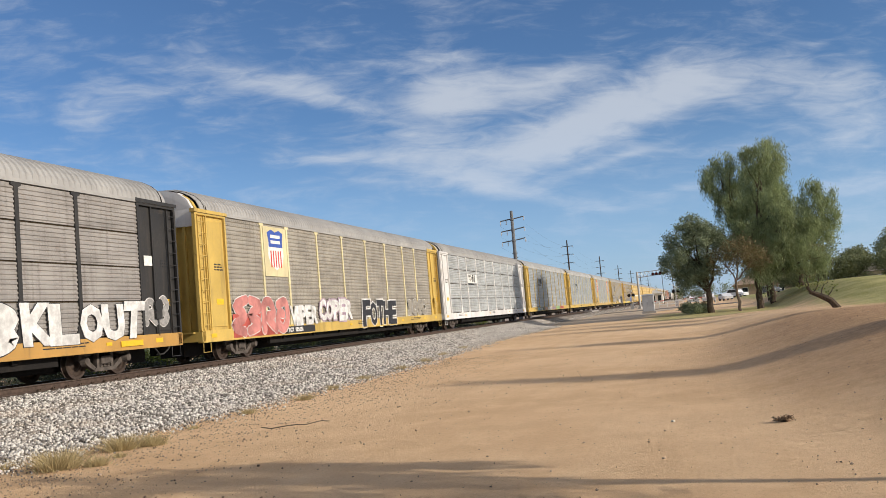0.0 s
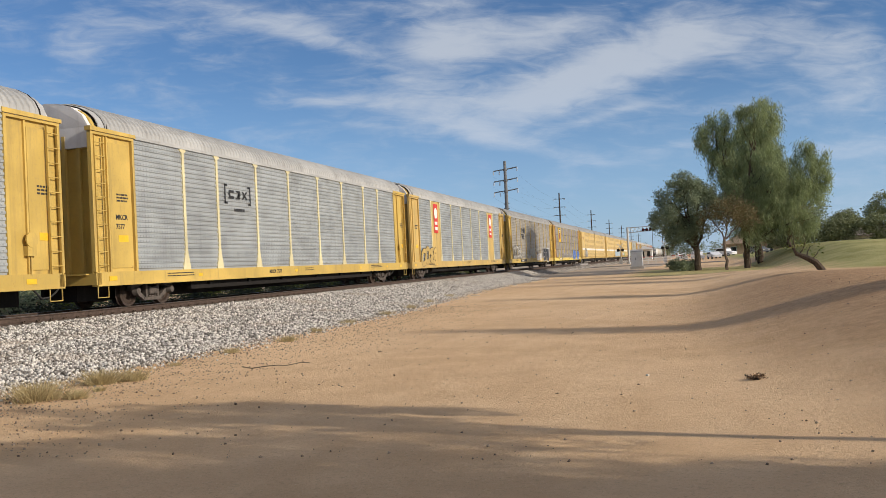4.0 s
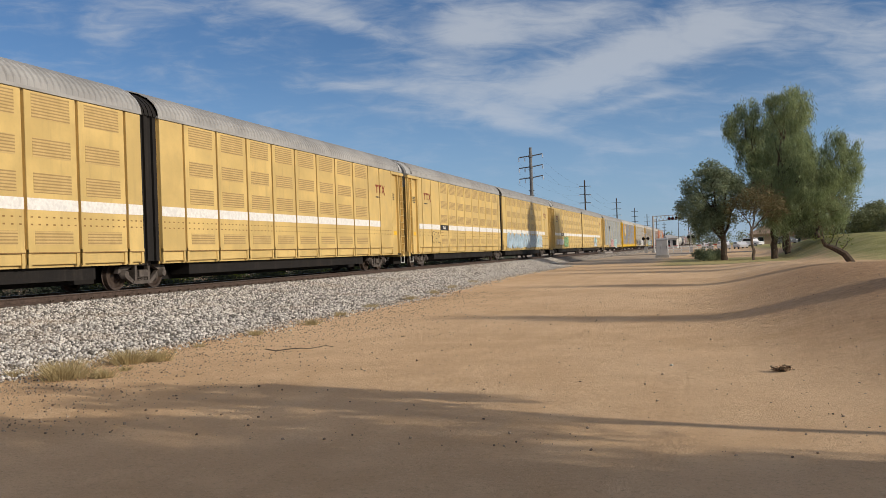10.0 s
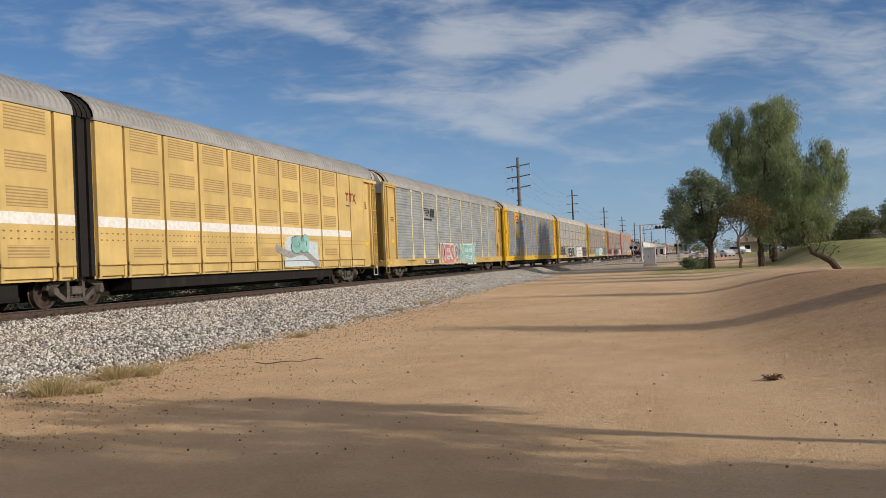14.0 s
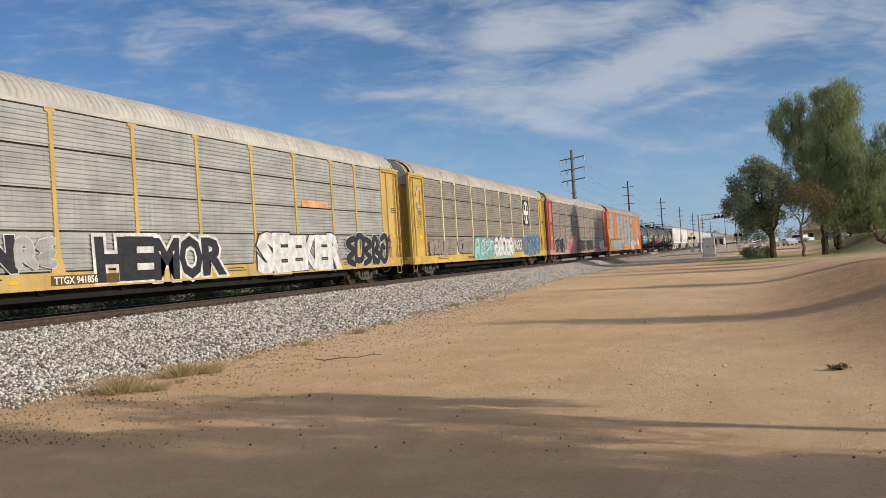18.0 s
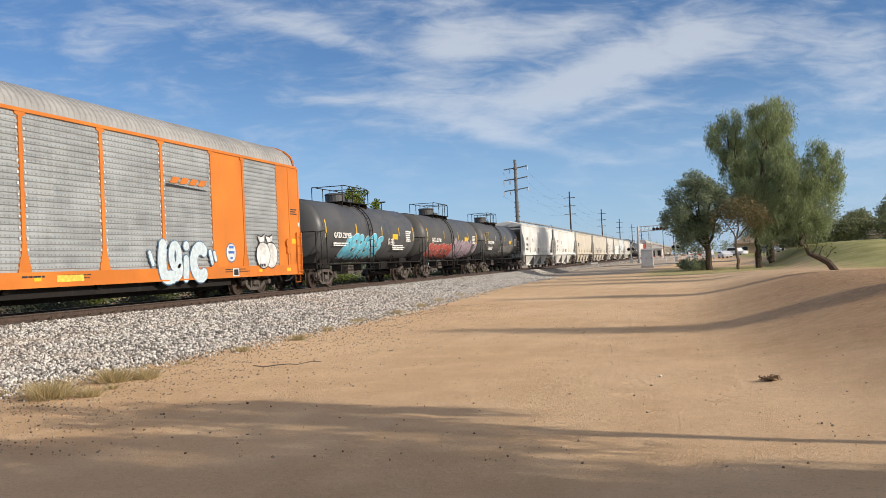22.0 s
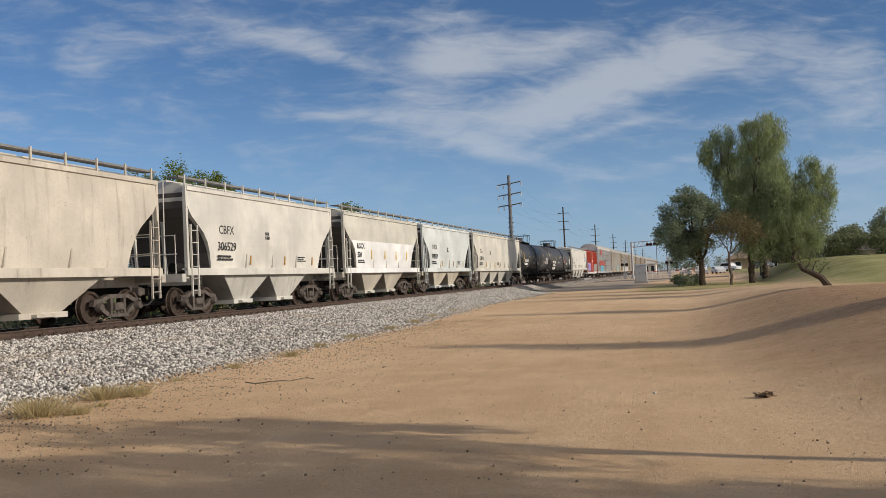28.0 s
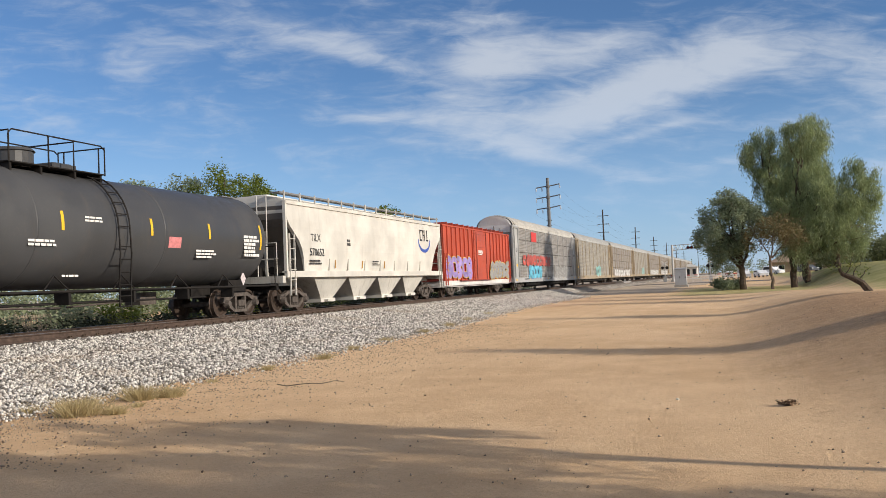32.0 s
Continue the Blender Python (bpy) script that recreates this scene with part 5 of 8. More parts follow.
# ---- railcars: x across towards the camera's side, y back from the leading end, z above the rail ----
LIVERY = dict(
    yellow=paint("yellow_car_paint", (0.56, 0.39, 0.105), 0.45, 0.22), old_yellow=paint("faded_yellow_car_paint", (0.70, 0.53, 0.12), 0.45, 0.5),
    bright=paint("bright_yellow_car_paint", (0.72, 0.44, 0.01), 0.15, 0.03), tan=paint("tan_yellow_car_paint", (0.56, 0.39, 0.135), 0.45, 0.2),
    cream=paint("cream_post_paint", (0.68, 0.60, 0.36), 0.3, 0.15), black=paint("black_car_paint", (0.035, 0.034, 0.034), 0.3, 0.1),
    white=paint("white_car_paint", (0.72, 0.70, 0.68), 0.25, 0.1), red=paint("faded_red_car_paint", (0.50, 0.165, 0.135), 0.45, 0.3),
    pink=paint("pinkish_post_paint", (0.48, 0.28, 0.22), 0.4, 0.35), orange=paint("orange_car_paint", (0.62, 0.19, 0.03), 0.3, 0.12),
    weathered=paint("weathered_tan_car_paint", (0.36, 0.29, 0.20), 0.6, 0.4),
    ttx=paint("deep_yellow_car_paint", (0.62, 0.445, 0.17), 0.22, 0.06), ochre=paint("ochre_rust_paint", (0.49, 0.28, 0.08), 0.6, 0.9),
    grey=paint("grey_car_paint", (0.42, 0.42, 0.42), 0.35, 0.15), boxred=paint("oxide_red_car_paint", (0.46, 0.085, 0.05), 0.3, 0.2),
)
SHEETS = dict(
    grey=galvanised("grey_sheet", (0.355, 0.375, 0.38), 0.2), pale=galvanised("pale_sheet", (0.46, 0.475, 0.475), 0.25), dull=galvanised("dull_brown_grey_sheet", (0.36, 0.33, 0.28), 0.45),
    brown=galvanised("brown_grey_sheet", (0.32, 0.285, 0.25), 0.5, False), dirty=galvanised("dirty_grey_sheet", (0.33, 0.31, 0.29), 0.5, False),
    slate=galvanised("slate_sheet", (0.27, 0.29, 0.33), 0.3), clean=galvanised("clean_grey_sheet", (0.42, 0.42, 0.40), 0.3, False),
)
ROOFS = dict(grey=paint("grey_roof_sheet", (0.35, 0.345, 0.335), 0.3, 0.06, 0.6), white=paint("white_roof_sheet", (0.52, 0.50, 0.46), 0.5, 0.1, 0.6),
             pale=paint("pale_roof_sheet", (0.42, 0.42, 0.41), 0.4, 0.06, 0.6), patchy=paint("flaking_white_roof_sheet", (0.50, 0.47, 0.43), 0.8, 0.3, 0.7))
SPRAY = dict(white=simple("white_spray", (0.64, 0.63, 0.61), 0.5, 0, 0.28, 3.0), black=simple("black_spray", (0.03, 0.03, 0.035), 0.5, 0, 0.3), red=simple("red_spray", (0.45, 0.09, 0.07), 0.5, 0, 0.4, 1.2),
             blue=simple("blue_spray", (0.07, 0.16, 0.46), 0.5, 0, 0.3, 1.5), sky=simple("light_blue_spray", (0.14, 0.47, 0.62), 0.5, 0, 0.35, 1.2), teal=simple("teal_spray", (0.24, 0.46, 0.44), 0.5, 0, 0.3, 1.4),
             rose=simple("faded_rose_spray", (0.50, 0.20, 0.18), 0.5, 0, 0.35, 1.2), silver=simple("silver_spray", (0.36, 0.35, 0.335), 0.45, 0.1, 0.3, 2.0), slate=simple("slate_blue_spray", (0.10, 0.17, 0.26), 0.5, 0, 0.3, 1.5), haze=simple("grey_blue_spray", (0.36, 0.47, 0.55), 0.5, 0, 0.25, 1.5), pale=simple("pale_blue_spray", (0.52, 0.60, 0.64), 0.5, 0, 0.15), green=simple("green_spray", (0.24, 0.44, 0.20), 0.5, 0, 0.3), grey=simple("grey_spray", (0.30, 0.29, 0.28), 0.5, 0, 0.3), mauve=simple("mauve_spray", (0.36, 0.27, 0.33), 0.5, 0, 0.35, 1.5),
             orange=simple("orange_spray", (0.62, 0.33, 0.17), 0.5, 0, 0.35, 1.5), violet=simple("violet_spray", (0.30, 0.22, 0.48), 0.5, 0, 0.35, 1.2), yellow=simple("yellow_spray", (0.74, 0.52, 0.08), 0.5, 0, 0.25))
REFLECT = simple("yellow_reflective_strip", (0.76, 0.47, 0.03), 0.4, 0, 0.08)
MARK_RED, MARK_BLUE = simple("logo_red", (0.60, 0.05, 0.04), 0.5, 0, 0.15), simple("logo_blue", (0.05, 0.10, 0.38), 0.5, 0, 0.15)
DARK = simple("dark_interior_and_seam", (0.05, 0.035, 0.02), 0.9, 0, 0.3)
SIDE = 1.5


def truck(parent, y, r=0.42):
    """A two-axle truck: bolster with side frames, axles and wheels."""
    b = part("truck", lambda bm: (block(bm, -1.12, 1.12, -0.2, 0.2, 0.34, 0.56, 0.02), block(bm, -0.28, 0.28, -0.28, 0.28, 0.56, 0.68)), STEEL, parent, (0, y, 0), "truck")
    h = 0.88

    def frame_side(bm):
        arch = [(-1.12, 0.48), (-1.06, 0.66), (-0.74, 0.69), (-0.45, 0.81), (0.45, 0.81), (0.74, 0.69), (1.06, 0.66), (1.12, 0.48)]
        slab(bm, arch + [(0.97, 0.50), (0.70, 0.57), (0.42, 0.69), (-0.42, 0.69), (-0.70, 0.57), (-0.97, 0.50)], 0.93, 1.08)
        slab(bm, [(-0.46, 0.15), (0.46, 0.15), (0.42, 0.25), (-0.42, 0.25)], 0.93, 1.08)
        for k in (-1, 1):
            slab(bm, [(k * 0.25, 0.22), (k * 0.25, 0.72), (k * 0.35, 0.72), (k * 0.35, 0.22)], 0.95, 1.07)
            slab(bm, [(k * 0.40, 0.15), (k * 0.38, 0.26), (k * 0.80, 0.56), (k * 0.96, 0.52), (k * 0.92, 0.44)], 0.94, 1.06)
        for k in (-0.15, 0.0, 0.15):
            for q in range(5):
                disc(bm, "z", (1.02, k, 0.28 + q * 0.06), 0.068, 0.036, 8)
        for k in (-1, 1):
            disc(bm, "x", (1.13, k * h, r + 0.03), (0.15, 0.10), 0.14, 12)

    for s in (1, -1):
        part("side_frame", frame_side, STEEL, b, (0, 0, 0), "side_frame", turn=(0, 0, 0 if s > 0 else 180))

    def wheel(bm):
        prof = [(0.075, 0.0), (0.075, 0.12), (0.02, 0.20), (0.0, r - 0.10), (0.06, r - 0.07), (0.065, r), (-0.06, r + 0.012), (-0.07, r + 0.035), (-0.085, r + 0.03), (-0.085, r - 0.08), (-0.02, r - 0.11), (-0.03, 0.20), (-0.08, 0.12), (-0.08, 0.0)]
        n = 22
        rings = [[(px, max(q, 0.004) * math.cos(k * math.tau / n), max(q, 0.004) * math.sin(k * math.tau / n)) for k in range(n)] for px, q in prof]
        loft(bm, rings)

    for k in (-1, 1):
        part("axle", lambda bm: disc(bm, "x", (0, 0, 0), 0.09, 1.5, 10), STEEL, b, (0, k * h, r), "axle")
        for s in (1, -1):
            part("wheel", wheel, TREAD, b, (s * 0.765, k * h, r), "wheel%.2f" % r, turn=(0, 0, 0 if s > 0 else 180))
    return b


def coupler(parent, y, way):
    """Draft gear, knuckle coupler and hose at one end."""
    def build(bm):
        block(bm, -0.12, 0.12, min(0, way * 0.45), max(0, way * 0.45), 0.74, 0.96, 0.02)
        block(bm, -0.17, 0.15, min(way * 0.4, way * 0.58), max(way * 0.4, way * 0.58), 0.70, 1.0, 0.03)
    c = part("coupler", build, STEEL, parent, (0, y, 0), "coupler%d" % way)
    part("air_hose", lambda bm: tube(bm, [(0.35, 0, 0.72), (0.36, way * 0.2, 0.55), (0.32, way * 0.4, 0.42), (0.2, way * 0.62, 0.40)], 0.028), HOSE, c, (0, 0, 0), "hose%d" % way)


def ladder(parent, y, x, z0, z1, mat, width=0.42, rungs=None, key="ladder"):
    n = rungs or round((z1 - z0) / 0.38)
    k = "%s%.2f%.2f%.2f" % (key, z0, z1, width)
    lad = part("ladder", lambda bm: (block(bm, -0.03, 0.03, 0, 0.04, z0, z1), block(bm, -0.03, 0.03, width - 0.04, width, z0, z1)), mat, parent, (x, y, 0), k)
    for i in range(n):
        z = z0 + (i + 0.5) * (z1 - z0) / n
        part("rung", lambda bm: tube(bm, [(0.03, 0.01, 0), (0.05, 0.03, 0), (0.05, width - 0.03, 0), (0.03, width - 0.01, 0)], 0.014, 5), mat, lad, (0, 0, z), k + "rung")
    return lad


ARCH = [(1.5, 5.06), (1.47, 5.22), (1.36, 5.42), (1.14, 5.62), (0.82, 5.78), (0.42, 5.89), (0.0, 5.92)]
ARCH = ARCH + [(-x, z) for x, z in ARCH[-2::-1]]


def ribbed_roof(length, pitch=0.22):
    def build(bm):
        rings, y, k = [], 0.0, 0
        while y < length:
            up = (0, 1, 1, 0)[k % 4] * 0.030
            rings.append([(x * (1 + up / 1.5 * min(1.0, (z - 5.06) / 0.16)), y, z + up * min(1.0, (z - 5.06) / 0.16)) for x, z in ARCH])
            y += pitch * (0.12, 0.22, 0.12, 0.54)[k % 4]
            k += 1
        rings.append([(x, length, z) for x, z in ARCH])
        loft(bm, rings, caps=False, closed=False)
    return build


def ribbed_sheet(width, z0, z1, pitch=0.155):
    """A side panel with pressed ribs along the car."""
    def build(bm):
        prof, z = [(0.0, z0)], z0
        while z + pitch < z1 + 0.01:
            prof += [(0.0, z + pitch * 0.35), (0.026, z + pitch * 0.5), (0.026, z + pitch * 0.85), (0.0, z + pitch)]
            z += pitch
        prof.append((0.0, z1))
        a = [bm.verts.new((x, 0, z)) for x, z in prof]
        b = [bm.verts.new((x, width, z)) for x, z in prof]
        for i in range(len(prof) - 1):
            bm.faces.new((a[i], b[i], b[i + 1], a[i + 1]))
        block(bm, -0.02, -0.005, 0, width, z0, z1)
    return build


BAYS = (2.65, 2.11, 2.87, 2.80, 2.97, 2.80, 2.87, 2.11, 2.65)
LONG = 27.67
SEAMS = (1.07, 2.04, 3.03, 4.03, 4.97)


def running_gear(car, length, centre, r=0.42):
    truck(car, centre, r), truck(car, length - centre, r)
    coupler(car, -0.05, -1), coupler(car, length + 0.05, 1)


def autorack(label, frame_mat, sheets, roof, post=None, end=None, seams=False, cap="white", sill=None, skip=(), fills=None, rear=None, door=None, flush=False):
    """A tri-level enclosed car carrier."""
    frame_mat = LIVERY[frame_mat]
    post, end, sill = LIVERY[post] if post else frame_mat, LIVERY[end] if end else frame_mat, LIVERY[sill] if sill else frame_mat
    sh, rf, cp = SHEETS[sheets], ROOFS[roof], LIVERY[cap] if cap in ("white", "yellow", "ochre") else ROOFS[cap]
    car = thing("autorack_car", label, "railcar", "cars of the freight train")
    part("deck", cubic(-1.40, 1.40, 0.1, LONG - 0.1, 0.86, 1.0), BLACK, car, key="rack_deck")
    part("center_sill", lambda bm: [block(bm, -0.45, 0.45, 0.5, LONG - 0.5, 0.24, 0.86), block(bm, 1.05, 1.2, 5.2, LONG - 5.2, 0.40, 0.86), block(bm, -1.2, -1.05, 1.0, LONG - 1.0, 0.34, 0.86)] + [block(bm, -1.3, 1.3, k, k + 0.18, 0.55, 0.86) for k in (6.2, 9.0, 11.8, 15.2, 18.0, 20.8)], BLACK, car, key="rack_center_sill")
    part("brake_cylinder", lambda bm: (disc(bm, "y", (0.75, 9.9, 0.62), 0.18, 1.1, 12), block(bm, 0.5, 1.0, 16.0, 16.9, 0.42, 0.78), tube(bm, [(0.9, 5, 0.55), (0.9, 22, 0.55)], 0.03)), BLACK, car, key="rack_brake")
    for s in (1, -1):
        part("side_sill", lambda bm: (block(bm, 1.36, 1.5, 0.05, LONG - 0.05, 0.70, 1.05), block(bm, 1.30, 1.52, 0.05, LONG - 0.05, 0.655, 0.70)), sill, car, key="rack_sill", turn=(0, 0, 0) if s > 0 else (0, 0, 180), at=(0, 0, 0) if s > 0 else (0, LONG, 0))
        part("top_rail", cubic(1.38, 1.5, 0.15, LONG - 0.15, 4.97, 5.06), frame_mat if flush else rf, car, key="rack_top_rail", turn=None if s > 0 else (0, 0, 180), at=(0, 0, 0) if s > 0 else (0, LONG, 0))
    part("far_side", lambda bm: ribbed_sheet(LONG - 3.8, 1.05, 4.97, 0.30)(bm), sh, car, (-1.40, LONG - 1.9, 0), "rack_far", turn=(0, 0, 180))
    y = 1.92
    for i, w in enumerate(BAYS):
        m = LIVERY[fills[i]] if fills and i in fills else sh
        plain_bay = fills and i in fills
        levels = list(zip(SEAMS, SEAMS[1:])) if seams else [(1.05, 4.97)]
        for a, b in levels:
            if plain_bay:
                part("side_panel", cubic(0, 0.02, 0.03, w - 0.03, a, b), m, car, (1.44, y, 0), "flat%.2f%.2f" % (w, a))
            else:
                part("side_panel", ribbed_sheet(w, a + (0.025 if seams else 0), b - (0.025 if seams else 0), 0.118 if seams else 0.155), m, car, (1.44, y, 0), "sheet%.2f%.2f%d" % (w, a, seams))
        y += w
        if i < 8 and i not in skip:
            def stake(bm):
                slab(bm, [(-0.22, 1.0), (-0.20, 1.15), (-0.09, 1.55), (-0.065, 1.8), (-0.065, 4.85), (-0.17, 4.90), (-0.17, 4.99), (0.17, 4.99), (0.17, 4.90), (0.065, 4.85), (0.065, 1.8), (0.09, 1.55), (0.20, 1.15), (0.22, 1.0)], 1.43, 1.488)
            part("post", stake, post, car, (0, y, 0), "rack_post")
    # dark sheet behind the panels paints in the unlit interior at the seams
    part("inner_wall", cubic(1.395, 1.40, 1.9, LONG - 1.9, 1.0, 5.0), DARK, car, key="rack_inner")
    part("roof", ribbed_roof(LONG - 1.3), rf, car, (0, 0.65, 0), "rack_roof")
    for s, y0 in ((1, 0.0), (-1, LONG)):
        turn = (0, 0, 0) if s > 0 else (0, 0, 180)
        if s < 0 and rear:
            end = LIVERY[rear]

        def leaf(bm):
            prof = [(1.30, 0.95), (1.30, 5.0)] + [(x * 0.9, z - 0.06) for x, z in ARCH[1:-1]] + [(-1.30, 5.0), (-1.30, 0.95)]
            loft(bm, [[(x, 0.22 + 0.10 * (x / 1.3) ** 2, z) for x, z in prof], [(x, 0.34 + 0.10 * (x / 1.3) ** 2, z) for x, z in prof]])
            for k in (-0.9, -0.45, 0.0, 0.45, 0.9):
                block(bm, k - 0.05, k + 0.05, 0.15 + 0.08 * k * k, 0.24 + 0.08 * k * k, 1.0, 4.9)
        d = part("end_door", leaf, LIVERY[door] if door else end, car, (0, y0, 0), "rack_door", turn=turn)
        top = [(1.30, 4.55), (1.30, 5.12), (1.12, 5.46), (0.80, 5.70), (0.42, 5.82), (0.0, 5.86), (-0.42, 5.82), (-0.80, 5.70), (-1.12, 5.46), (-1.30, 5.12), (-1.30, 4.55)]
        part("door_top", lambda bm: loft(bm, [[(x, yy + 0.10 * (x / 1.3) ** 2, z) for x, z in top] for yy in (0.08, 0.46)]), cp, d, key="rack_door_top", label="pale upper door panel")
        part("door_seam", cubic(-0.02, 0.02, 0.13, 0.16, 1.0, 5.1), DARK, d, key="door_seam")

        def hood(bm):
            rings = [[(x * k, yy, 5.06 + (z - 5.06) * k) for x, z in ARCH] for yy, k in ((0.42, 0.955), (0.43, 0.975), (0.70, 0.985))]
            loft(bm, rings, caps=False, closed=False)
        part("end_hood", hood, rf, car, (0, y0, 0), "rack_hood", turn=turn)
        part("hood_edge", lambda bm: tube(bm, [(x * 1.01, 0.44 if flush else 0.70, z * 1.003) for x, z in ARCH], 0.045 if flush else 0.018, 5), frame_mat if flush else BLACK, car, (0, y0, 0), "rack_hood_edge%d" % flush, turn=turn)
        part("end_sill", lambda bm: (block(bm, -1.5, 1.5, 0.0, 0.22, 0.70, 1.02), block(bm, -1.25, 1.25, -0.12, 0.0, 0.98, 1.02)), sill, car, (0, y0, 0), "rack_end_sill", turn=turn)
        part("step", lambda bm: tube(bm, [(1.46, 0.10, 0.70), (1.46, 0.10, 0.34), (1.46, 0.55, 0.34), (1.46, 0.55, 0.70)], 0.018, 5), frame_mat, car, (0, y0, 0) if s > 0 else (0, y0 - 0.65, 0), "rack_step")
        ys = y0 if s > 0 else y0 - 1.95
        if flush:
            e = part("end_panel", cubic(1.37, 1.47, 0, 1.95, 1.02, 5.0), end, car, (0, ys, 0), "rack_flush_corner")
            part("stile", cubic(1.47, 1.485, 0.86 if s > 0 else 0.98, 0.93 if s > 0 else 1.05, 1.05, 4.97), end, e, key="rack_flush_stile%d" % s)
            part("corner_post", cubic(1.47, 1.485, 0.0 if s > 0 else 1.86, 0.09 if s > 0 else 1.95, 1.05, 4.97), end, e, key="rack_flush_post%d" % s)
            ladder(car, ys + (0.02 if s > 0 else 1.50), 1.52, 0.62, 2.35, frame_mat, 0.42, 5, "short_ladder")
            out = 0.045
        else:
            # corner panel with a recessed hinged sheet
            e = part("end_panel", cubic(1.37, 1.40, 0, 1.95, 1.02, 5.0), end, car, (0, ys, 0), "rack_corner")
            for q in (0.0, 1.85):
                part("corner_post", cubic(1.40, 1.49, q, q + 0.10, 1.05, 4.90), end, e, key="rack_corner_post%.1f" % q)
            part("header", cubic(1.40, 1.49, 0.0, 1.95, 4.90, 4.98), end, e, key="rack_header")
            part("stile", cubic(1.40, 1.46, 0.70, 0.76, 1.05, 4.90), end, e, key="rack_stile")
            part("corner_hood", lambda bm: slab(bm, [(-0.05, 4.98), (-0.05, 5.10), (2.0, 5.08), (2.0, 4.98)], 1.34, 1.53), end, car, (0, ys, 0), "rack_corner_hood")
            part("hinge_panel", cubic(1.40, 1.425, 0.82, 1.80, 1.15, 4.75, bevel=0.008), end, e, key="rack_hinge_panel")
            ladder(car, ys + (0.10 if s > 0 else 1.43), 1.50, 1.05, 4.85, frame_mat, 0.42, 10)
            out = 0.0
        part("caution_plate", cubic(1.425, 1.43, 1.15, 1.60, 1.9, 2.1), REFLECT, e, (out, 0, 0), "caution", label="yellow caution plate")
        bars(e, 1.12, 3.3, 0.6, 3, INK, 1.426 + out, 0.05, 0.04, int(y0) + len(label))
        patch("reflector", car, ys + 0.55, ys + 0.90, 0.80, 0.93, REFLECT, 1.503)
    for k, wide in ((3.4, 1.7), (13.6, 1.1), (21.6, 1.9)):
        bars(car, k, 0.96, wide, 2, INK, 1.503, 0.03, 0.05, len(label) + int(k))
    part("handbrake", lambda bm: (disc(bm, "x", (1.53, LONG - 1.2, 1.9), 0.20, 0.04, 12), block(bm, 1.42, 1.54, LONG - 1.35, LONG - 1.05, 1.5, 1.75), tube(bm, [(1.5, LONG - 1.2, 1.5), (1.5, LONG - 1.2, 1.0)], 0.02)), frame_mat, car, key="rack_handbrake")
    for k in (5.2, 12.6, 20.0, 24.0):
        patch("reflector", car, k, k + 0.24, 0.82, 0.91, REFLECT, 1.503)
    running_gear(car, LONG, 3.2)
    return car


def bay(i):
    """The y of the bay's start and end."""
    a = 1.92 + sum(BAYS[:i])
    return a + 0.1, a + BAYS[i] - 0.1


def shield_plate(car, i, field, top, low, z0=2.95, z1=4.88, words=True):
    """The yellow plate with a striped shield, in plain shapes."""
    a, b = bay(i)
    p = part("emblem_plate", cubic(1.475, 1.49, a, b, z0, z1), field, car, label="painted plate with a striped shield")
    c, w, h = (a + b) / 2, (b - a) * 0.34, (z1 - z0) * 0.40
    m = (z0 + z1) / 2 + 0.08
    out = [(-1, 0.85), (-0.5, 1.0), (0, 0.88), (0.5, 1.0), (1, 0.85), (0.85, 0.4), (1.0, -0.3), (0.75, -0.75), (0, -1.05), (-0.75, -0.75), (-1.0, -0.3), (-0.85, 0.4)]
    part("shield", lambda bm: slab(bm, [(c + w * u, m + h * v) for u, v in out], 1.490, 1.494), low, p)
    part("shield_top", lambda bm: slab(bm, [(c + w * u, m + h * v) for u, v in ((-1, 0.85), (-0.5, 1.0), (0, 0.88), (0.5, 1.0), (1, 0.85), (0.85, 0.35), (0.88, 0.12), (-0.88, 0.12), (-0.85, 0.35))], 1.494, 1.498), top, p)
    if words:
        marks("shield_bars", lambda bm: [block(bm, 1.498, 1.501, c - w * 0.6, c + w * 0.6, m + h * k, m + h * (k + 0.16)) for k in (0.58, 0.30)], WHITE, p)
    return p


def horse_mark(car, i, z, mat, wide=1.0):
    """A galloping emblem and letters, as plain slanted shapes."""
    a, b = bay(i)
    y = a + 0.15

    def build(bm):
        for k in range(5):
            slab(bm, [(y + 0.10 * k, z + 0.50 - k * 0.10), (y + 0.75 * wide, z + 0.50 - k * 0.10), (y + 0.70 * wide, z + 0.45 - k * 0.10), (y + 0.10 * k - 0.03, z + 0.45 - k * 0.10)], 1.476, 1.482)
        slab(bm, [(y + 0.75 * wide, z + 0.52), (y + 1.05 * wide, z + 0.35), (y + 1.0 * wide, z + 0.1), (y + 0.85 * wide, z + 0.3)], 1.476, 1.482)
        for k in (1.18, 1.62):
            slab(bm, [(y + k * wide, z), (y + (k + 0.1) * wide, z + 0.5), (y + (k + 0.42) * wide, z + 0.5), (y + (k + 0.32) * wide, z)], 1.476, 1.482)
    p = marks("emblem", build, mat, car, label="dark slanted railway emblem")
    bars(car, y, z - 0.1, 1.9 * wide, 1, mat, 1.476, 0.11, 0.05, i)
    return p


UNIT, PAIR = 21.4, 43.6
TTX_BAYS = (2.45, 4.07, 5.71, 7.46, 9.34, 11.23, 13.08, 14.98, 16.87, 18.73, 20.65)
TTX_REAR = (3.46, 4.93, 6.78, 8.75, 10.61, 12.56, 14.44, 16.29, 18.23, 20.12)


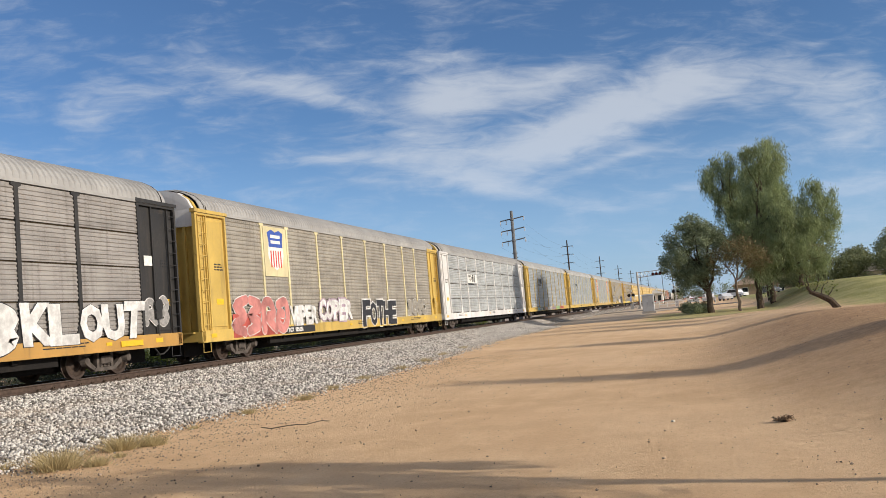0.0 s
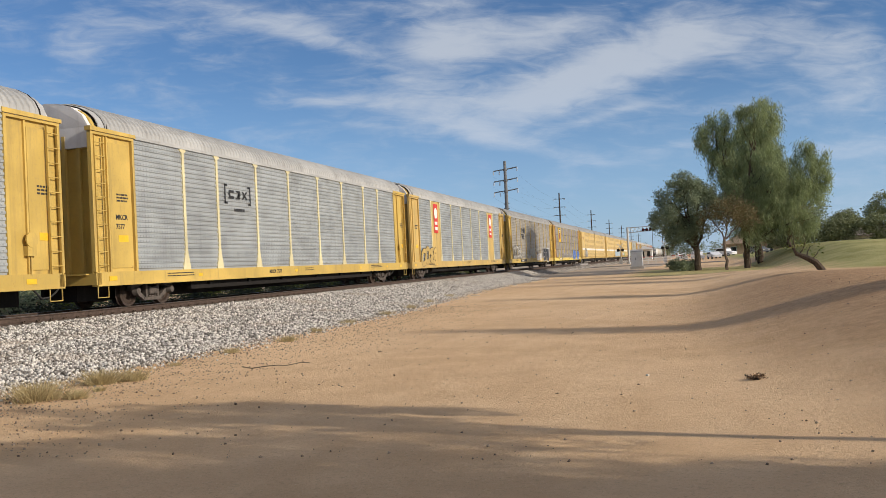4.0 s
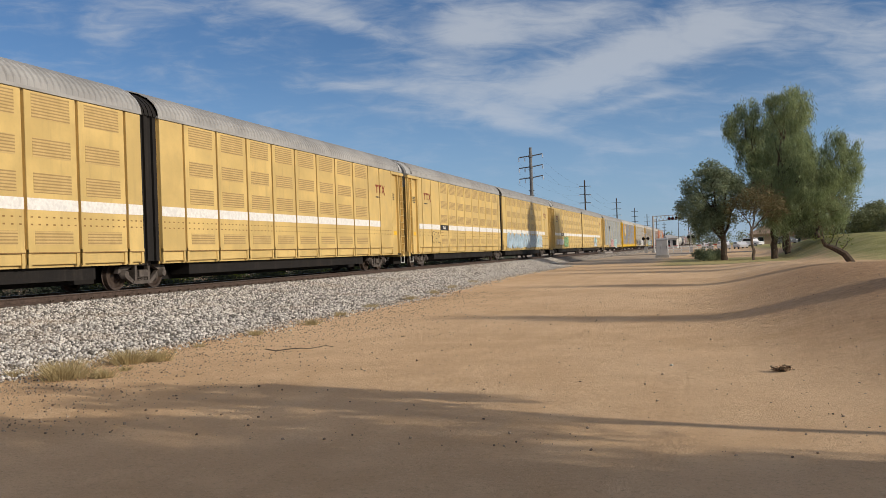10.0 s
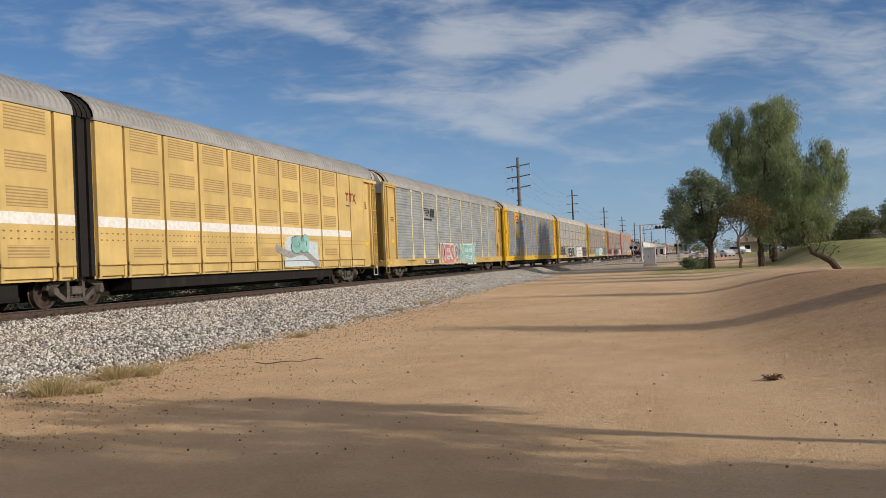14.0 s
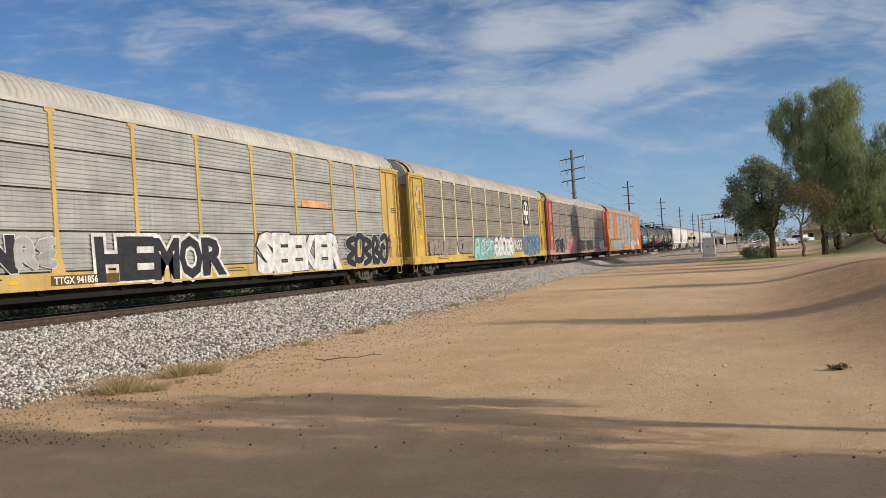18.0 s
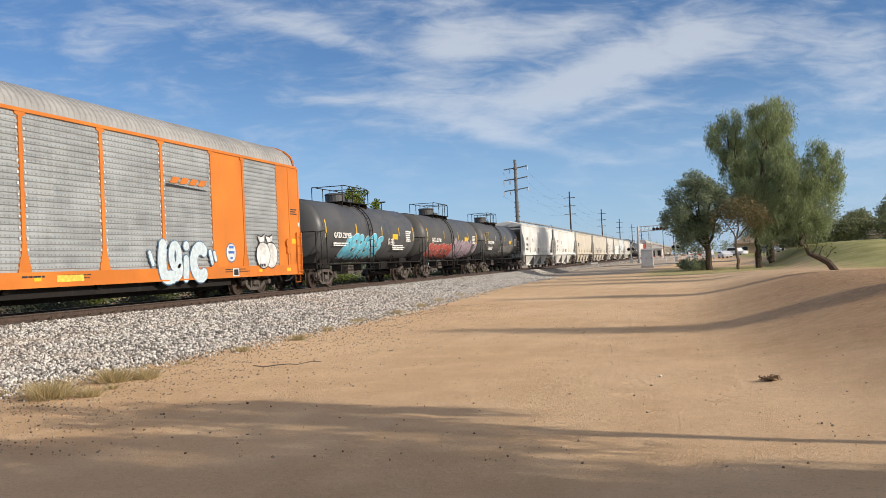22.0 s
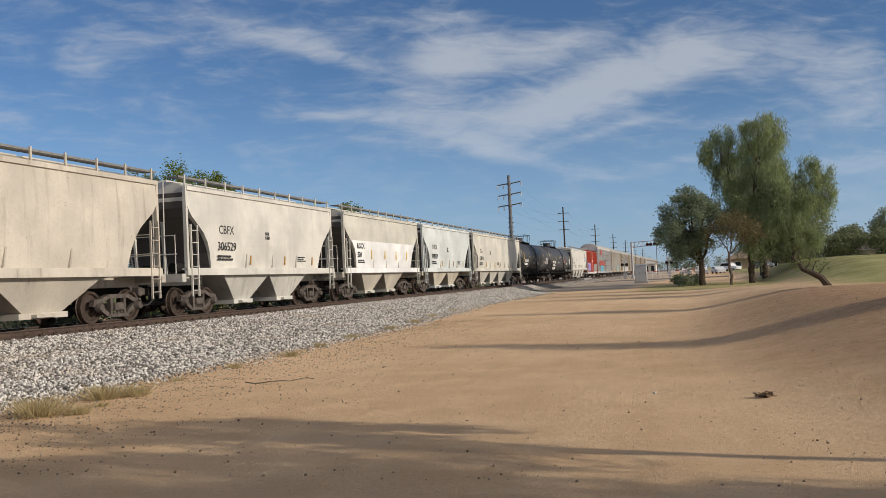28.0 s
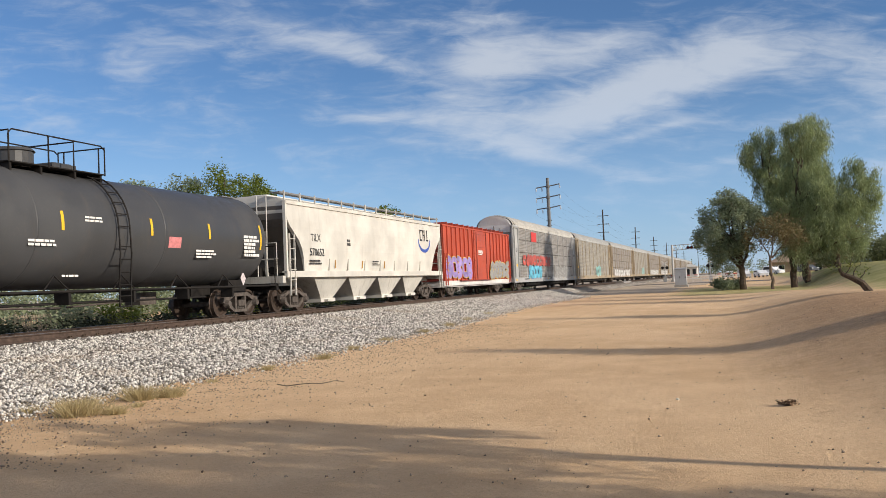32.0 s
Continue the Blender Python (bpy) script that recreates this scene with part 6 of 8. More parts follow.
def louvred():
    """Yellow sheet with rows of narrow dark slots."""
    n = Nodes("slotted_yellow_sheet")
    sep = n.node("ShaderNodeSeparateXYZ")
    n.link(n.coords((1, 1, 1), False), sep.inputs[0])
    slot = n.math("LESS_THAN", n.math("FRACT", n.math("MULTIPLY", sep.outputs[2], 13.0), 0), 0.42)
    c = n.mix(n.ramp(n.noise(n.coords(), 3.0, 5), 0.3, 0.7), (0.50, 0.35, 0.14), (0.58, 0.41, 0.17))
    c = n.mix(n.math("MULTIPLY", slot, 0.55), c, (0.16, 0.10, 0.04))
    return n.done(c, 0.6)


PERF = louvred()
RIVET = simple("rust_brown_rivet", (0.24, 0.14, 0.05), 0.7)


def dots(parent, a, b, mat):
    """Two rows of rivet heads across a panel."""
    n = max(2, round((b - a) / 0.24))
    part("rivet_row", lambda bm: [block(bm, 1.4905, 1.496, a + (k + 0.5) * (b - a) / n - 0.035, a + (k + 0.5) * (b - a) / n + 0.035, z, z + 0.035) for k in range(n) for z in (1.76, 1.94)], mat, parent, label="rows of rivet heads")


def articulated(label, seed):
    """A two-unit tall car carrier sharing a middle truck; each unit is a part."""
    car = thing("articulated_autorack_car", label, "railcar", "cars of the freight train")
    yel, rf = LIVERY["ttx"], ROOFS["grey"]
    for u in (0, 1):
        def mir(a, b):
            return (a, b) if u == 0 else (PAIR - b, PAIR - a)
        hold = part("unit_floor", lambda bm: block(bm, -1.35, 1.35, *mir(0.1, UNIT), 0.72, 0.85), BLACK, car)
        part("center_sill", lambda bm: block(bm, -0.4, 0.4, *mir(0.3, 21.7), 0.22, 0.72), BLACK, hold)
        part("side_girder", lambda bm: block(bm, 0.5, 1.2, *mir(5.2, 19.6), 0.36, 0.72), BLACK, hold)
        part("far_girder", lambda bm: block(bm, -1.2, -1.05, *mir(1.0, 21), 0.30, 0.72), BLACK, hold)
        part("side_wall", lambda bm: block(bm, 1.33, 1.36, *mir(0.8, UNIT), 0.72, 5.10), yel, hold)
        part("far_side", lambda bm: block(bm, -1.42, -1.38, *mir(0.1, UNIT), 0.72, 5.10), yel, hold)
        edges = (1.75,) + (TTX_REAR if u else TTX_BAYS) + (UNIT,)
        for i in range(len(edges) - 1):
            a, b = mir(edges[i] + 0.055, edges[i + 1] - 0.055)
            part("side_panel", lambda bm: (block(bm, 1.36, 1.49, a, b, 1.10, 5.02, 0.01), block(bm, 1.42, 1.485, a, a + 0.1, 0.75, 1.1), block(bm, 1.42, 1.485, b - 0.1, b, 0.75, 1.1), block(bm, 1.42, 1.50, a, b, 1.10, 1.17)), yel, hold)
            part("lower_sheet", lambda bm: block(bm, 1.36, 1.45, a, b, 0.80, 1.1), yel, hold)
            part("drip_lip", cubic(1.44, 1.503, a, b, 1.075, 1.10), RIVET, hold, label="rusty drip lip")
            if i >= 3 - u and b - a > 1.3:
                for z0, z1 in ((4.37, 4.97), (3.42, 3.90), (2.55, 3.04), (1.28, 1.62)):
                    part("perforated_sheet", cubic(1.488, 1.495, a + 0.22, b - 0.22, z0, z1), PERF, hold)
            dots(hold, a, b, RIVET)
            if (u == 0 and i != 3) or (u == 1 and i > 0):
                part("stripe", cubic(1.489, 1.494, a, b, 2.13, 2.42), WHITE, hold, label="white stripe")
        r0 = 0.55 if u == 0 else PAIR - UNIT
        part("roof", ribbed_roof(UNIT - 0.55), rf, hold, (0, r0, 0.05), "artic_roof")
        part("eave", lambda bm: block(bm, 1.36, 1.50, *mir(0.2, UNIT), 5.04, 5.12), rf, hold)
        y0, turn = (0.0, (0, 0, 0)) if u == 0 else (PAIR, (0, 0, 180))

        def hood(bm):
            rings = [[(x * k, yy, 5.06 + (z - 5.02) * k) for x, z in ARCH] for yy, k in ((-0.02, 0.90), (0.0, 0.97), (0.62, 1.0))]
            loft(bm, rings, caps=False, closed=False)
            bm.faces.new([bm.verts.new((x * 0.93, 0.05, 5.0 + (z - 5.02) * 0.93)) for x, z in ARCH])
        part("end_hood", hood, ROOFS["pale"], car, (0, y0, 0), "artic_hood", turn=turn, label="pale grey curved end hood")
        part("hood_edge", lambda bm: tube(bm, [(x * 1.01, 0.62, z * 1.003 + 0.04) for x, z in ARCH], 0.035, 5), BLACK, car, (0, y0, 0), "artic_hood_edge", turn=turn)

        def door(bm):
            loft(bm, [[(x, 0.18 + 0.14 * (x / 1.3) ** 2, z) for x in (-1.3, -0.9, -0.45, 0.0, 0.45, 0.9, 1.3)] + [(x, 0.30 + 0.14 * (x / 1.3) ** 2, z) for x in (1.3, 0.9, 0.45, 0.0, -0.45, -0.9, -1.3)] for z in (0.8, 4.4)])
        d = part("end_door", door, yel, car, (0, y0, 0), "artic_door", turn=turn)
        part("door_top", lambda bm: loft(bm, [[(x, 0.18 + 0.14 * (x / 1.3) ** 2, z) for x in (-1.3, -0.6, 0.0, 0.6, 1.3)] + [(x, 0.28 + 0.14 * (x / 1.3) ** 2, z) for x in (1.3, 0.6, 0.0, -0.6, -1.3)] for z in (4.4, 5.3)]), ROOFS["pale"], d, key="artic_door_top")
        fy = (lambda a: a) if u == 0 else (lambda a: PAIR - a)
        ya, yb = sorted((fy(0.05), fy(1.75)))
        part("corner_panel", lambda bm: (block(bm, 1.34, 1.37, ya, yb, 0.8, 4.95), block(bm, 1.36, 1.47, *sorted((fy(0.10), fy(0.22))), 0.8, 4.95), block(bm, 1.36, 1.48, *sorted((fy(0.70), fy(0.80))), 0.8, 4.95), block(bm, 1.36, 1.48, *sorted((fy(1.62), fy(1.78))), 0.8, 5.0), block(bm, 1.36, 1.52, *sorted((fy(-0.02), fy(1.85))), 4.88, 5.02)), yel, hold)
        ladder(car, fy(0.16) if u == 0 else fy(0.62), 1.49, 0.75, 4.8, yel, 0.46, 11, "artic")
        part("end_sill", lambda bm: block(bm, -1.45, 1.45, 0.0, 0.25, 0.62, 0.86), yel, car, (0, y0, 0), "artic_end_sill", turn=turn)
        part("step", lambda bm: tube(bm, [(1.46, 0.10, 0.62), (1.46, 0.10, 0.30), (1.46, 0.62, 0.30), (1.46, 0.62, 0.62)], 0.02, 5), WHITE, car, (0, fy(0.0) if u == 0 else fy(0.72), 0), "artic_step")
        bars(hold, fy(1.35) - 0.3, 3.9, 0.6, 4, INK, 1.376, 0.05, 0.04, seed + u)
        patch("caution_plate", car, fy(1.2) - 0.3, fy(1.2) + 0.3, 1.75, 1.95, REFLECT, 1.376, "yellow caution plate")
        # letters of the owner as plain strokes
        ly = 2.75 if u == 0 else PAIR - 4.0

        def strokes(bm):
            for k in (0.0, 0.42):
                block(bm, 1.491, 1.495, ly + k, ly + k + 0.34, 4.10, 4.20)
                block(bm, 1.491, 1.495, ly + k + 0.12, ly + k + 0.22, 3.80, 4.10)
            slab(bm, [(ly + 0.82, 3.80), (ly + 0.92, 3.80), (ly + 1.26, 4.20), (ly + 1.16, 4.20)], 1.491, 1.495)
            slab(bm, [(ly + 1.16, 3.72), (ly + 1.26, 3.72), (ly + 0.92, 4.20), (ly + 0.82, 4.20)], 1.496, 1.500)
        marks("emblem", strokes, simple("dark_red_lettering", (0.22, 0.04, 0.02), 0.6), car, label="dark red painted emblem")
        bars(car, ly, 3.62, 0.7, 1, INK, 1.491, 0.06)
        if u == 0:
            a, b = 5.78, 7.39
            patch("number_plate", car, a, b, 2.10, 2.42, INK, 1.490, "black plate with white lettering")
            lettering("TOAX", 0.24, WHITE, car, (1.499, a + 0.42, 2.18), 0.006)
            bars(car, b + 0.35, 2.40, 1.1, 1, WHITE, 1.491, 0.2, 0.05, seed)
    mid = PAIR / 2

    def bellows(bm):
        for k in range(4):
            a = mid - 0.40 + k * 0.20
            block(bm, -1.38, 1.36 + 0.05 * (k % 2), a + 0.02, a + 0.18, 0.8, 5.12)
            loft(bm, [[(x * 0.97, yy, z) for x, z in ARCH] for yy in (a + 0.02, a + 0.18)], caps=False, closed=False)
    part("bellows", bellows, BLACK, car, label="black weather bellows between the two units")
    truck(car, 3.1), truck(car, mid), truck(car, PAIR - 3.1)
    coupler(car, -0.05, -1), coupler(car, PAIR + 0.05, 1)
    return car


# dark base paints in the shade under the end slopes; streaks and rust are grime
SHADED_SLOPE = paint("shaded_grimy_slope_paint", (0.11, 0.10, 0.092), 0.7, 0.4, 0.8)
WALK = simple("grey_walkway_grating", (0.24, 0.24, 0.24), 0.6, 0.3, 0.2)


def hopper(label, length, color, bays, rust=0.2, dirt=0.4, name=None, chute=None):
    """A covered hopper with slope-sheet ends, discharge bays and roof walks."""
    mat = paint(name or "hopper_paint_%d" % (color[0] * 100), color, dirt, rust, 0.6)
    low = chute or paint("hopper_chute_%d" % (color[0] * 100), shade(color, 0.85), 0.7, 0.3, 0.7)
    car = thing("hopper_car", label, "railcar", "cars of the freight train")
    L = length

    def body(bm):
        lv = [(1.50, 1.48, 1.52), (1.52, 1.44, 1.66), (1.56, 1.34, 2.05), (1.59, 1.18, 2.40), (1.60, 0.92, 2.72), (1.60, 0.56, 3.0), (1.60, 0.26, 3.22), (1.59, 0.04, 3.5), (1.57, 0.0, 3.8), (1.55, 0.0, 4.1), (1.48, 0.0, 4.2), (1.05, 0.02, 4.36), (0.5, 0.04, 4.44)]
        rings = []
        for hw, ys, z in lv:
            rings.append([(hw, ys, z), (hw, L - ys, z), (-hw, L - ys, z), (-hw, ys, z)])
        loft(bm, rings)
    part("body", body, mat, car)
    for s in (1, -1):
        fy = (lambda a: a - 0.012) if s > 0 else (lambda a: L - a + 0.012)
        part("slope_sheet", lambda bm: loft(bm, [[(-1.47, fy(ys), z), (1.47, fy(ys), z)] for ys, z in ((1.48, 1.52), (1.44, 1.66), (1.34, 2.05), (1.18, 2.40), (0.92, 2.72), (0.56, 3.0), (0.26, 3.22), (0.04, 3.5), (0.0, 4.0))], caps=False, closed=False), SHADED_SLOPE, car, label="brake-dust blackened slope sheet")
    for s in (1, -1):
        part("top_chord", lambda bm: block(bm, s * 1.56 - 0.05, s * 1.56 + 0.05, 0, L, 4.07, 4.20), mat, car)
    for s in (1, -1):
        part("side_sill", lambda bm: (block(bm, s * 1.56 - 0.06, s * 1.56 + 0.06, -0.1, L + 0.1, 1.30, 1.52), block(bm, s * 1.5 - 0.1, s * 1.5 + 0.1, -0.1, L + 0.1, 1.48, 1.54)), mat, car)
    # thin vertical weld ribs
    for k in range(1, bays * 2):
        yy = 1.7 + k * (L - 3.4) / (bays * 2)
        part("rib", lambda bm: slab(bm, [(yy, 1.56), (yy + 0.05, 1.56), (yy + 0.13, 2.05), (yy + 0.08, 2.05)], 1.50, 1.58), low, car)
    w = (L - 4.9) / bays
    for k in range(bays):
        a = 2.45 + k * w

        def spout(bm):
            loft(bm, [[(1.48, a + 0.02, 1.40), (1.48, a + w - 0.02, 1.40), (-1.48, a + w - 0.02, 1.40), (-1.48, a + 0.02, 1.40)], [(1.40, a + 0.04, 1.28), (1.40, a + w - 0.04, 1.28), (-1.40, a + w - 0.04, 1.28), (-1.40, a + 0.04, 1.28)], [(1.12, a + w * 0.34, 0.42), (1.12, a + w * 0.68, 0.42), (-1.12, a + w * 0.68, 0.42), (-1.12, a + w * 0.34, 0.42)]])
        c = part("discharge_chute", spout, low, car)
        part("outlet_gate", lambda bm: (block(bm, -1.18, 1.18, a + w * 0.30, a + w * 0.72, 0.27, 0.42), block(bm, 1.15, 1.35, a + w * 0.40, a + w * 0.60, 0.30, 0.38)), mat, c)
    part("center_sill", cubic(-0.25, 0.25, -0.3, L + 0.3, 0.72, 1.05), BLACK, car)
    for s, y0 in ((1, 0.0), (-1, L)):
        turn = (0, 0, 0) if s > 0 else (0, 0, 180)
        part("end_sill", lambda bm: (block(bm, -1.55, 1.55, -0.35, -0.12, 1.10, 1.36), block(bm, -1.5, 1.5, -0.35, 0.9, 1.28, 1.34), block(bm, -0.6, 0.6, -0.3, 2.4, 1.0, 1.3)), low, car, (0, y0, 0), "hop_sill%s" % low.name, turn=turn)
        for q in (0.5, -0.58):
            part("slope_brace", lambda bm: slab(bm, [(0.25, 1.34), (0.33, 1.34), (0.20, 3.1), (0.12, 3.1)], q, q + 0.08), mat, car, (0, y0, 0), "hop_brace%s%d" % (mat.name, q > 0), turn=turn)
        for q in (1.52, -1.52):
            part("corner_post", cubic(-0.06, 0.06, -0.05, 0.06, 1.3, 4.2), mat, car, (q, y0, 0), "hop_post" + mat.name, turn=turn)
        for k, line in enumerate(([(1.3, -0.3, 1.3), (1.3, -0.3, 2.6), (-1.3, -0.3, 2.6), (-1.3, -0.3, 1.3)], [(1.35, -0.3, 2.0), (-1.35, -0.3, 2.0)], [(0.9, -0.3, 1.3), (0.9, -0.25, 4.4)], [(0.5, -0.3, 1.3), (0.5, -0.25, 4.4)])):
            part("hand_rail", lambda bm: tube(bm, line, 0.018, 5), mat, car, (0, y0, 0), "hop_rail%d" % k + mat.name, turn=turn)
        ladder(car, y0 + (0.08 if s > 0 else -0.5), 1.63, 0.62, 2.95, mat, 0.42, 6, "hop")
        part("brake_rigging", lambda bm: (disc(bm, "y", (0.55, 0.9, 1.6), 0.16, 0.5, 10), block(bm, -0.5, 0.1, 0.5, 1.1, 1.35, 1.7), tube(bm, [(0.5, 0.3, 1.45), (0.5, 2.2, 1.2)], 0.03)), BLACK, car, (0, y0, 0), "hop_brake", turn=turn)
    # roof walks on brackets
    for s in (1, -1):
        wk = part("running_board", lambda bm: [block(bm, min(s * 1.0, s * 1.42), max(s * 1.0, s * 1.42), -0.2, L + 0.2, 4.49, 4.52)] + [block(bm, s * 1.42 - 0.015, s * 1.42 + 0.015, -0.2, L + 0.2, 4.47, 4.53)], WALK, car)
        n = max(8, round(L / 1.25))
        for k in range(n + 1):
            part("bracket", cubic(-0.025, 0.025, -0.025, 0.025, 4.15, 4.58), mat, wk, (s * 1.46, 0.1 + k * (L - 0.2) / n, 0), "hop_bracket" + mat.name)
    for k in range(6):
        part("hatch_cover", cubic(-0.35, 0.35, 0.8 + k * (L - 1.6) / 6, 0.8 + (k + 0.94) * (L - 1.6) / 6, 4.42, 4.56, bevel=0.02), mat, car)
    running_gear(car, L, 1.35, 0.457)
    return car


def tanker(label, length, stripes, color=(0.082, 0.084, 0.088), name="black_tank_paint", R=1.46, Z=2.56, pm=6.3, climb_at=6.3):
    """A stub-sill tank car with top platform and ladder."""
    mat = paint(name, color, 0.25, 0.07, 0.5, 0.35)
    car = thing("tank_car", label, "railcar", "cars of the freight train")
    L, n = length, 40

    def shell(bm):
        rings = []
        for k in range(7):
            a = k / 6 * math.pi / 2
            rings.append((0.75 - 0.62 * math.cos(a), max(R * math.sin(a), 0.02)))
        rings += [(L - y, r) for y, r in rings[::-1]]
        loft(bm, [[(r * math.cos(i * math.tau / n), y, Z + r * math.sin(i * math.tau / n)) for i in range(n)] for y, r in rings])
    part("tank_shell", shell, mat, car, soft=True)
    for k in (0.75, L * 0.36, L * 0.64, L - 0.75):
        part("weld_ring", lambda bm: loft(bm, [[((R + e) * math.cos(i * math.tau / n), k + d, Z + (R + e) * math.sin(i * math.tau / n)) for i in range(n)] for d, e in ((-0.03, 0.0), (-0.02, 0.008), (0.02, 0.008), (0.03, 0.0))], caps=False), mat, car, soft=True)
    mid = pm
    top = Z + R
    pl = part("platform", lambda bm: [block(bm, -0.8, 0.8, mid - 1.7, mid + 1.7, top + 0.02, top + 0.05)] + [block(bm, -0.75, 0.75, mid + k - 0.03, mid + k + 0.03, top - 0.2, top + 0.02) for k in (-1.6, -0.6, 0.6, 1.6)], BLACK, car)
    part("manway", lambda bm: (disc(bm, "z", (0, mid - 0.75, top + 0.22), 0.48, 0.44, 18), disc(bm, "z", (0, mid - 0.75, top + 0.47), (0.53, 0.46), 0.08, 18)), mat, car)
    part("valve_housing", lambda bm: (block(bm, -0.3, 0.3, mid + 0.3, mid + 1.0, top, top + 0.28, 0.03), disc(bm, "z", (0, mid + 1.3, top + 0.15), 0.13, 0.3, 10)), mat, car)

    def rails(bm):
        for s in (-0.8, 0.8):
            tube(bm, [(s, mid - 1.7, top + 0.0), (s, mid - 1.7, top + 0.72), (s, mid - 1.6, top + 0.82), (s, mid + 1.55, top + 0.82), (s, mid + 1.7, top + 0.72), (s, mid + 1.7, top)], 0.022, 6)
            tube(bm, [(s, mid - 0.4, top), (s, mid - 0.4, top + 0.82)], 0.022, 6)
        for s in (mid - 1.7, mid + 0.5, mid + 1.7):
            tube(bm, [(-0.8, s, top), (-0.8, s, top + 0.79), (0.8, s, top + 0.79), (0.8, s, top)], 0.022, 6)
        for s in (-0.6, 0.6):
            tube(bm, [(s, mid + 1.7, top), (s, mid + 1.7, top + 0.79)], 0.022, 6)
    part("guard_rail", rails, BLACK, pl)
    yl = climb_at

    def climb(bm):
        for yy in (yl - 0.23, yl + 0.23):
            arc = [((R + 0.09) * math.cos(a), yy, Z + (R + 0.09) * math.sin(a)) for a in [radians(d) for d in range(80, -1, -10)]]
            tube(bm, arc + [(R + 0.12, yy, 2.0), (R + 0.06, yy, 1.2), (R + 0.06, yy, 0.55)], 0.024, 5)
        for d in range(75, -5, -12):
            a = radians(d)
            tube(bm, [((R + 0.09) * math.cos(a), yl - 0.23, Z + (R + 0.09) * math.sin(a)), ((R + 0.09) * math.cos(a), yl + 0.23, Z + (R + 0.09) * math.sin(a))], 0.016, 5)
        for z in (2.2, 1.85, 1.5, 1.15, 0.85, 0.57):
            tube(bm, [(R + 0.08, yl - 0.23, z), (R + 0.08, yl + 0.23, z)], 0.018, 5)
    part("ladder", climb, BLACK, car)
    for s in (1, -1):
        part("side_rail", lambda bm: (tube(bm, [(s * 1.5, 0.4, 1.02), (s * 1.5, L - 0.4, 1.02)], 0.035, 6), tube(bm, [(s * 1.1, 3.8, 0.72), (s * 1.1, L - 3.8, 0.72)], 0.03, 6)), BLACK, car)
    k = 2.0
    while k < L - 1.8:
        part("rail_bracket", lambda bm: (tube(bm, [(1.5, k - 0.45, 1.03), (1.42, k, 1.42), (1.5, k + 0.45, 1.03)], 0.022, 5), block(bm, 1.05, 1.5, k + 0.4, k + 0.5, 0.68, 1.03)), BLACK, car)
        k += 2.5
    for s, y0 in ((1, 0.0), (-1, L)):
        turn = (0, 0, 0) if s > 0 else (0, 0, 180)
        part("stub_sill", lambda bm: (block(bm, -0.28, 0.28, -0.25, 3.4, 0.72, 1.12), block(bm, -1.0, 1.0, 1.2, 2.3, 0.72, 1.25), slab(bm, [(0.15, 1.08), (0.55, 1.08), (0.95, 1.55), (0.75, 1.62)], 0.55, 1.15), block(bm, -1.5, 1.5, -0.25, 0.35, 1.0, 1.08), block(bm, -1.5, 1.5, -0.25, -0.1, 0.85, 1.1)), BLACK, car, (0, y0, 0), "tank_stub", turn=turn)
        part("end_rail", lambda bm: (tube(bm, [(1.45, -0.1, 1.05), (1.45, -0.1, 2.45), (1.45, 0.9, 2.5), (1.45, 1.05, 2.35), (1.45, 1.05, 1.05)], 0.022, 6), tube(bm, [(-1.45, -0.1, 1.05), (-1.45, -0.1, 2.45), (1.45, -0.1, 2.45)], 0.022, 6), tube(bm, [(1.45, 0.45, 1.05), (1.45, 0.45, 2.48)], 0.018, 5), tube(bm, [(1.45, -0.1, 1.05), (1.45, -0.1, 0.45), (1.45, 0.4, 0.45), (1.45, 0.4, 1.05)], 0.02, 5)), BLACK, car, (0, y0, 0), "tank_end_rail", turn=turn)
        part("brake_gear", lambda bm: (block(bm, 0.5, 1.1, 4.2, 5.0, 0.55, 0.95), tube(bm, [(0.7, 5, 0.7), (0.7, L * 0.45, 0.6)], 0.03)), STEEL, car, (0, y0, 0), "tank_brake%.1f" % L, turn=turn)
    running_gear(car, L, 1.65, 0.457)

    def curved(name, y0, y1, a0, a1, m, lift=0.006, lab=""):
        """A patch that lies on the shell, between two angles above its middle."""
        def build(bm):
            st = 5
            loft(bm, [[((R + lift) * math.cos(radians(a0 + (a1 - a0) * i / st)), y, Z + (R + lift) * math.sin(radians(a0 + (a1 - a0) * i / st))) for i in range(st + 1)] for y in (y0, y1)], caps=False, closed=False)
        return part(name, build, m, car, label=lab)
    if stripes:
        for k, yy in enumerate(stripes):
            lo, hi = (-14, 18) if k in (0, len(stripes) - 1) else (-4, 14)
            curved("reflective_stripe", yy - 0.05, yy + 0.05, lo, hi, REFLECT, 0.008, "yellow reflective stripe")
    return car, curved


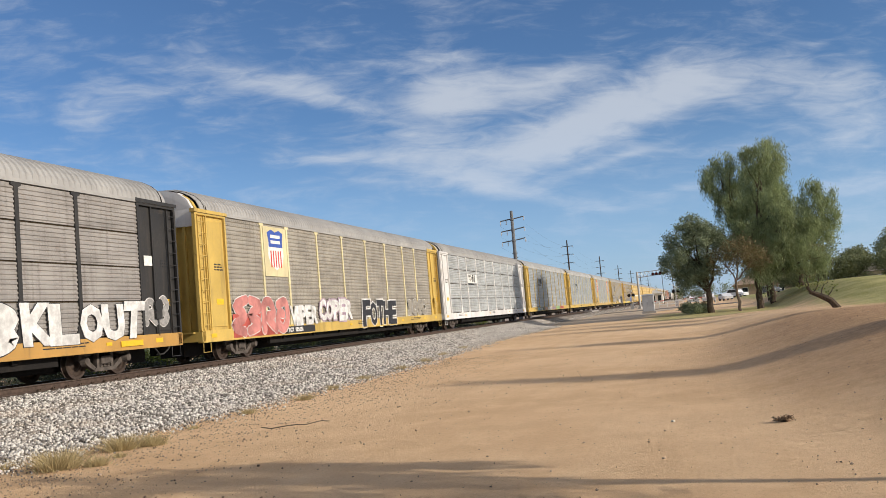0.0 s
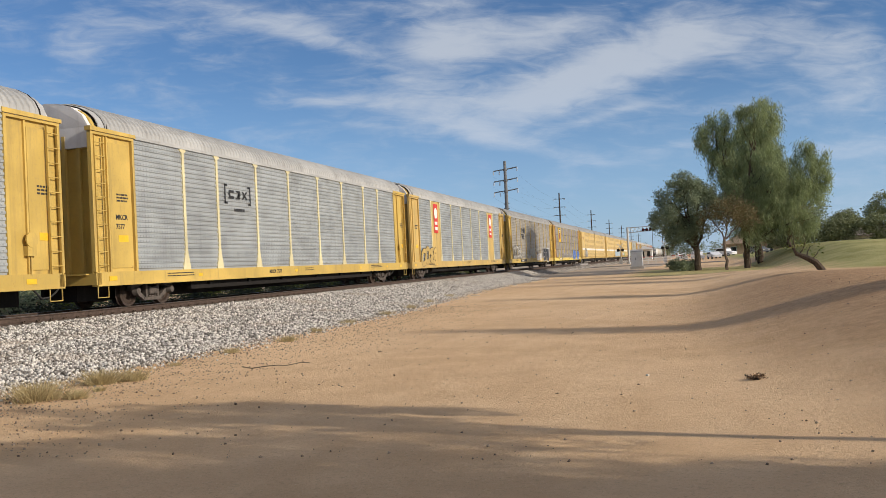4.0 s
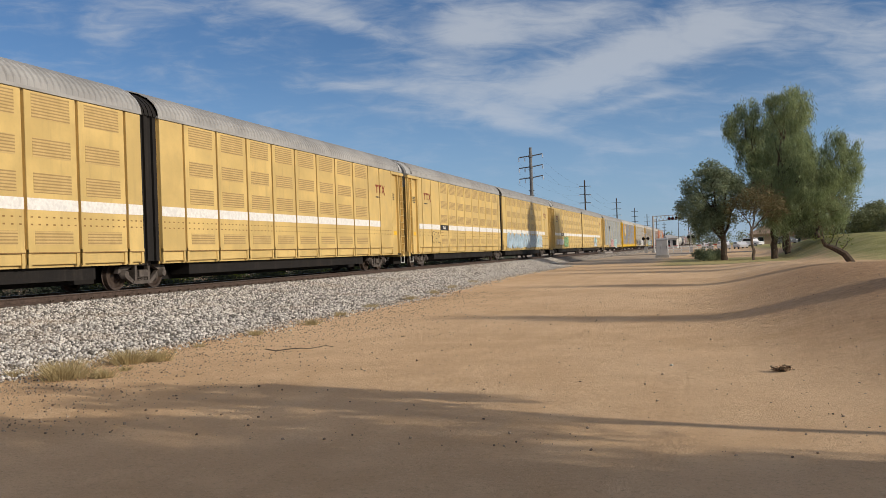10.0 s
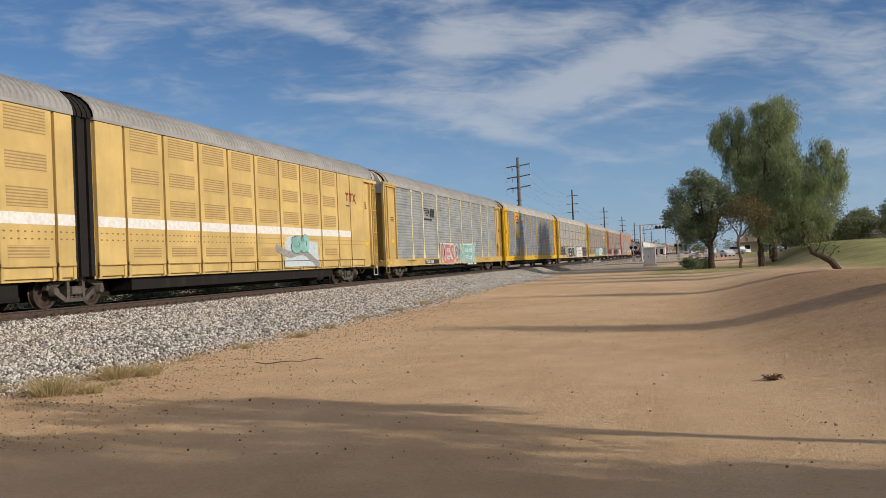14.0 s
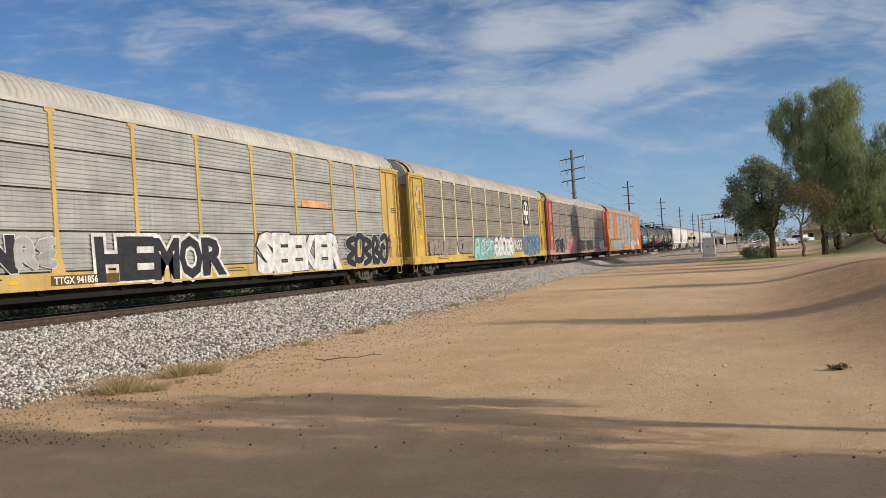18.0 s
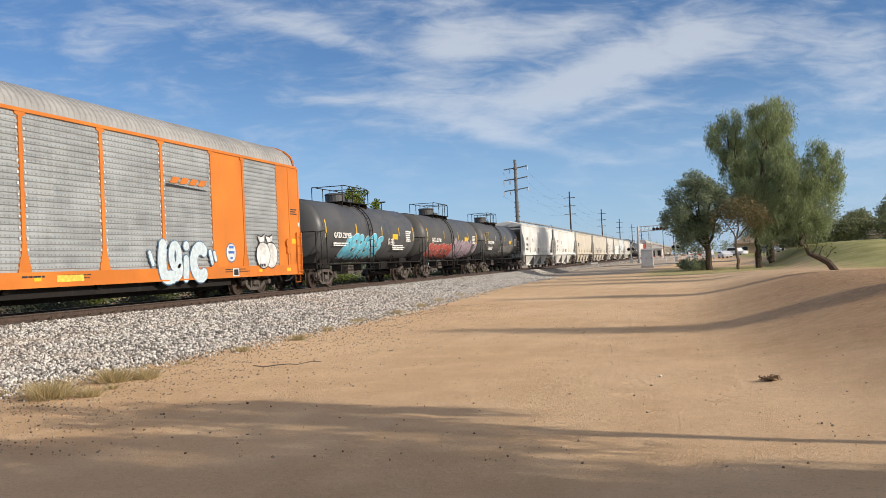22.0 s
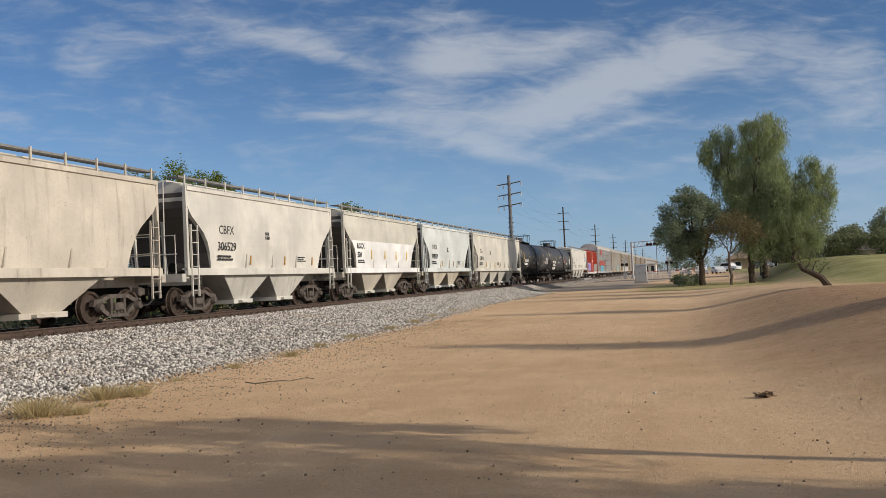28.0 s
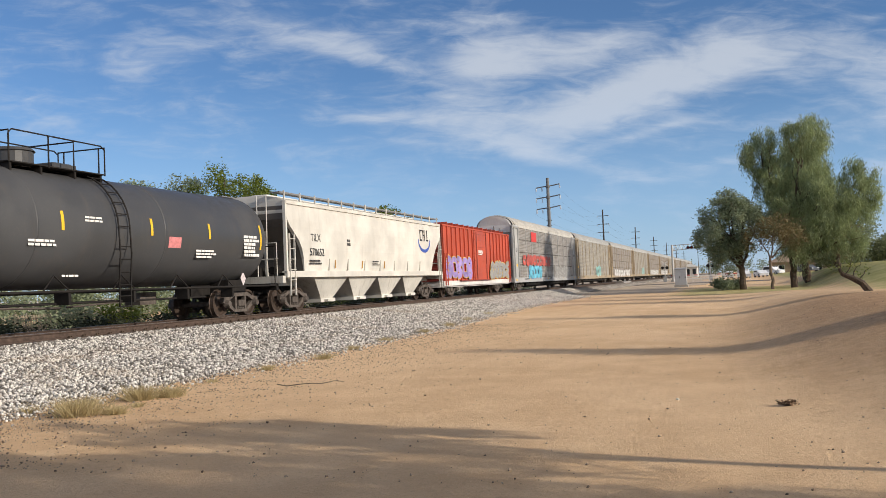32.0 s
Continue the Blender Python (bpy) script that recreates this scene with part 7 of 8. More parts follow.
def boxcar(label):
    mat, dk = LIVERY["boxred"], paint("dark_red_car_paint", (0.22, 0.04, 0.03), 0.4, 0.3)
    L = 15.7
    car = thing("box_car", label, "railcar", "cars of the freight train")
    part("body", cubic(-1.42, 1.42, 0.0, L, 0.95, 4.2), mat, car)
    part("side_sill", lambda bm: (block(bm, -1.45, 1.45, 0.0, L, 0.68, 0.97), block(bm, -1.3, 1.3, 0, L, 0.6, 0.7)), LIVERY["white"], car, label="grimy white side sill")
    part("roof", lambda bm: (loft(bm, [[(1.48, y, 4.2), (1.48, y, 4.28), (0, y, 4.46), (-1.48, y, 4.28), (-1.48, y, 4.2)] for y in (-0.08, L + 0.08)]), [block(bm, -1.4, 1.4, k * 1.1, k * 1.1 + 0.08, 4.2, 4.47) for k in range(1, 14)]), mat, car)
    k = 0.0
    while k < L + 0.01:
        if not 6.1 < k < 9.6:
            part("rib", cubic(1.42, 1.50, -0.06, 0.06, 0.97, 4.2), mat, car, (0, min(max(k, 0.07), L - 0.07), 0), "box_rib")
        k += 0.867
    d = part("sliding_door", lambda bm: [block(bm, 1.46, 1.53, 6.2, 9.5, 0.98, 4.12)] + [block(bm, 1.53, 1.56, 6.3, 9.4, z, z + 0.06) for z in (1.3, 1.75, 2.2, 2.65, 3.1, 3.55, 3.95)], mat, car)
    part("door_bar", lambda bm: (tube(bm, [(1.58, 6.6, 1.0), (1.58, 6.6, 4.1)], 0.025), tube(bm, [(1.58, 8.9, 1.0), (1.58, 8.9, 4.1)], 0.025)), dk, d)
    part("door_track", cubic(1.44, 1.58, 3.0, 9.9, 0.93, 0.99), dk, car)
    for s, y0 in ((1, 0.0), (-1, L)):
        part("end_wall", lambda bm: [block(bm, -1.42, 1.42, -0.05, 0.0, 0.97, 4.2)] + [block(bm, -1.35, 1.35, -0.12, -0.04, z, z + 0.14, 0.03) for z in (1.2, 1.6, 2.0, 2.4, 2.8, 3.2, 3.6, 3.95)], dk, car, (0, y0, 0), "box_end", turn=(0, 0, 0) if s > 0 else (0, 0, 180))
        ladder(car, y0 + (0.1 if s > 0 else -0.52), 1.53, 0.7, 2.6, mat, 0.42, 5, "box")
    spray(car, 0.3, 5.6, 1.0, 2.5, SPRAY["violet"], SPRAY["yellow"], 5, 1.51, 5)
    spray(car, 9.9, 15.2, 1.0, 2.3, SPRAY["grey"], SPRAY["yellow"], 9, 1.51, 5)
    bars(car, 7.0, 2.9, 1.2, 3, WHITE, 1.57, 0.08)
    running_gear(car, L, 2.4)
    return car

# ---- the train, car by car: leading end's place along the track when the clip starts ----
TRAIN = []


def join(car, s):
    TRAIN.append((car, s))
    return car


G = SPRAY
c = join(autorack("black-framed autorack with grimy grey ribbed panels and white graffiti", "black", "dirty", "grey", post="black", seams=True, sill="ochre"), -3.8)
spray(c, 16.6, 20.8, 0.85, 2.0, G["white"], G["black"], 1, 1.506, 3)
tag(c, "KL", 20.95, 22.85, 0.92, 2.0, G["white"], G["black"], 1, 1.506, None, 0.06, 0.012)
tag(c, "OUT", 23.0, 25.7, 0.95, 2.02, G["white"], G["black"], 4, 1.506, None, 0.06, 0.012)
spray(c, 25.9, 27.1, 1.25, 2.2, G["grey"], G["white"], 7, 1.445, 2)
part("data_panel", cubic(1.43, 1.436, 26.0, 26.4, 3.1, 3.4), WHITE, c)
patch("reflector", c, 24.6, 25.6, 0.76, 0.92, REFLECT, 1.53)

c = join(autorack("yellow autorack with dull grey panels, shield plate and red-white graffiti", "yellow", "dull", "grey", post="cream"), 25.0)
shield_plate(c, 1, LIVERY["cream"], MARK_BLUE, WHITE)
a, b = bay(1)
marks("shield_stripe", lambda bm: [block(bm, 1.4985, 1.5005, a + 0.5 + k * 0.2, a + 0.58 + k * 0.2, 3.3, 3.95) for k in range(5)], MARK_RED, c)
patch("red_block", c, 2.0, 6.1, 0.72, 1.55, G["red"], 1.503)
spray(c, 1.95, 6.3, 0.75, 2.2, SPRAY["rose"], G["white"], 2, 1.506, 4)
tag(c, "VIPER", 6.5, 9.0, 1.0, 1.8, G["white"], G["grey"], 3, 1.506, None, 0.05, 0.02)
tag(c, "COPER", 9.25, 12.9, 1.08, 2.05, G["white"], G["mauve"], 5, 1.506, None, 0.05, 0.05)
tag(c, "FOTHE", 14.3, 19.1, 0.66, 2.0, G["black"], G["white"], 6, 1.506, None, 0.045, 0.04)
spray(c, 21.1, 24.6, 1.1, 1.95, SHEETS["dull"], G["white"], 6, 1.506, 4)
patch("number_plate", c, 5.9, 8.7, 0.70, 0.98, INK, 1.503)
lettering("TTGX  985056", 0.24, WHITE, c, (1.512, 6.05, 0.76), 0.006)

c = join(autorack("white-framed autorack with pale grey panels and dark emblem", "white", "pale", "grey", cap="yellow", seams=True), 53.4)
a, b = bay(2)
patch("emblem_plate", c, a, b, 3.15, 3.75, WHITE, 1.476, "white plate with dark lettering shapes")
horse_mark(c, 2, 3.22, INK, 0.95)

c = join(autorack("yellow autorack with pale grey panels and dark slanted emblem", "yellow", "grey", "pale"), 82.3)
horse_mark(c, 2, 3.5, INK)
spray(c, 2.2, 5.0, 1.05, 1.5, G["white"], G["white"], 12, 1.506, 7)
for k, m in enumerate(("teal", "orange", "white", "mauve", "green", "red")):
    spray(c, 5.2 + k * 3.0, 7.9 + k * 3.0, 0.70, 1.02, G[m], G["grey"], 13 + k, 1.506, 6)
patch("number_plate", c, 6.1, 9.0, 0.72, 1.0, simple("dull_green_plate", (0.10, 0.13, 0.09), 0.6), 1.530)
lettering("TTGX  987603", 0.25, WHITE, c, (1.540, 6.25, 0.77), 0.006)

c = join(autorack("clean yellow autorack with pale grey panels and bracketed emblem", "yellow", "grey", "pale", post="cream", cap="white"), 111.2)
a, b = bay(2)
m = (a + b) / 2
marks("emblem", lambda bm: (block(bm, 1.476, 1.482, m - 0.95, m - 0.88, 3.35, 4.05), block(bm, 1.476, 1.482, m + 0.88, m + 0.95, 3.35, 4.05), block(bm, 1.476, 1.482, m - 0.95, m - 0.75, 3.98, 4.05), block(bm, 1.476, 1.482, m + 0.75, m + 0.95, 3.98, 4.05), block(bm, 1.476, 1.482, m - 0.95, m - 0.75, 3.35, 3.42), block(bm, 1.476, 1.482, m + 0.75, m + 0.95, 3.35, 3.42), slab(bm, [(m - 0.65, 3.55), (m - 0.65, 3.85), (m - 0.3, 3.85), (m - 0.3, 3.76), (m - 0.55, 3.76), (m - 0.55, 3.64), (m - 0.3, 3.64), (m - 0.3, 3.55)], 1.476, 1.482), slab(bm, [(m - 0.2, 3.55), (m + 0.12, 3.72), (m - 0.2, 3.85), (m + 0.15, 3.85), (m + 0.2, 3.68), (m - 0.05, 3.64), (m + 0.15, 3.55)], 1.476, 1.482), slab(bm, [(m + 0.28, 3.55), (m + 0.60, 3.85), (m + 0.7, 3.85), (m + 0.38, 3.55)], 1.476, 1.482), slab(bm, [(m + 0.28, 3.85), (m + 0.38, 3.85), (m + 0.7, 3.55), (m + 0.6, 3.55)], 1.483, 1.486)), INK, c, label="black bracketed emblem")
lettering("MKCR  7577", 0.20, INK, c, (1.503, 10.3, 0.80), 0.006)
lettering("MKCR", 0.20, INK, c, (1.428, 1.05, 2.55), 0.006)
lettering("7577", 0.20, INK, c, (1.428, 1.05, 2.28), 0.006)
bars(c, m - 0.3, 3.2, 0.8, 1, INK, 1.476, 0.1)

c = join(autorack("yellow autorack with wide yellow bays and red-white lettered plates", "tan", "grey", "pale", post="cream", fills={1: "tan", 7: "tan"}), 139.8)
for i in (1, 7):
    a, b = bay(i)
    patch("emblem_plate", c, a + 0.5, b - 0.5, 2.9, 4.8, MARK_RED, 1.476, "red plate with white lettering shapes")
    marks("emblem", lambda bm: (disc(bm, "x", ((1.485), (a + b) / 2, 4.2), 0.36, 0.006, 16), block(bm, 1.484, 1.49, a + 0.65, b - 0.65, 3.1, 3.3), block(bm, 1.484, 1.49, a + 0.65, b - 0.65, 3.45, 3.65)), WHITE, c)
spray(c, 2.0, 5.4, 0.8, 2.0, LIVERY["tan"], G["black"], 22, 1.506, 4)

c = join(autorack("yellow autorack with dull grey panels, dark emblem and outline graffiti", "yellow", "dull", "grey", cap="white"), 169.1)
horse_mark(c, 2, 3.6, INK)
bars(c, bay(2)[0] + 0.5, 3.35, 1.5, 2, INK, 1.476, 0.13)
spray(c, 2.2, 6.6, 1.0, 2.35, SHEETS["dull"], G["black"], 31, 1.506, 5, G["white"])
spray(c, 11.2, 14.4, 1.3, 2.1, SHEETS["dull"], G["teal"], 32, 1.506, 5)
spray(c, 15.4, 18.6, 0.75, 1.65, G["white"], G["orange"], 33, 1.506, 6)
tag(c, "EUTI", 20.2, 23.9, 0.70, 2.12, G["black"], G["white"], 34, 1.506, None, 0.075, 0.03)
patch("number_plate", c, 5.9, 9.3, 0.74, 0.98, INK, 1.503)
lettering("TTGX  987603", 0.22, WHITE, c, (1.512, 6.3, 0.78), 0.006)

c = join(autorack("old yellow autorack with brown-grey ribbed panels and faded red shield plate", "old_yellow", "brown", "grey", post="old_yellow", end="ochre", seams=True, sill="old_yellow"), 197.9)
shield_plate(c, 1, LIVERY["bright"], G["black"], paint("faded_shield_red", (0.30, 0.09, 0.04), 0.5, 0.6), 3.05, 4.9)
spray(c, 7.0, 9.6, 0.98, 1.7, SHEETS["brown"], G["white"], 41, 1.506, 4)
spray(c, 10.2, 13.6, 1.0, 1.5, SHEETS["brown"], G["white"], 42, 1.506, 5)
spray(c, 14.2, 18.6, 1.0, 1.6, SHEETS["brown"], G["white"], 43, 1.506, 6)
for a, b, lo, hi, n, sd in ((18.3, 21.3, 0.76, 2.1, 3, 48), (23.1, 25.2, 0.70, 1.95, 2, 44)):
    part("graffiti_ground", lambda bm: slab(bm, [(a, lo), (a + 0.1, hi - 0.1), (a + (b - a) * 0.3, hi), (a + (b - a) * 0.7, hi - 0.12), (b - 0.05, hi), (b, lo + 0.45), (b - 0.25, lo)], 1.502, 1.506), G["blue"], c)
    spray(c, a, b, lo, hi, G["blue"], G["white"], sd, 1.508, n)
spray(c, 25.1, 25.9, 1.2, 1.85, G["blue"], G["white"], 45, 1.506, 1)
spray(c, 26.2, 26.8, 1.3, 1.8, LIVERY["ochre"], G["white"], 47, 1.44, 2)
patch("number_plate", c, 4.9, 7.2, 0.76, 0.98, INK, 1.503)
bars(c, 5.0, 0.95, 2.0, 1, WHITE, 1.512, 0.16)

c = join(articulated("deep yellow two-unit articulated autorack with white stripe", 1), 227.0)
tag(c, "UMER", 5.4, 8.95, 1.0, 2.1, G["silver"], G["black"], 51, 1.502, None, 0.05, 0.045)
spray(c, 3.9, 5.2, 1.2, 2.0, LIVERY["ttx"], G["white"], 52, 1.502, 2)
c = join(articulated("deep yellow two-unit articulated autorack with pale blue graffiti", 2), 271.3)
for k in range(8):
    a, b = sorted((PAIR - (TTX_REAR + (UNIT,))[k + 2] + 0.055, PAIR - (TTX_REAR + (UNIT,))[k + 1] - 0.055))
    patch("graffiti_ground", c, a, b, 0.92 + 0.05 * (k % 3), 1.75 + 0.12 * (k % 2), G[("haze", "sky", "slate", "haze")[k % 4]], 1.496)
spray(c, 23.5, 31.5, 0.95, 2.15, G["haze"], G["white"], 53, 1.502, 6)
spray(c, 31.6, 38.5, 0.95, 2.15, G["pale"], G["white"], 54, 1.502, 6, G["haze"])
spray(c, 4.0, 5.6, 1.35, 2.0, LIVERY["ttx"], G["black"], 55, 1.502, 3)
c = join(articulated("deep yellow two-unit articulated autorack with green graffiti", 3), 315.5)
spray(c, 7.5, 10.4, 0.80, 2.15, G["green"], G["black"], 56, 1.502, 5)
spray(c, 2.5, 7.2, 1.15, 1.75, G["white"], G["mauve"], 57, 1.502, 6)
part("graffiti_ground", lambda bm: slab(bm, [(33.2, 0.85), (33.3, 2.0), (34.0, 2.1), (35.4, 1.9), (36.3, 1.85), (36.4, 0.85)], 1.5, 1.503), G["pale"], c)
part("graffiti_stroke", lambda bm: ribbon(bm, rounded([(32.6, 1.6), (33.6, 1.35), (34.8, 1.45), (35.6, 1.2), (36.3, 0.9)], 5), 0.14, 1.506), G["grey"], c, label="broad grey arching stroke")
spray(c, 33.8, 35.4, 1.4, 2.1, G["teal"], G["black"], 58, 1.508, 2)

c = join(autorack("tan-yellow autorack with pale grey panels, dark emblem and pastel graffiti", "tan", "grey", "grey", post="cream", cap="white"), 360.2)
horse_mark(c, 2, 3.55, INK)
tag(c, "KESO", 9.95, 14.2, 0.62, 2.0, G["rose"], G["white"], 61, 1.506, None, 0.03, 0.05)
tag(c, "NEEK", 14.5, 18.8, 0.62, 1.98, G["teal"], G["white"], 62, 1.506, None, 0.03, 0.06)
spray(c, 13.6, 15.2, 0.8, 2.2, G["teal"], G["teal"], 63, 1.503, 2)
patch("number_plate", c, 6.7, 9.5, 0.70, 0.97, INK, 1.503)
lettering("TTGX  704265", 0.24, WHITE, c, (1.512, 6.9, 0.75), 0.006)

c = join(autorack("bright yellow autorack with slate panels, pale roof and yellow plate", "bright", "slate", "white", cap="grey"), 389.1)
shield_plate(c, 1, LIVERY["bright"], MARK_RED, WHITE, 2.7, 4.88)

c = join(autorack("tan-yellow autorack with clean grey ribbed panels and black-white graffiti", "tan", "clean", "white", seams=True, cap="ochre"), 418.1)
tag(c, "EBAN", 2.1, 5.4, 1.06, 1.98, G["black"], G["white"], 71, 1.506, None, 0.07, 0.025)
spray(c, 5.4, 6.6, 1.1, 1.9, SHEETS["clean"], G["white"], 72, 1.506, 2)
tag(c, "HEMOR", 7.9, 13.4, 0.72, 1.95, G["black"], G["white"], 73, 1.506, None, 0.045, 0.06)
tag(c, "SEEKER", 15.4, 21.3, 0.68, 2.06, G["white"], G["black"], 74, 1.506, G["grey"], 0.07, 0.03)
spray(c, 21.8, 26.0, 0.72, 2.15, G["black"], G["white"], 75, 1.506, 5)
a, b = bay(6)
patch("orange_mark", c, a + 0.3, b - 0.3, 3.05, 3.30, G["orange"], 1.476)
patch("number_plate", c, 6.4, 8.7, 0.74, 0.98, simple("brown_plate", (0.12, 0.07, 0.03), 0.6), 1.503)
lettering("TTGX 941856", 0.24, WHITE, c, (1.512, 6.5, 0.78), 0.006)

c = join(autorack("yellow autorack with grimy brown ribbed panels and teal graffiti", "yellow", "brown", "patchy", post="cream", seams=True, cap="patchy"), 447.1)
a, b = bay(7)
e = part("emblem_plate", cubic(1.476, 1.482, a + 0.15, b - 0.15, 2.9, 4.7), INK, c, label="black plate with a white cross-in-circle emblem")
marks("emblem", lambda bm: (loft(bm, [[(1.486, (a + b) / 2 + r * math.cos(k * math.tau / 28) * 0.8, 3.8 + r * math.sin(k * math.tau / 28)) for k in range(28)] for r in (0.82, 0.70)], caps=False), block(bm, 1.484, 1.490, (a + b) / 2 - 0.12, (a + b) / 2 + 0.12, 3.15, 4.45), block(bm, 1.484, 1.488, (a + b) / 2 - 0.55, (a + b) / 2 + 0.55, 3.65, 3.95)), WHITE, e)
spray(c, 2.2, 5.0, 1.05, 1.85, SHEETS["brown"], G["red"], 81, 1.506, 4)
spray(c, 6.6, 7.6, 1.1, 1.9, SHEETS["brown"], G["black"], 82, 1.506, 2)
part("graffiti_ground", lambda bm: slab(bm, [(9.6, 0.72), (9.7, 1.7), (10.4, 1.95), (13.2, 1.9), (13.5, 0.72)], 1.502, 1.505), G["teal"], c)
spray(c, 9.6, 13.5, 0.74, 1.95, G["teal"], G["slate"], 84, 1.506, 4, G["white"])
part("graffiti_ground", lambda bm: slab(bm, [(13.6, 0.7), (13.6, 1.5), (17.9, 1.55), (17.9, 0.7)], 1.502, 1.505), G["teal"], c)
spray(c, 13.6, 17.9, 0.75, 2.08, G["white"], G["slate"], 85, 1.506, 5)
spray(c, 18.2, 20.3, 1.15, 1.95, G["white"], G["white"], 89, 1.506, 3)
spray(c, 20.7, 25.4, 0.66, 2.3, G["slate"], G["white"], 86, 1.506, 4)
spray(c, 0.6, 1.6, 3.2, 4.6, LIVERY["yellow"], MARK_BLUE, 87, 1.430, 2)
spray(c, 0.6, 1.7, 2.4, 3.1, LIVERY["yellow"], INK, 88, 1.430, 3)
lettering("TTGX 962310", 0.22, INK, c, (1.503, 8.2, 0.78), 0.006)

c = join(autorack("faded red autorack with grimy brown ribbed panels and graffiti", "red", "brown", "patchy", post="pink", seams=True, sill="pink", cap="patchy"), 475.8)
tag(c, "SPAIN", 2.1, 5.55, 0.76, 1.98, G["black"], G["white"], 91, 1.506, None, 0.06, 0.03)
spray(c, 6.5, 10.8, 0.75, 2.2, G["rose"], G["white"], 92, 1.506, 5)
spray(c, 10.9, 15.0, 0.72, 2.0, G["black"], G["white"], 93, 1.506, 5)
spray(c, 15.8, 18.8, 0.76, 1.95, G["black"], G["grey"], 94, 1.506, 4)
spray(c, 22.6, 25.6, 0.85, 1.9, G["white"], G["sky"], 95, 1.506, 4)

c = join(autorack("orange autorack with pale grey panels, flat orange bays and graffiti", "orange", "grey", "grey", fills={1: "orange", 7: "orange"}, door="white", cap="grey", flush=True), 504.4)
tag(c, "MONK", 1.6, 5.9, 0.62, 1.92, G["silver"], G["black"], 101, 1.506, G["grey"], 0.06, 0.03)
spray(c, 0.5, 1.6, 2.0, 3.3, G["white"], G["white"], 105, 1.50, 2)
tag(c, "QUEEK", 6.1, 9.7, 0.66, 1.92, G["silver"], G["black"], 102, 1.506, G["grey"], 0.06, 0.03)
spray(c, 9.85, 10.9, 0.95, 1.45, G["black"], G["black"], 106, 1.506, 3)
# small white clips along the panels' edges
for i in (2, 3, 4, 5, 6):
    a, b = bay(i)
    for q in (a + 0.0, b - 0.05):
        part("clip_row", lambda bm: [block(bm, 1.47, 1.482, q, q + 0.05, 1.3 + 0.27 * k, 1.36 + 0.27 * k) for k in range(13)], G["white"], c)


def arc(cy, cz, ry, rz, a0, a1, n=18):
    return [(cy + ry * math.cos(radians(a0 + (a1 - a0) * k / n)), cz + rz * math.sin(radians(a0 + (a1 - a0) * k / n))) for k in range(n + 1)]


# round pale blue letters: l, o, g, i, c and two short strokes
word = ((rounded([(17.98, 1.74), (17.92, 1.2), (18.05, 0.80), (18.45, 0.78)]), 0.21), (arc(18.62, 1.42, 0.21, 0.34, 90, 430), 0.15), (rounded([(18.80, 1.35), (18.86, 0.95), (18.66, 0.78)]), 0.15),
        (rounded([(19.22, 1.30), (19.20, 1.0), (19.17, 0.74)]), 0.16), ([(19.22, 1.74), (19.26, 1.75)], 0.15), (arc(20.03, 1.22, 0.40, 0.46, 55, 300), 0.21),
        (rounded([(20.64, 1.55), (20.70, 1.38), (20.76, 1.2)]), 0.09), (rounded([(20.90, 1.52), (20.94, 1.42), (20.98, 1.30)]), 0.08), (rounded([(17.30, 1.52), (17.38, 1.35), (17.44, 1.2)]), 0.08))
for i, (pts, wide) in enumerate(word):
    e = part("graffiti_letter", lambda bm: ribbon(bm, pts, wide + 0.035, 1.506 + 0.0015 * (i % 3)), G["slate"], c)
    part("fill", lambda bm: ribbon(bm, pts, wide, 1.517 + 0.0015 * (i % 3)), G["pale"], e)
# two white pear shapes with tufts
for q, w, step in ((25.0, 0.50, 0.0), (24.36, 0.52, 0.008)):
    outline = arc(q, 1.44, w, 0.48, -90, 60) + [(q + 0.05, 1.95), (q + 0.16, 2.22), (q - 0.10, 2.10), (q - 0.42, 2.16), (q - 0.22, 1.86)] + arc(q, 1.44, w, 0.48, 125, 265)
    e = part("graffiti_outline", lambda bm: slab(bm, [(q + (a - q) * 1.07, 1.5 + (b - 1.5) * 1.07) for a, b in outline], 1.503 + step, 1.505 + step), G["black"], c)
    part("fill", lambda bm: slab(bm, outline, 1.506 + step, 1.508 + step), G["white"], e)
    part("line", lambda bm: ribbon(bm, [(q - 0.26, 1.90), (q, 1.93), (q + 0.2, 1.88)], 0.018, 1.510 + step), G["black"], e)
bars(c, 24.05, 1.12, 0.6, 1, G["black"], 1.519, 0.11, 0.03, 5)
# round sticker in the flat bay, vent plate and dark number plate on the sill
e = part("sticker", lambda bm: slab(bm, arc(22.1, 1.53, 0.35, 0.35, 0, 342, 19), 1.466, 1.469), G["slate"], c, label="round white and blue sticker")
part("face", lambda bm: slab(bm, arc(22.1, 1.53, 0.31, 0.31, 0, 342, 19), 1.470, 1.473), G["white"], e)
marks("sticker_bars", lambda bm: [block(bm, 1.474, 1.477, 22.1 - w, 22.1 + w, z, z + 0.09) for w, z in ((0.16, 1.68), (0.20, 1.50), (0.08, 1.30))], SPRAY["blue"], e)
e = patch("vent_plate", c, 22.10, 22.52, 0.70, 0.98, G["white"], 1.503)
patch("vent_opening", c, 22.16, 22.46, 0.74, 0.94, INK, 1.509)
patch("number_plate", c, 8.0, 10.6, 0.70, 0.96, INK, 1.503)
lettering("TTGX", 0.24, WHITE, c, (1.514, 8.1, 0.745), 0.006)
lettering("693557", 0.24, WHITE, c, (1.514, 9.35, 0.745), 0.006)
patch("chalk_mark", c, 13.4, 14.4, 0.78, 0.95, G["yellow"], 1.503)
a, b = bay(6)
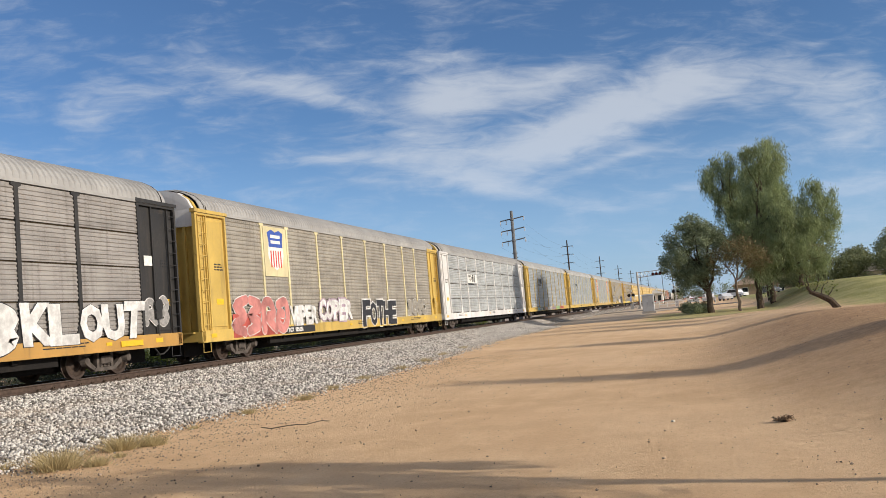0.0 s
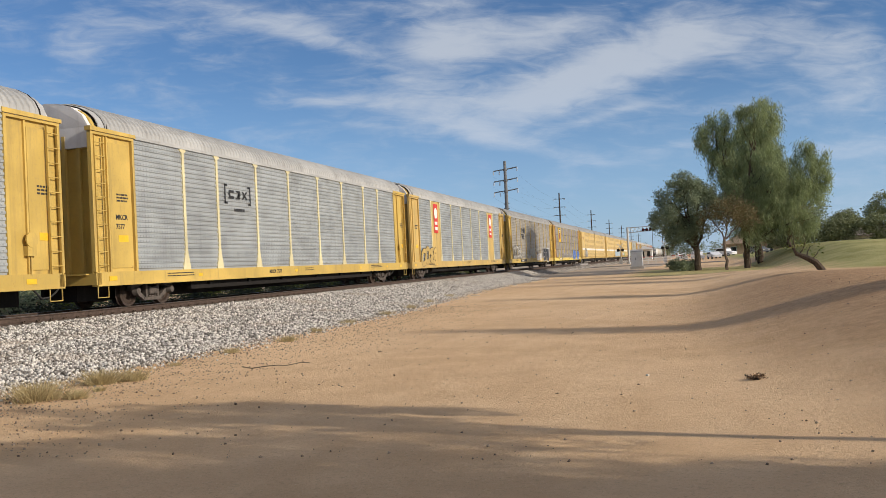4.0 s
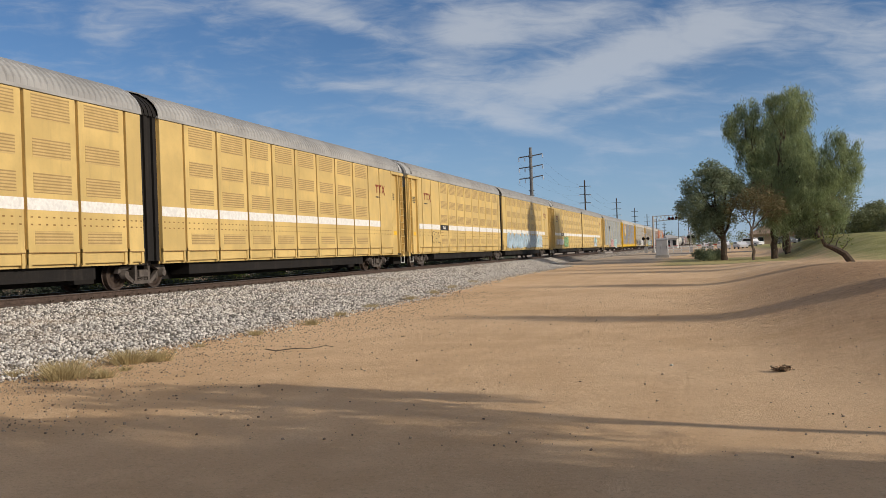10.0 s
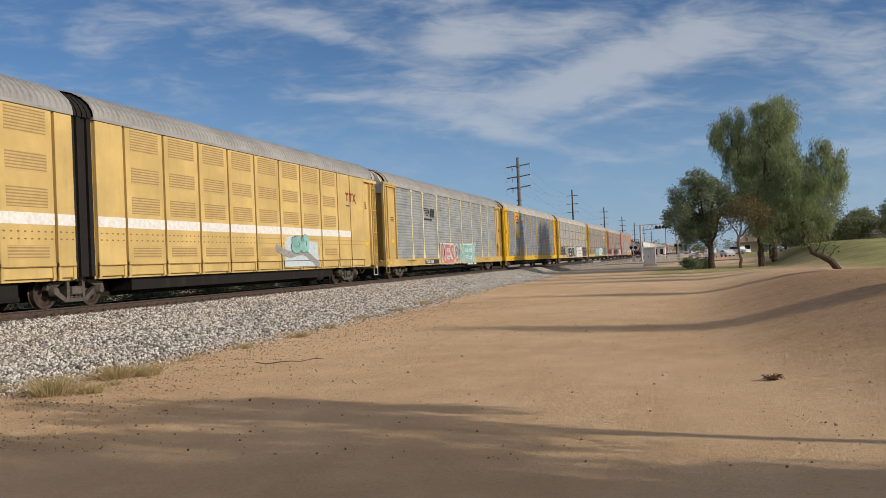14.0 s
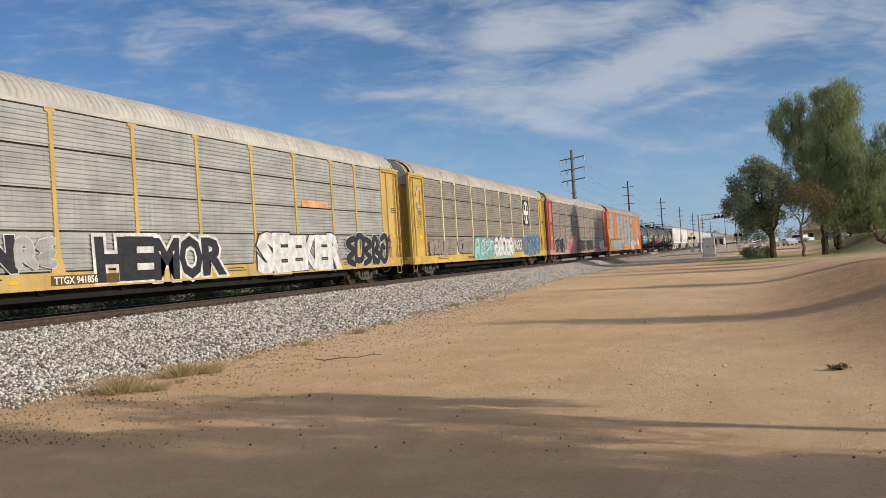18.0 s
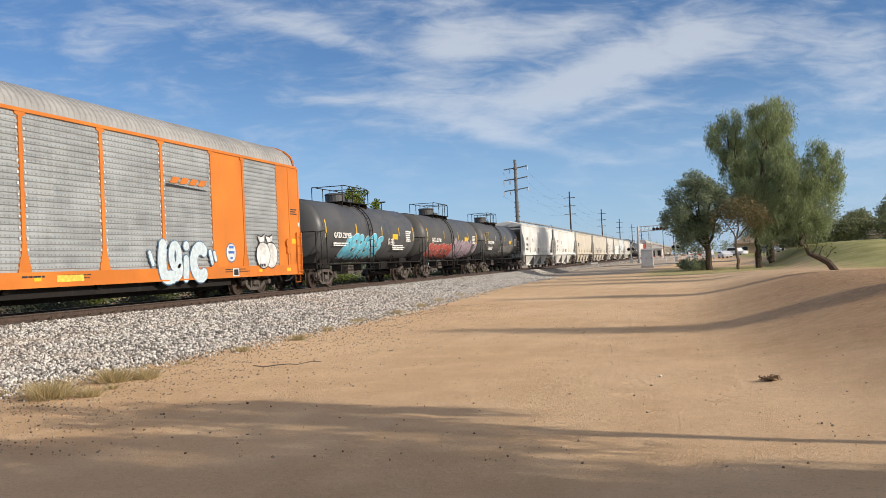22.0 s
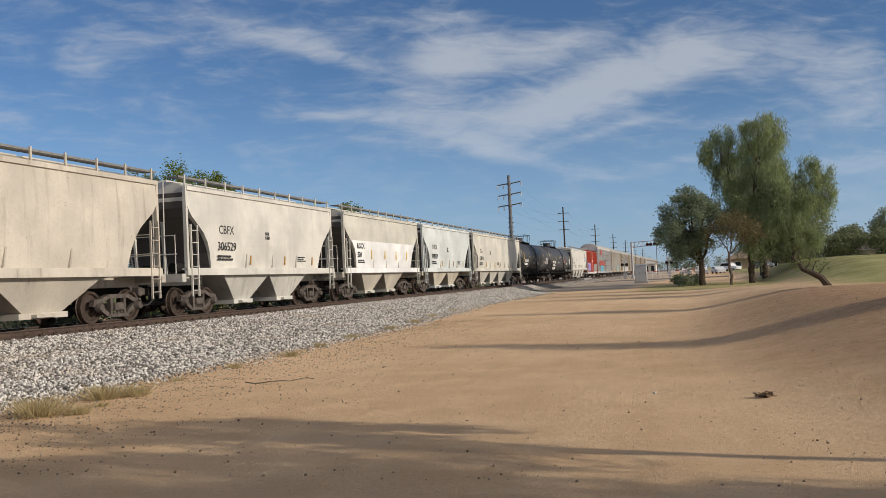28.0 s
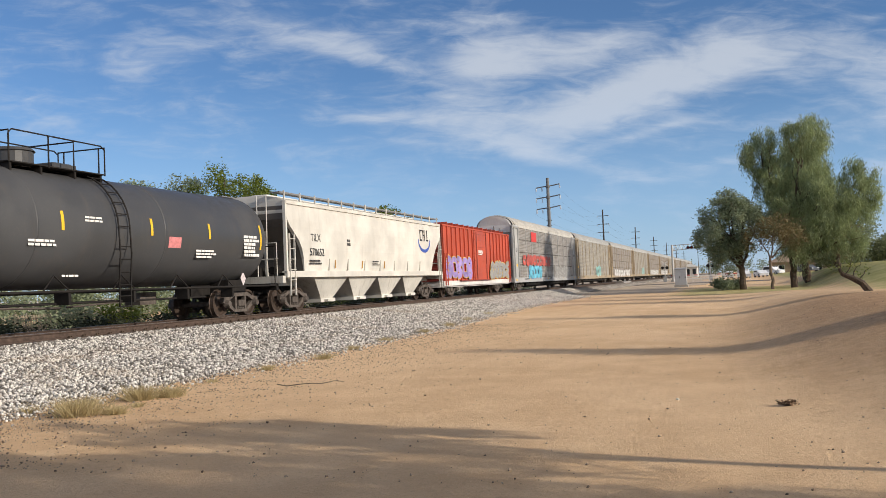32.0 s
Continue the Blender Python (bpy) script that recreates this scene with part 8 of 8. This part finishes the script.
for k in range(4):
    part("emblem", lambda bm: slab(bm, [(a + 0.30 + 0.53 * k, 3.72), (a + 0.50 + 0.53 * k, 3.92), (a + 0.88 + 0.53 * k, 3.92), (a + 0.68 + 0.53 * k, 3.72)], 1.476, 1.482), LIVERY["orange"], c, label="orange slanted emblem stroke")
part("emblem_shadow", lambda bm: slab(bm, [(a + 0.1, 3.60), (a + 0.1, 3.69), (b - 0.25, 3.60), (b - 0.25, 3.57)], 1.476, 1.482), INK, c)
bars(c, 12.2, 0.96, 0.9, 1, INK, 1.503, 0.05)
patch("initials_plate", c, 27.42, 27.58, 2.60, 2.76, G["white"], 1.488)

# tank cars
FIVE = (1.0, 4.6, 8.1, 10.8, 13.3)
c, on = tanker("black tank car with sky-blue graffiti and yellow reflective stripes", 14.27, FIVE)
join(c, 533.72)
lettering("GATX 221955", 0.34, WHITE, c, (1.475, 1.85, 2.22), 0.012)
bars(c, 1.9, 2.0, 1.9, 2, WHITE, 1.40, 0.06)
spray(c, 3.3, 8.2, 1.2, 2.5, G["sky"], G["white"], 111, shell_at(1.46, 2.56), 6)
spray(c, 9.0, 9.9, 1.9, 2.35, G["white"], G["white"], 118, 1.475, 3)
on("placard", 9.75, 10.6, -12, -1, REFLECT, 0.008, "yellow emergency notice")
bars(c, 9.8, 1.95, 2.2, 3, WHITE, 1.39, 0.06)
bars(c, 11.9, 2.75, 1.0, 6, WHITE, 1.47, 0.07)
c, on = tanker("black tank car with red and grey graffiti", 14.27, FIVE, name="faded_black_tank_paint", color=(0.088, 0.087, 0.085))
join(c, 548.83)
lettering("GATX 221948", 0.34, WHITE, c, (1.475, 1.85, 2.22), 0.012)
spray(c, 1.4, 6.9, 1.15, 2.15, G["red"], G["white"], 112, shell_at(1.46, 2.56), 6)
spray(c, 7.1, 12.0, 1.1, 2.5, G["mauve"], G["white"], 113, shell_at(1.46, 2.56), 6)
spray(c, 12.6, 13.3, 1.6, 2.3, G["mauve"], G["white"], 117, shell_at(1.46, 2.56), 1)
on("placard", 9.75, 10.6, -9, 2, REFLECT, 0.010, "yellow emergency notice")
bars(c, 11.9, 2.75, 1.0, 6, WHITE, 1.47, 0.07)
c, on = tanker("black tank car with faint white tags", 14.27, FIVE, name="grey_black_tank_paint", color=(0.086, 0.087, 0.089))
join(c, 563.93)
lettering("GATX 221949", 0.34, WHITE, c, (1.475, 1.85, 2.22), 0.012)
bars(c, 1.9, 2.0, 1.9, 3, WHITE, 1.40, 0.05)
spray(c, 1.2, 2.2, 2.5, 3.2, PAINTS["grey_black_tank_paint"], G["yellow"], 115, 1.475, 3)
spray(c, 4.2, 6.2, 1.45, 2.4, PAINTS["grey_black_tank_paint"], G["grey"], 114, shell_at(1.46, 2.56), 4)
spray(c, 6.6, 9.2, 1.5, 2.15, G["silver"], G["silver"], 116, shell_at(1.46, 2.56), 5)
spray(c, 9.3, 11.6, 1.5, 2.3, G["grey"], G["grey"], 119, shell_at(1.46, 2.56), 5)
on("placard", 9.75, 10.6, -11, 0, REFLECT, 0.008, "yellow emergency notice")
bars(c, 11.9, 2.75, 1.0, 6, WHITE, 1.47, 0.07)


def hopper_marks(c, word, number, mat=INK, y=1.9):
    lettering(word, 0.42, mat, c, (1.605, y, 2.72), 0.003)
    if number:
        lettering(number, 0.42, mat, c, (1.605, y - 0.1, 2.15), 0.003)
    bars(c, y - 0.1, 1.98, 1.2, 2, mat, 1.585, 0.07)
    bars(c, y + 3.4, 2.9, 0.35, 2, mat, 1.603, 0.12)
    bars(c, y + 6.2, 2.0, 0.8, 3, mat, 1.58, 0.04)
    for k in (y + 2.2, y + 5.0, y + 7.6):
        part("reflector", lambda bm: slab(bm, [(k, 1.66), (k + 0.07, 1.66), (k + 0.11, 2.0), (k + 0.04, 2.0)], 1.55, 1.575), LIVERY["ochre"], c)


c = join(hopper("white covered hopper with black lettering and grimy chutes", 17.65, (0.70, 0.69, 0.66), 3, 0.03, 0.15, "white_hopper_paint"), 579.1)
hopper_marks(c, "AGPX", "11448")
c = join(hopper("white covered hopper with black lettering and tan chutes", 17.6, (0.71, 0.69, 0.65), 3, 0.03, 0.15, "clean_white_hopper_paint"), 598.2)
hopper_marks(c, "AGPX", "11401")
c = join(hopper("tan weathered covered hopper with grimy chutes", 18.4, (0.60, 0.54, 0.44), 4, 0.2, 0.5, "tan_hopper_paint"), 616.95)
bars(c, 1.9, 2.9, 1.4, 2, INK, 1.605, 0.22)
c = join(hopper("cream rust-streaked covered hopper with black looping tags", 21.6, (0.57, 0.52, 0.44), 4, 0.35, 0.55, "rusty_cream_hopper_paint"), 637.1)
LOOP = [(0.0, 0.0), (0.03, 0.55), (0.22, 0.9), (0.42, 0.85), (0.45, 0.5), (0.25, 0.15), (0.28, 0.02), (0.36, 0.5), (0.62, 0.62), (0.88, 0.5), (0.98, 0.05), (0.92, 0.5), (1.08, 0.55), (1.2, 0.8), (1.08, 0.92), (0.98, 0.72), (1.05, 0.55)]
for a in (7.0, 8.7, 11.3, 3.2, 4.9):
    part("graffiti_stroke", lambda bm: ribbon(bm, rounded([(a + 1.35 * u, 1.45 + 0.9 * v) for u, v in LOOP], 4), 0.028, 1.603), G["black"], c, label="thin black looping tag")
c = join(hopper("clean cream covered hopper with black lettering", 11.7, (0.62, 0.60, 0.545), 2, 0.06, 0.2, "cream_hopper_paint"), 660.3)
hopper_marks(c, "CBFX", "306529")
c = join(hopper("pale grey covered hopper with a white lower band", 11.4, (0.57, 0.555, 0.49), 2, 0.06, 0.2, "pale_grey_hopper_paint"), 673.55)
part("white_band", lambda bm: (loft(bm, [[(x, (e if k == 0 else 11.4 - e), z) for x, e, z in ((1.545, 1.47, 1.56), (1.590, 1.36, 2.05), (1.615, 1.20, 2.4), (1.620, 0.92, 2.75), (1.620, 0.74, 2.88))] for k in (0, 1)], caps=False, closed=False), block(bm, 1.60, 1.63, 0.0, 11.4, 1.30, 1.55)), paint("clean_white_band", (0.78, 0.78, 0.77), 0.1, 0.02), c, label="white painted lower band")
for k in (3.4, 5.4, 7.2, 9.0):
    patch("reflector", c, k, k + 0.1, 2.0, 2.45, REFLECT, 1.622)
lettering("RGCX", 0.36, INK, c, (1.63, 1.45, 2.5), 0.008)
lettering("524", 0.36, INK, c, (1.63, 1.5, 2.08), 0.008)
bars(c, 1.6, 1.95, 1.0, 2, INK, 1.59, 0.06)
c = join(hopper("pale blue-white covered hopper with black lettering", 11.6, (0.60, 0.63, 0.62), 2, 0.04, 0.15, "bluish_hopper_paint"), 686.05)
hopper_marks(c, "FURX", "808359")
c = join(hopper("cream covered hopper with small black lettering", 18.3, (0.61, 0.585, 0.52), 4, 0.08, 0.3, "beige_hopper_paint"), 698.9)
hopper_marks(c, "TILX", "570719")

c, on = tanker("long plain black tank car with white lettering", 16.8, (1.0, 3.7, 6.1, 9.7, 12.9, 15.8), name="matt_black_tank_paint", color=(0.055, 0.055, 0.056), R=1.56, Z=2.66, pm=7.0, climb_at=7.3)
join(c, 718.75)
lettering("TAEX  30167", 0.36, WHITE, c, (1.575, 1.2, 2.15), 0.012)
bars(c, 1.2, 2.05, 2.2, 2, WHITE, 1.50, 0.08)
bars(c, 6.0, 2.1, 1.2, 1, WHITE, 1.50, 0.05)
bars(c, 8.4, 2.2, 0.9, 3, WHITE, 1.51, 0.07)
spray(c, 3.2, 4.4, 1.65, 2.0, G["grey"], G["grey"], 132, shell_at(1.56, 2.66), 3)
spray(c, 12.2, 13.6, 1.6, 2.4, G["silver"], G["silver"], 131, shell_at(1.56, 2.66), 3)
bars(c, 14.4, 2.65, 1.0, 5, WHITE, 1.575, 0.09)
on("placard", 14.0, 14.5, -24, -14, simple("pale_pink_placard", (0.66, 0.48, 0.48), 0.5), 0.008, "pale pink square placard")
c, on = tanker("long black tank car with white stencils and a red placard", 17.75, (1.0, 4.3, 7.2, 10.7, 13.6, 16.75), name="deep_black_tank_paint", color=(0.062, 0.063, 0.066), R=1.56, Z=2.66, pm=8.0, climb_at=9.4)
join(c, 736.6)
lettering("WFRX 160233", 0.40, WHITE, c, (1.575, 1.45, 2.1), 0.014)
bars(c, 2.1, 1.98, 1.9, 2, WHITE, 1.49, 0.07)
bars(c, 2.3, 1.62, 2.2, 3, WHITE, 1.33, 0.05)
bars(c, 6.1, 2.3, 1.0, 2, WHITE, 1.52, 0.06)
bars(c, 8.0, 2.95, 0.8, 2, WHITE, 1.55, 0.05)
bars(c, 7.5, 1.45, 0.7, 1, WHITE, 1.21, 0.05)
on("placard", 11.5, 12.1, -16, -4, simple("red_white_placard", (0.62, 0.22, 0.22), 0.5), 0.008, "square red and white placard")
bars(c, 12.9, 2.2, 1.1, 3, WHITE, 1.51, 0.06)
bars(c, 15.6, 2.75, 1.0, 6, WHITE, 1.575, 0.09)
lozenge = simple("pale_lozenge_placard", (0.62, 0.55, 0.55), 0.5)
for q in (16.4, 0.3):
    part("lozenge_placard", lambda bm: slab(bm, [(q - 0.17, 1.3), (q, 1.55), (q + 0.17, 1.3), (q, 1.05)], 1.0, 1.012), lozenge, c, label="diamond-shaped hazard placard")

c = join(hopper("cream covered hopper with navy oval emblem and black lettering", 17.95, (0.63, 0.605, 0.55), 4, 0.04, 0.15, "ivory_hopper_paint"), 755.2)
hopper_marks(c, "TILX", "570652")


def oval(bm):
    pts = [(15.2 + 0.95 * math.cos(a), 3.15 + 0.62 * math.sin(a)) for a in [radians(d) for d in range(170, 371, 12)]]
    inn = [(15.2 + 0.86 * math.cos(a), 3.20 + 0.50 * math.sin(a)) for a in [radians(d) for d in range(370, 169, -12)]]
    slab(bm, pts + inn, 1.602, 1.608)


e = part("emblem", oval, MARK_BLUE, c, label="navy crescent emblem")
marks("emblem_letters", lambda bm: [block(bm, 1.602, 1.607, y, y + 0.09, 3.15, 3.75) for y in (14.55, 15.0, 15.22, 15.62)] + [block(bm, 1.602, 1.607, 15.0, 15.3, 3.42, 3.5), block(bm, 1.602, 1.607, 14.55, 14.9, 3.67, 3.75), block(bm, 1.602, 1.607, 14.55, 14.9, 3.15, 3.23), block(bm, 1.602, 1.607, 15.5, 15.85, 3.15, 3.23)], INK, e)

join(boxcar("oxide-red ribbed boxcar with yellow-violet graffiti"), 774.0)
c = join(autorack("grey-white autorack with pale roof and blue-red graffiti", "grey", "dirty", "white", seams=True), 790.9)
patch("emblem_plate", c, 6.4, 8.4, 4.0, 4.8, MARK_RED, 1.503, "small red and white plate")
spray(c, 3.0, 14.0, 2.0, 2.9, G["red"], G["grey"], 141, 1.506, 9)
spray(c, 5.0, 10.0, 0.9, 2.0, G["sky"], G["blue"], 142, 1.506, 5)
spray(c, 16.0, 24.0, 0.9, 2.0, G["grey"], G["white"], 143, 1.506, 7)
t1 = join(autorack("tan weathered autorack with faded panels and pale graffiti", "weathered", "dull", "pale"), 819.0)
spray(t1, 14.0, 18.0, 0.9, 2.2, G["teal"], G["white"], 144, 1.506, 4)
t2 = join(autorack("brown-grey autorack with white graffiti along the sill", "weathered", "brown", "pale", seams=True), 847.2)
spray(t2, 3.0, 22.0, 0.8, 1.8, G["white"], G["grey"], 145, 1.506, 9)
for k in range(8):
    src = (t1, t2, t2)[k % 3]
    join(copy_thing(src, pose(0, 0, 0)), 875.5 + 28.3 * k)

SPEED = 22.7


def motions():
    for car, s in TRAIN:
        walk(car, [(t, pose(TRACK, s - SPEED * t, RAIL)) for t in (0, 8, 16, 24, 32)])


motions()
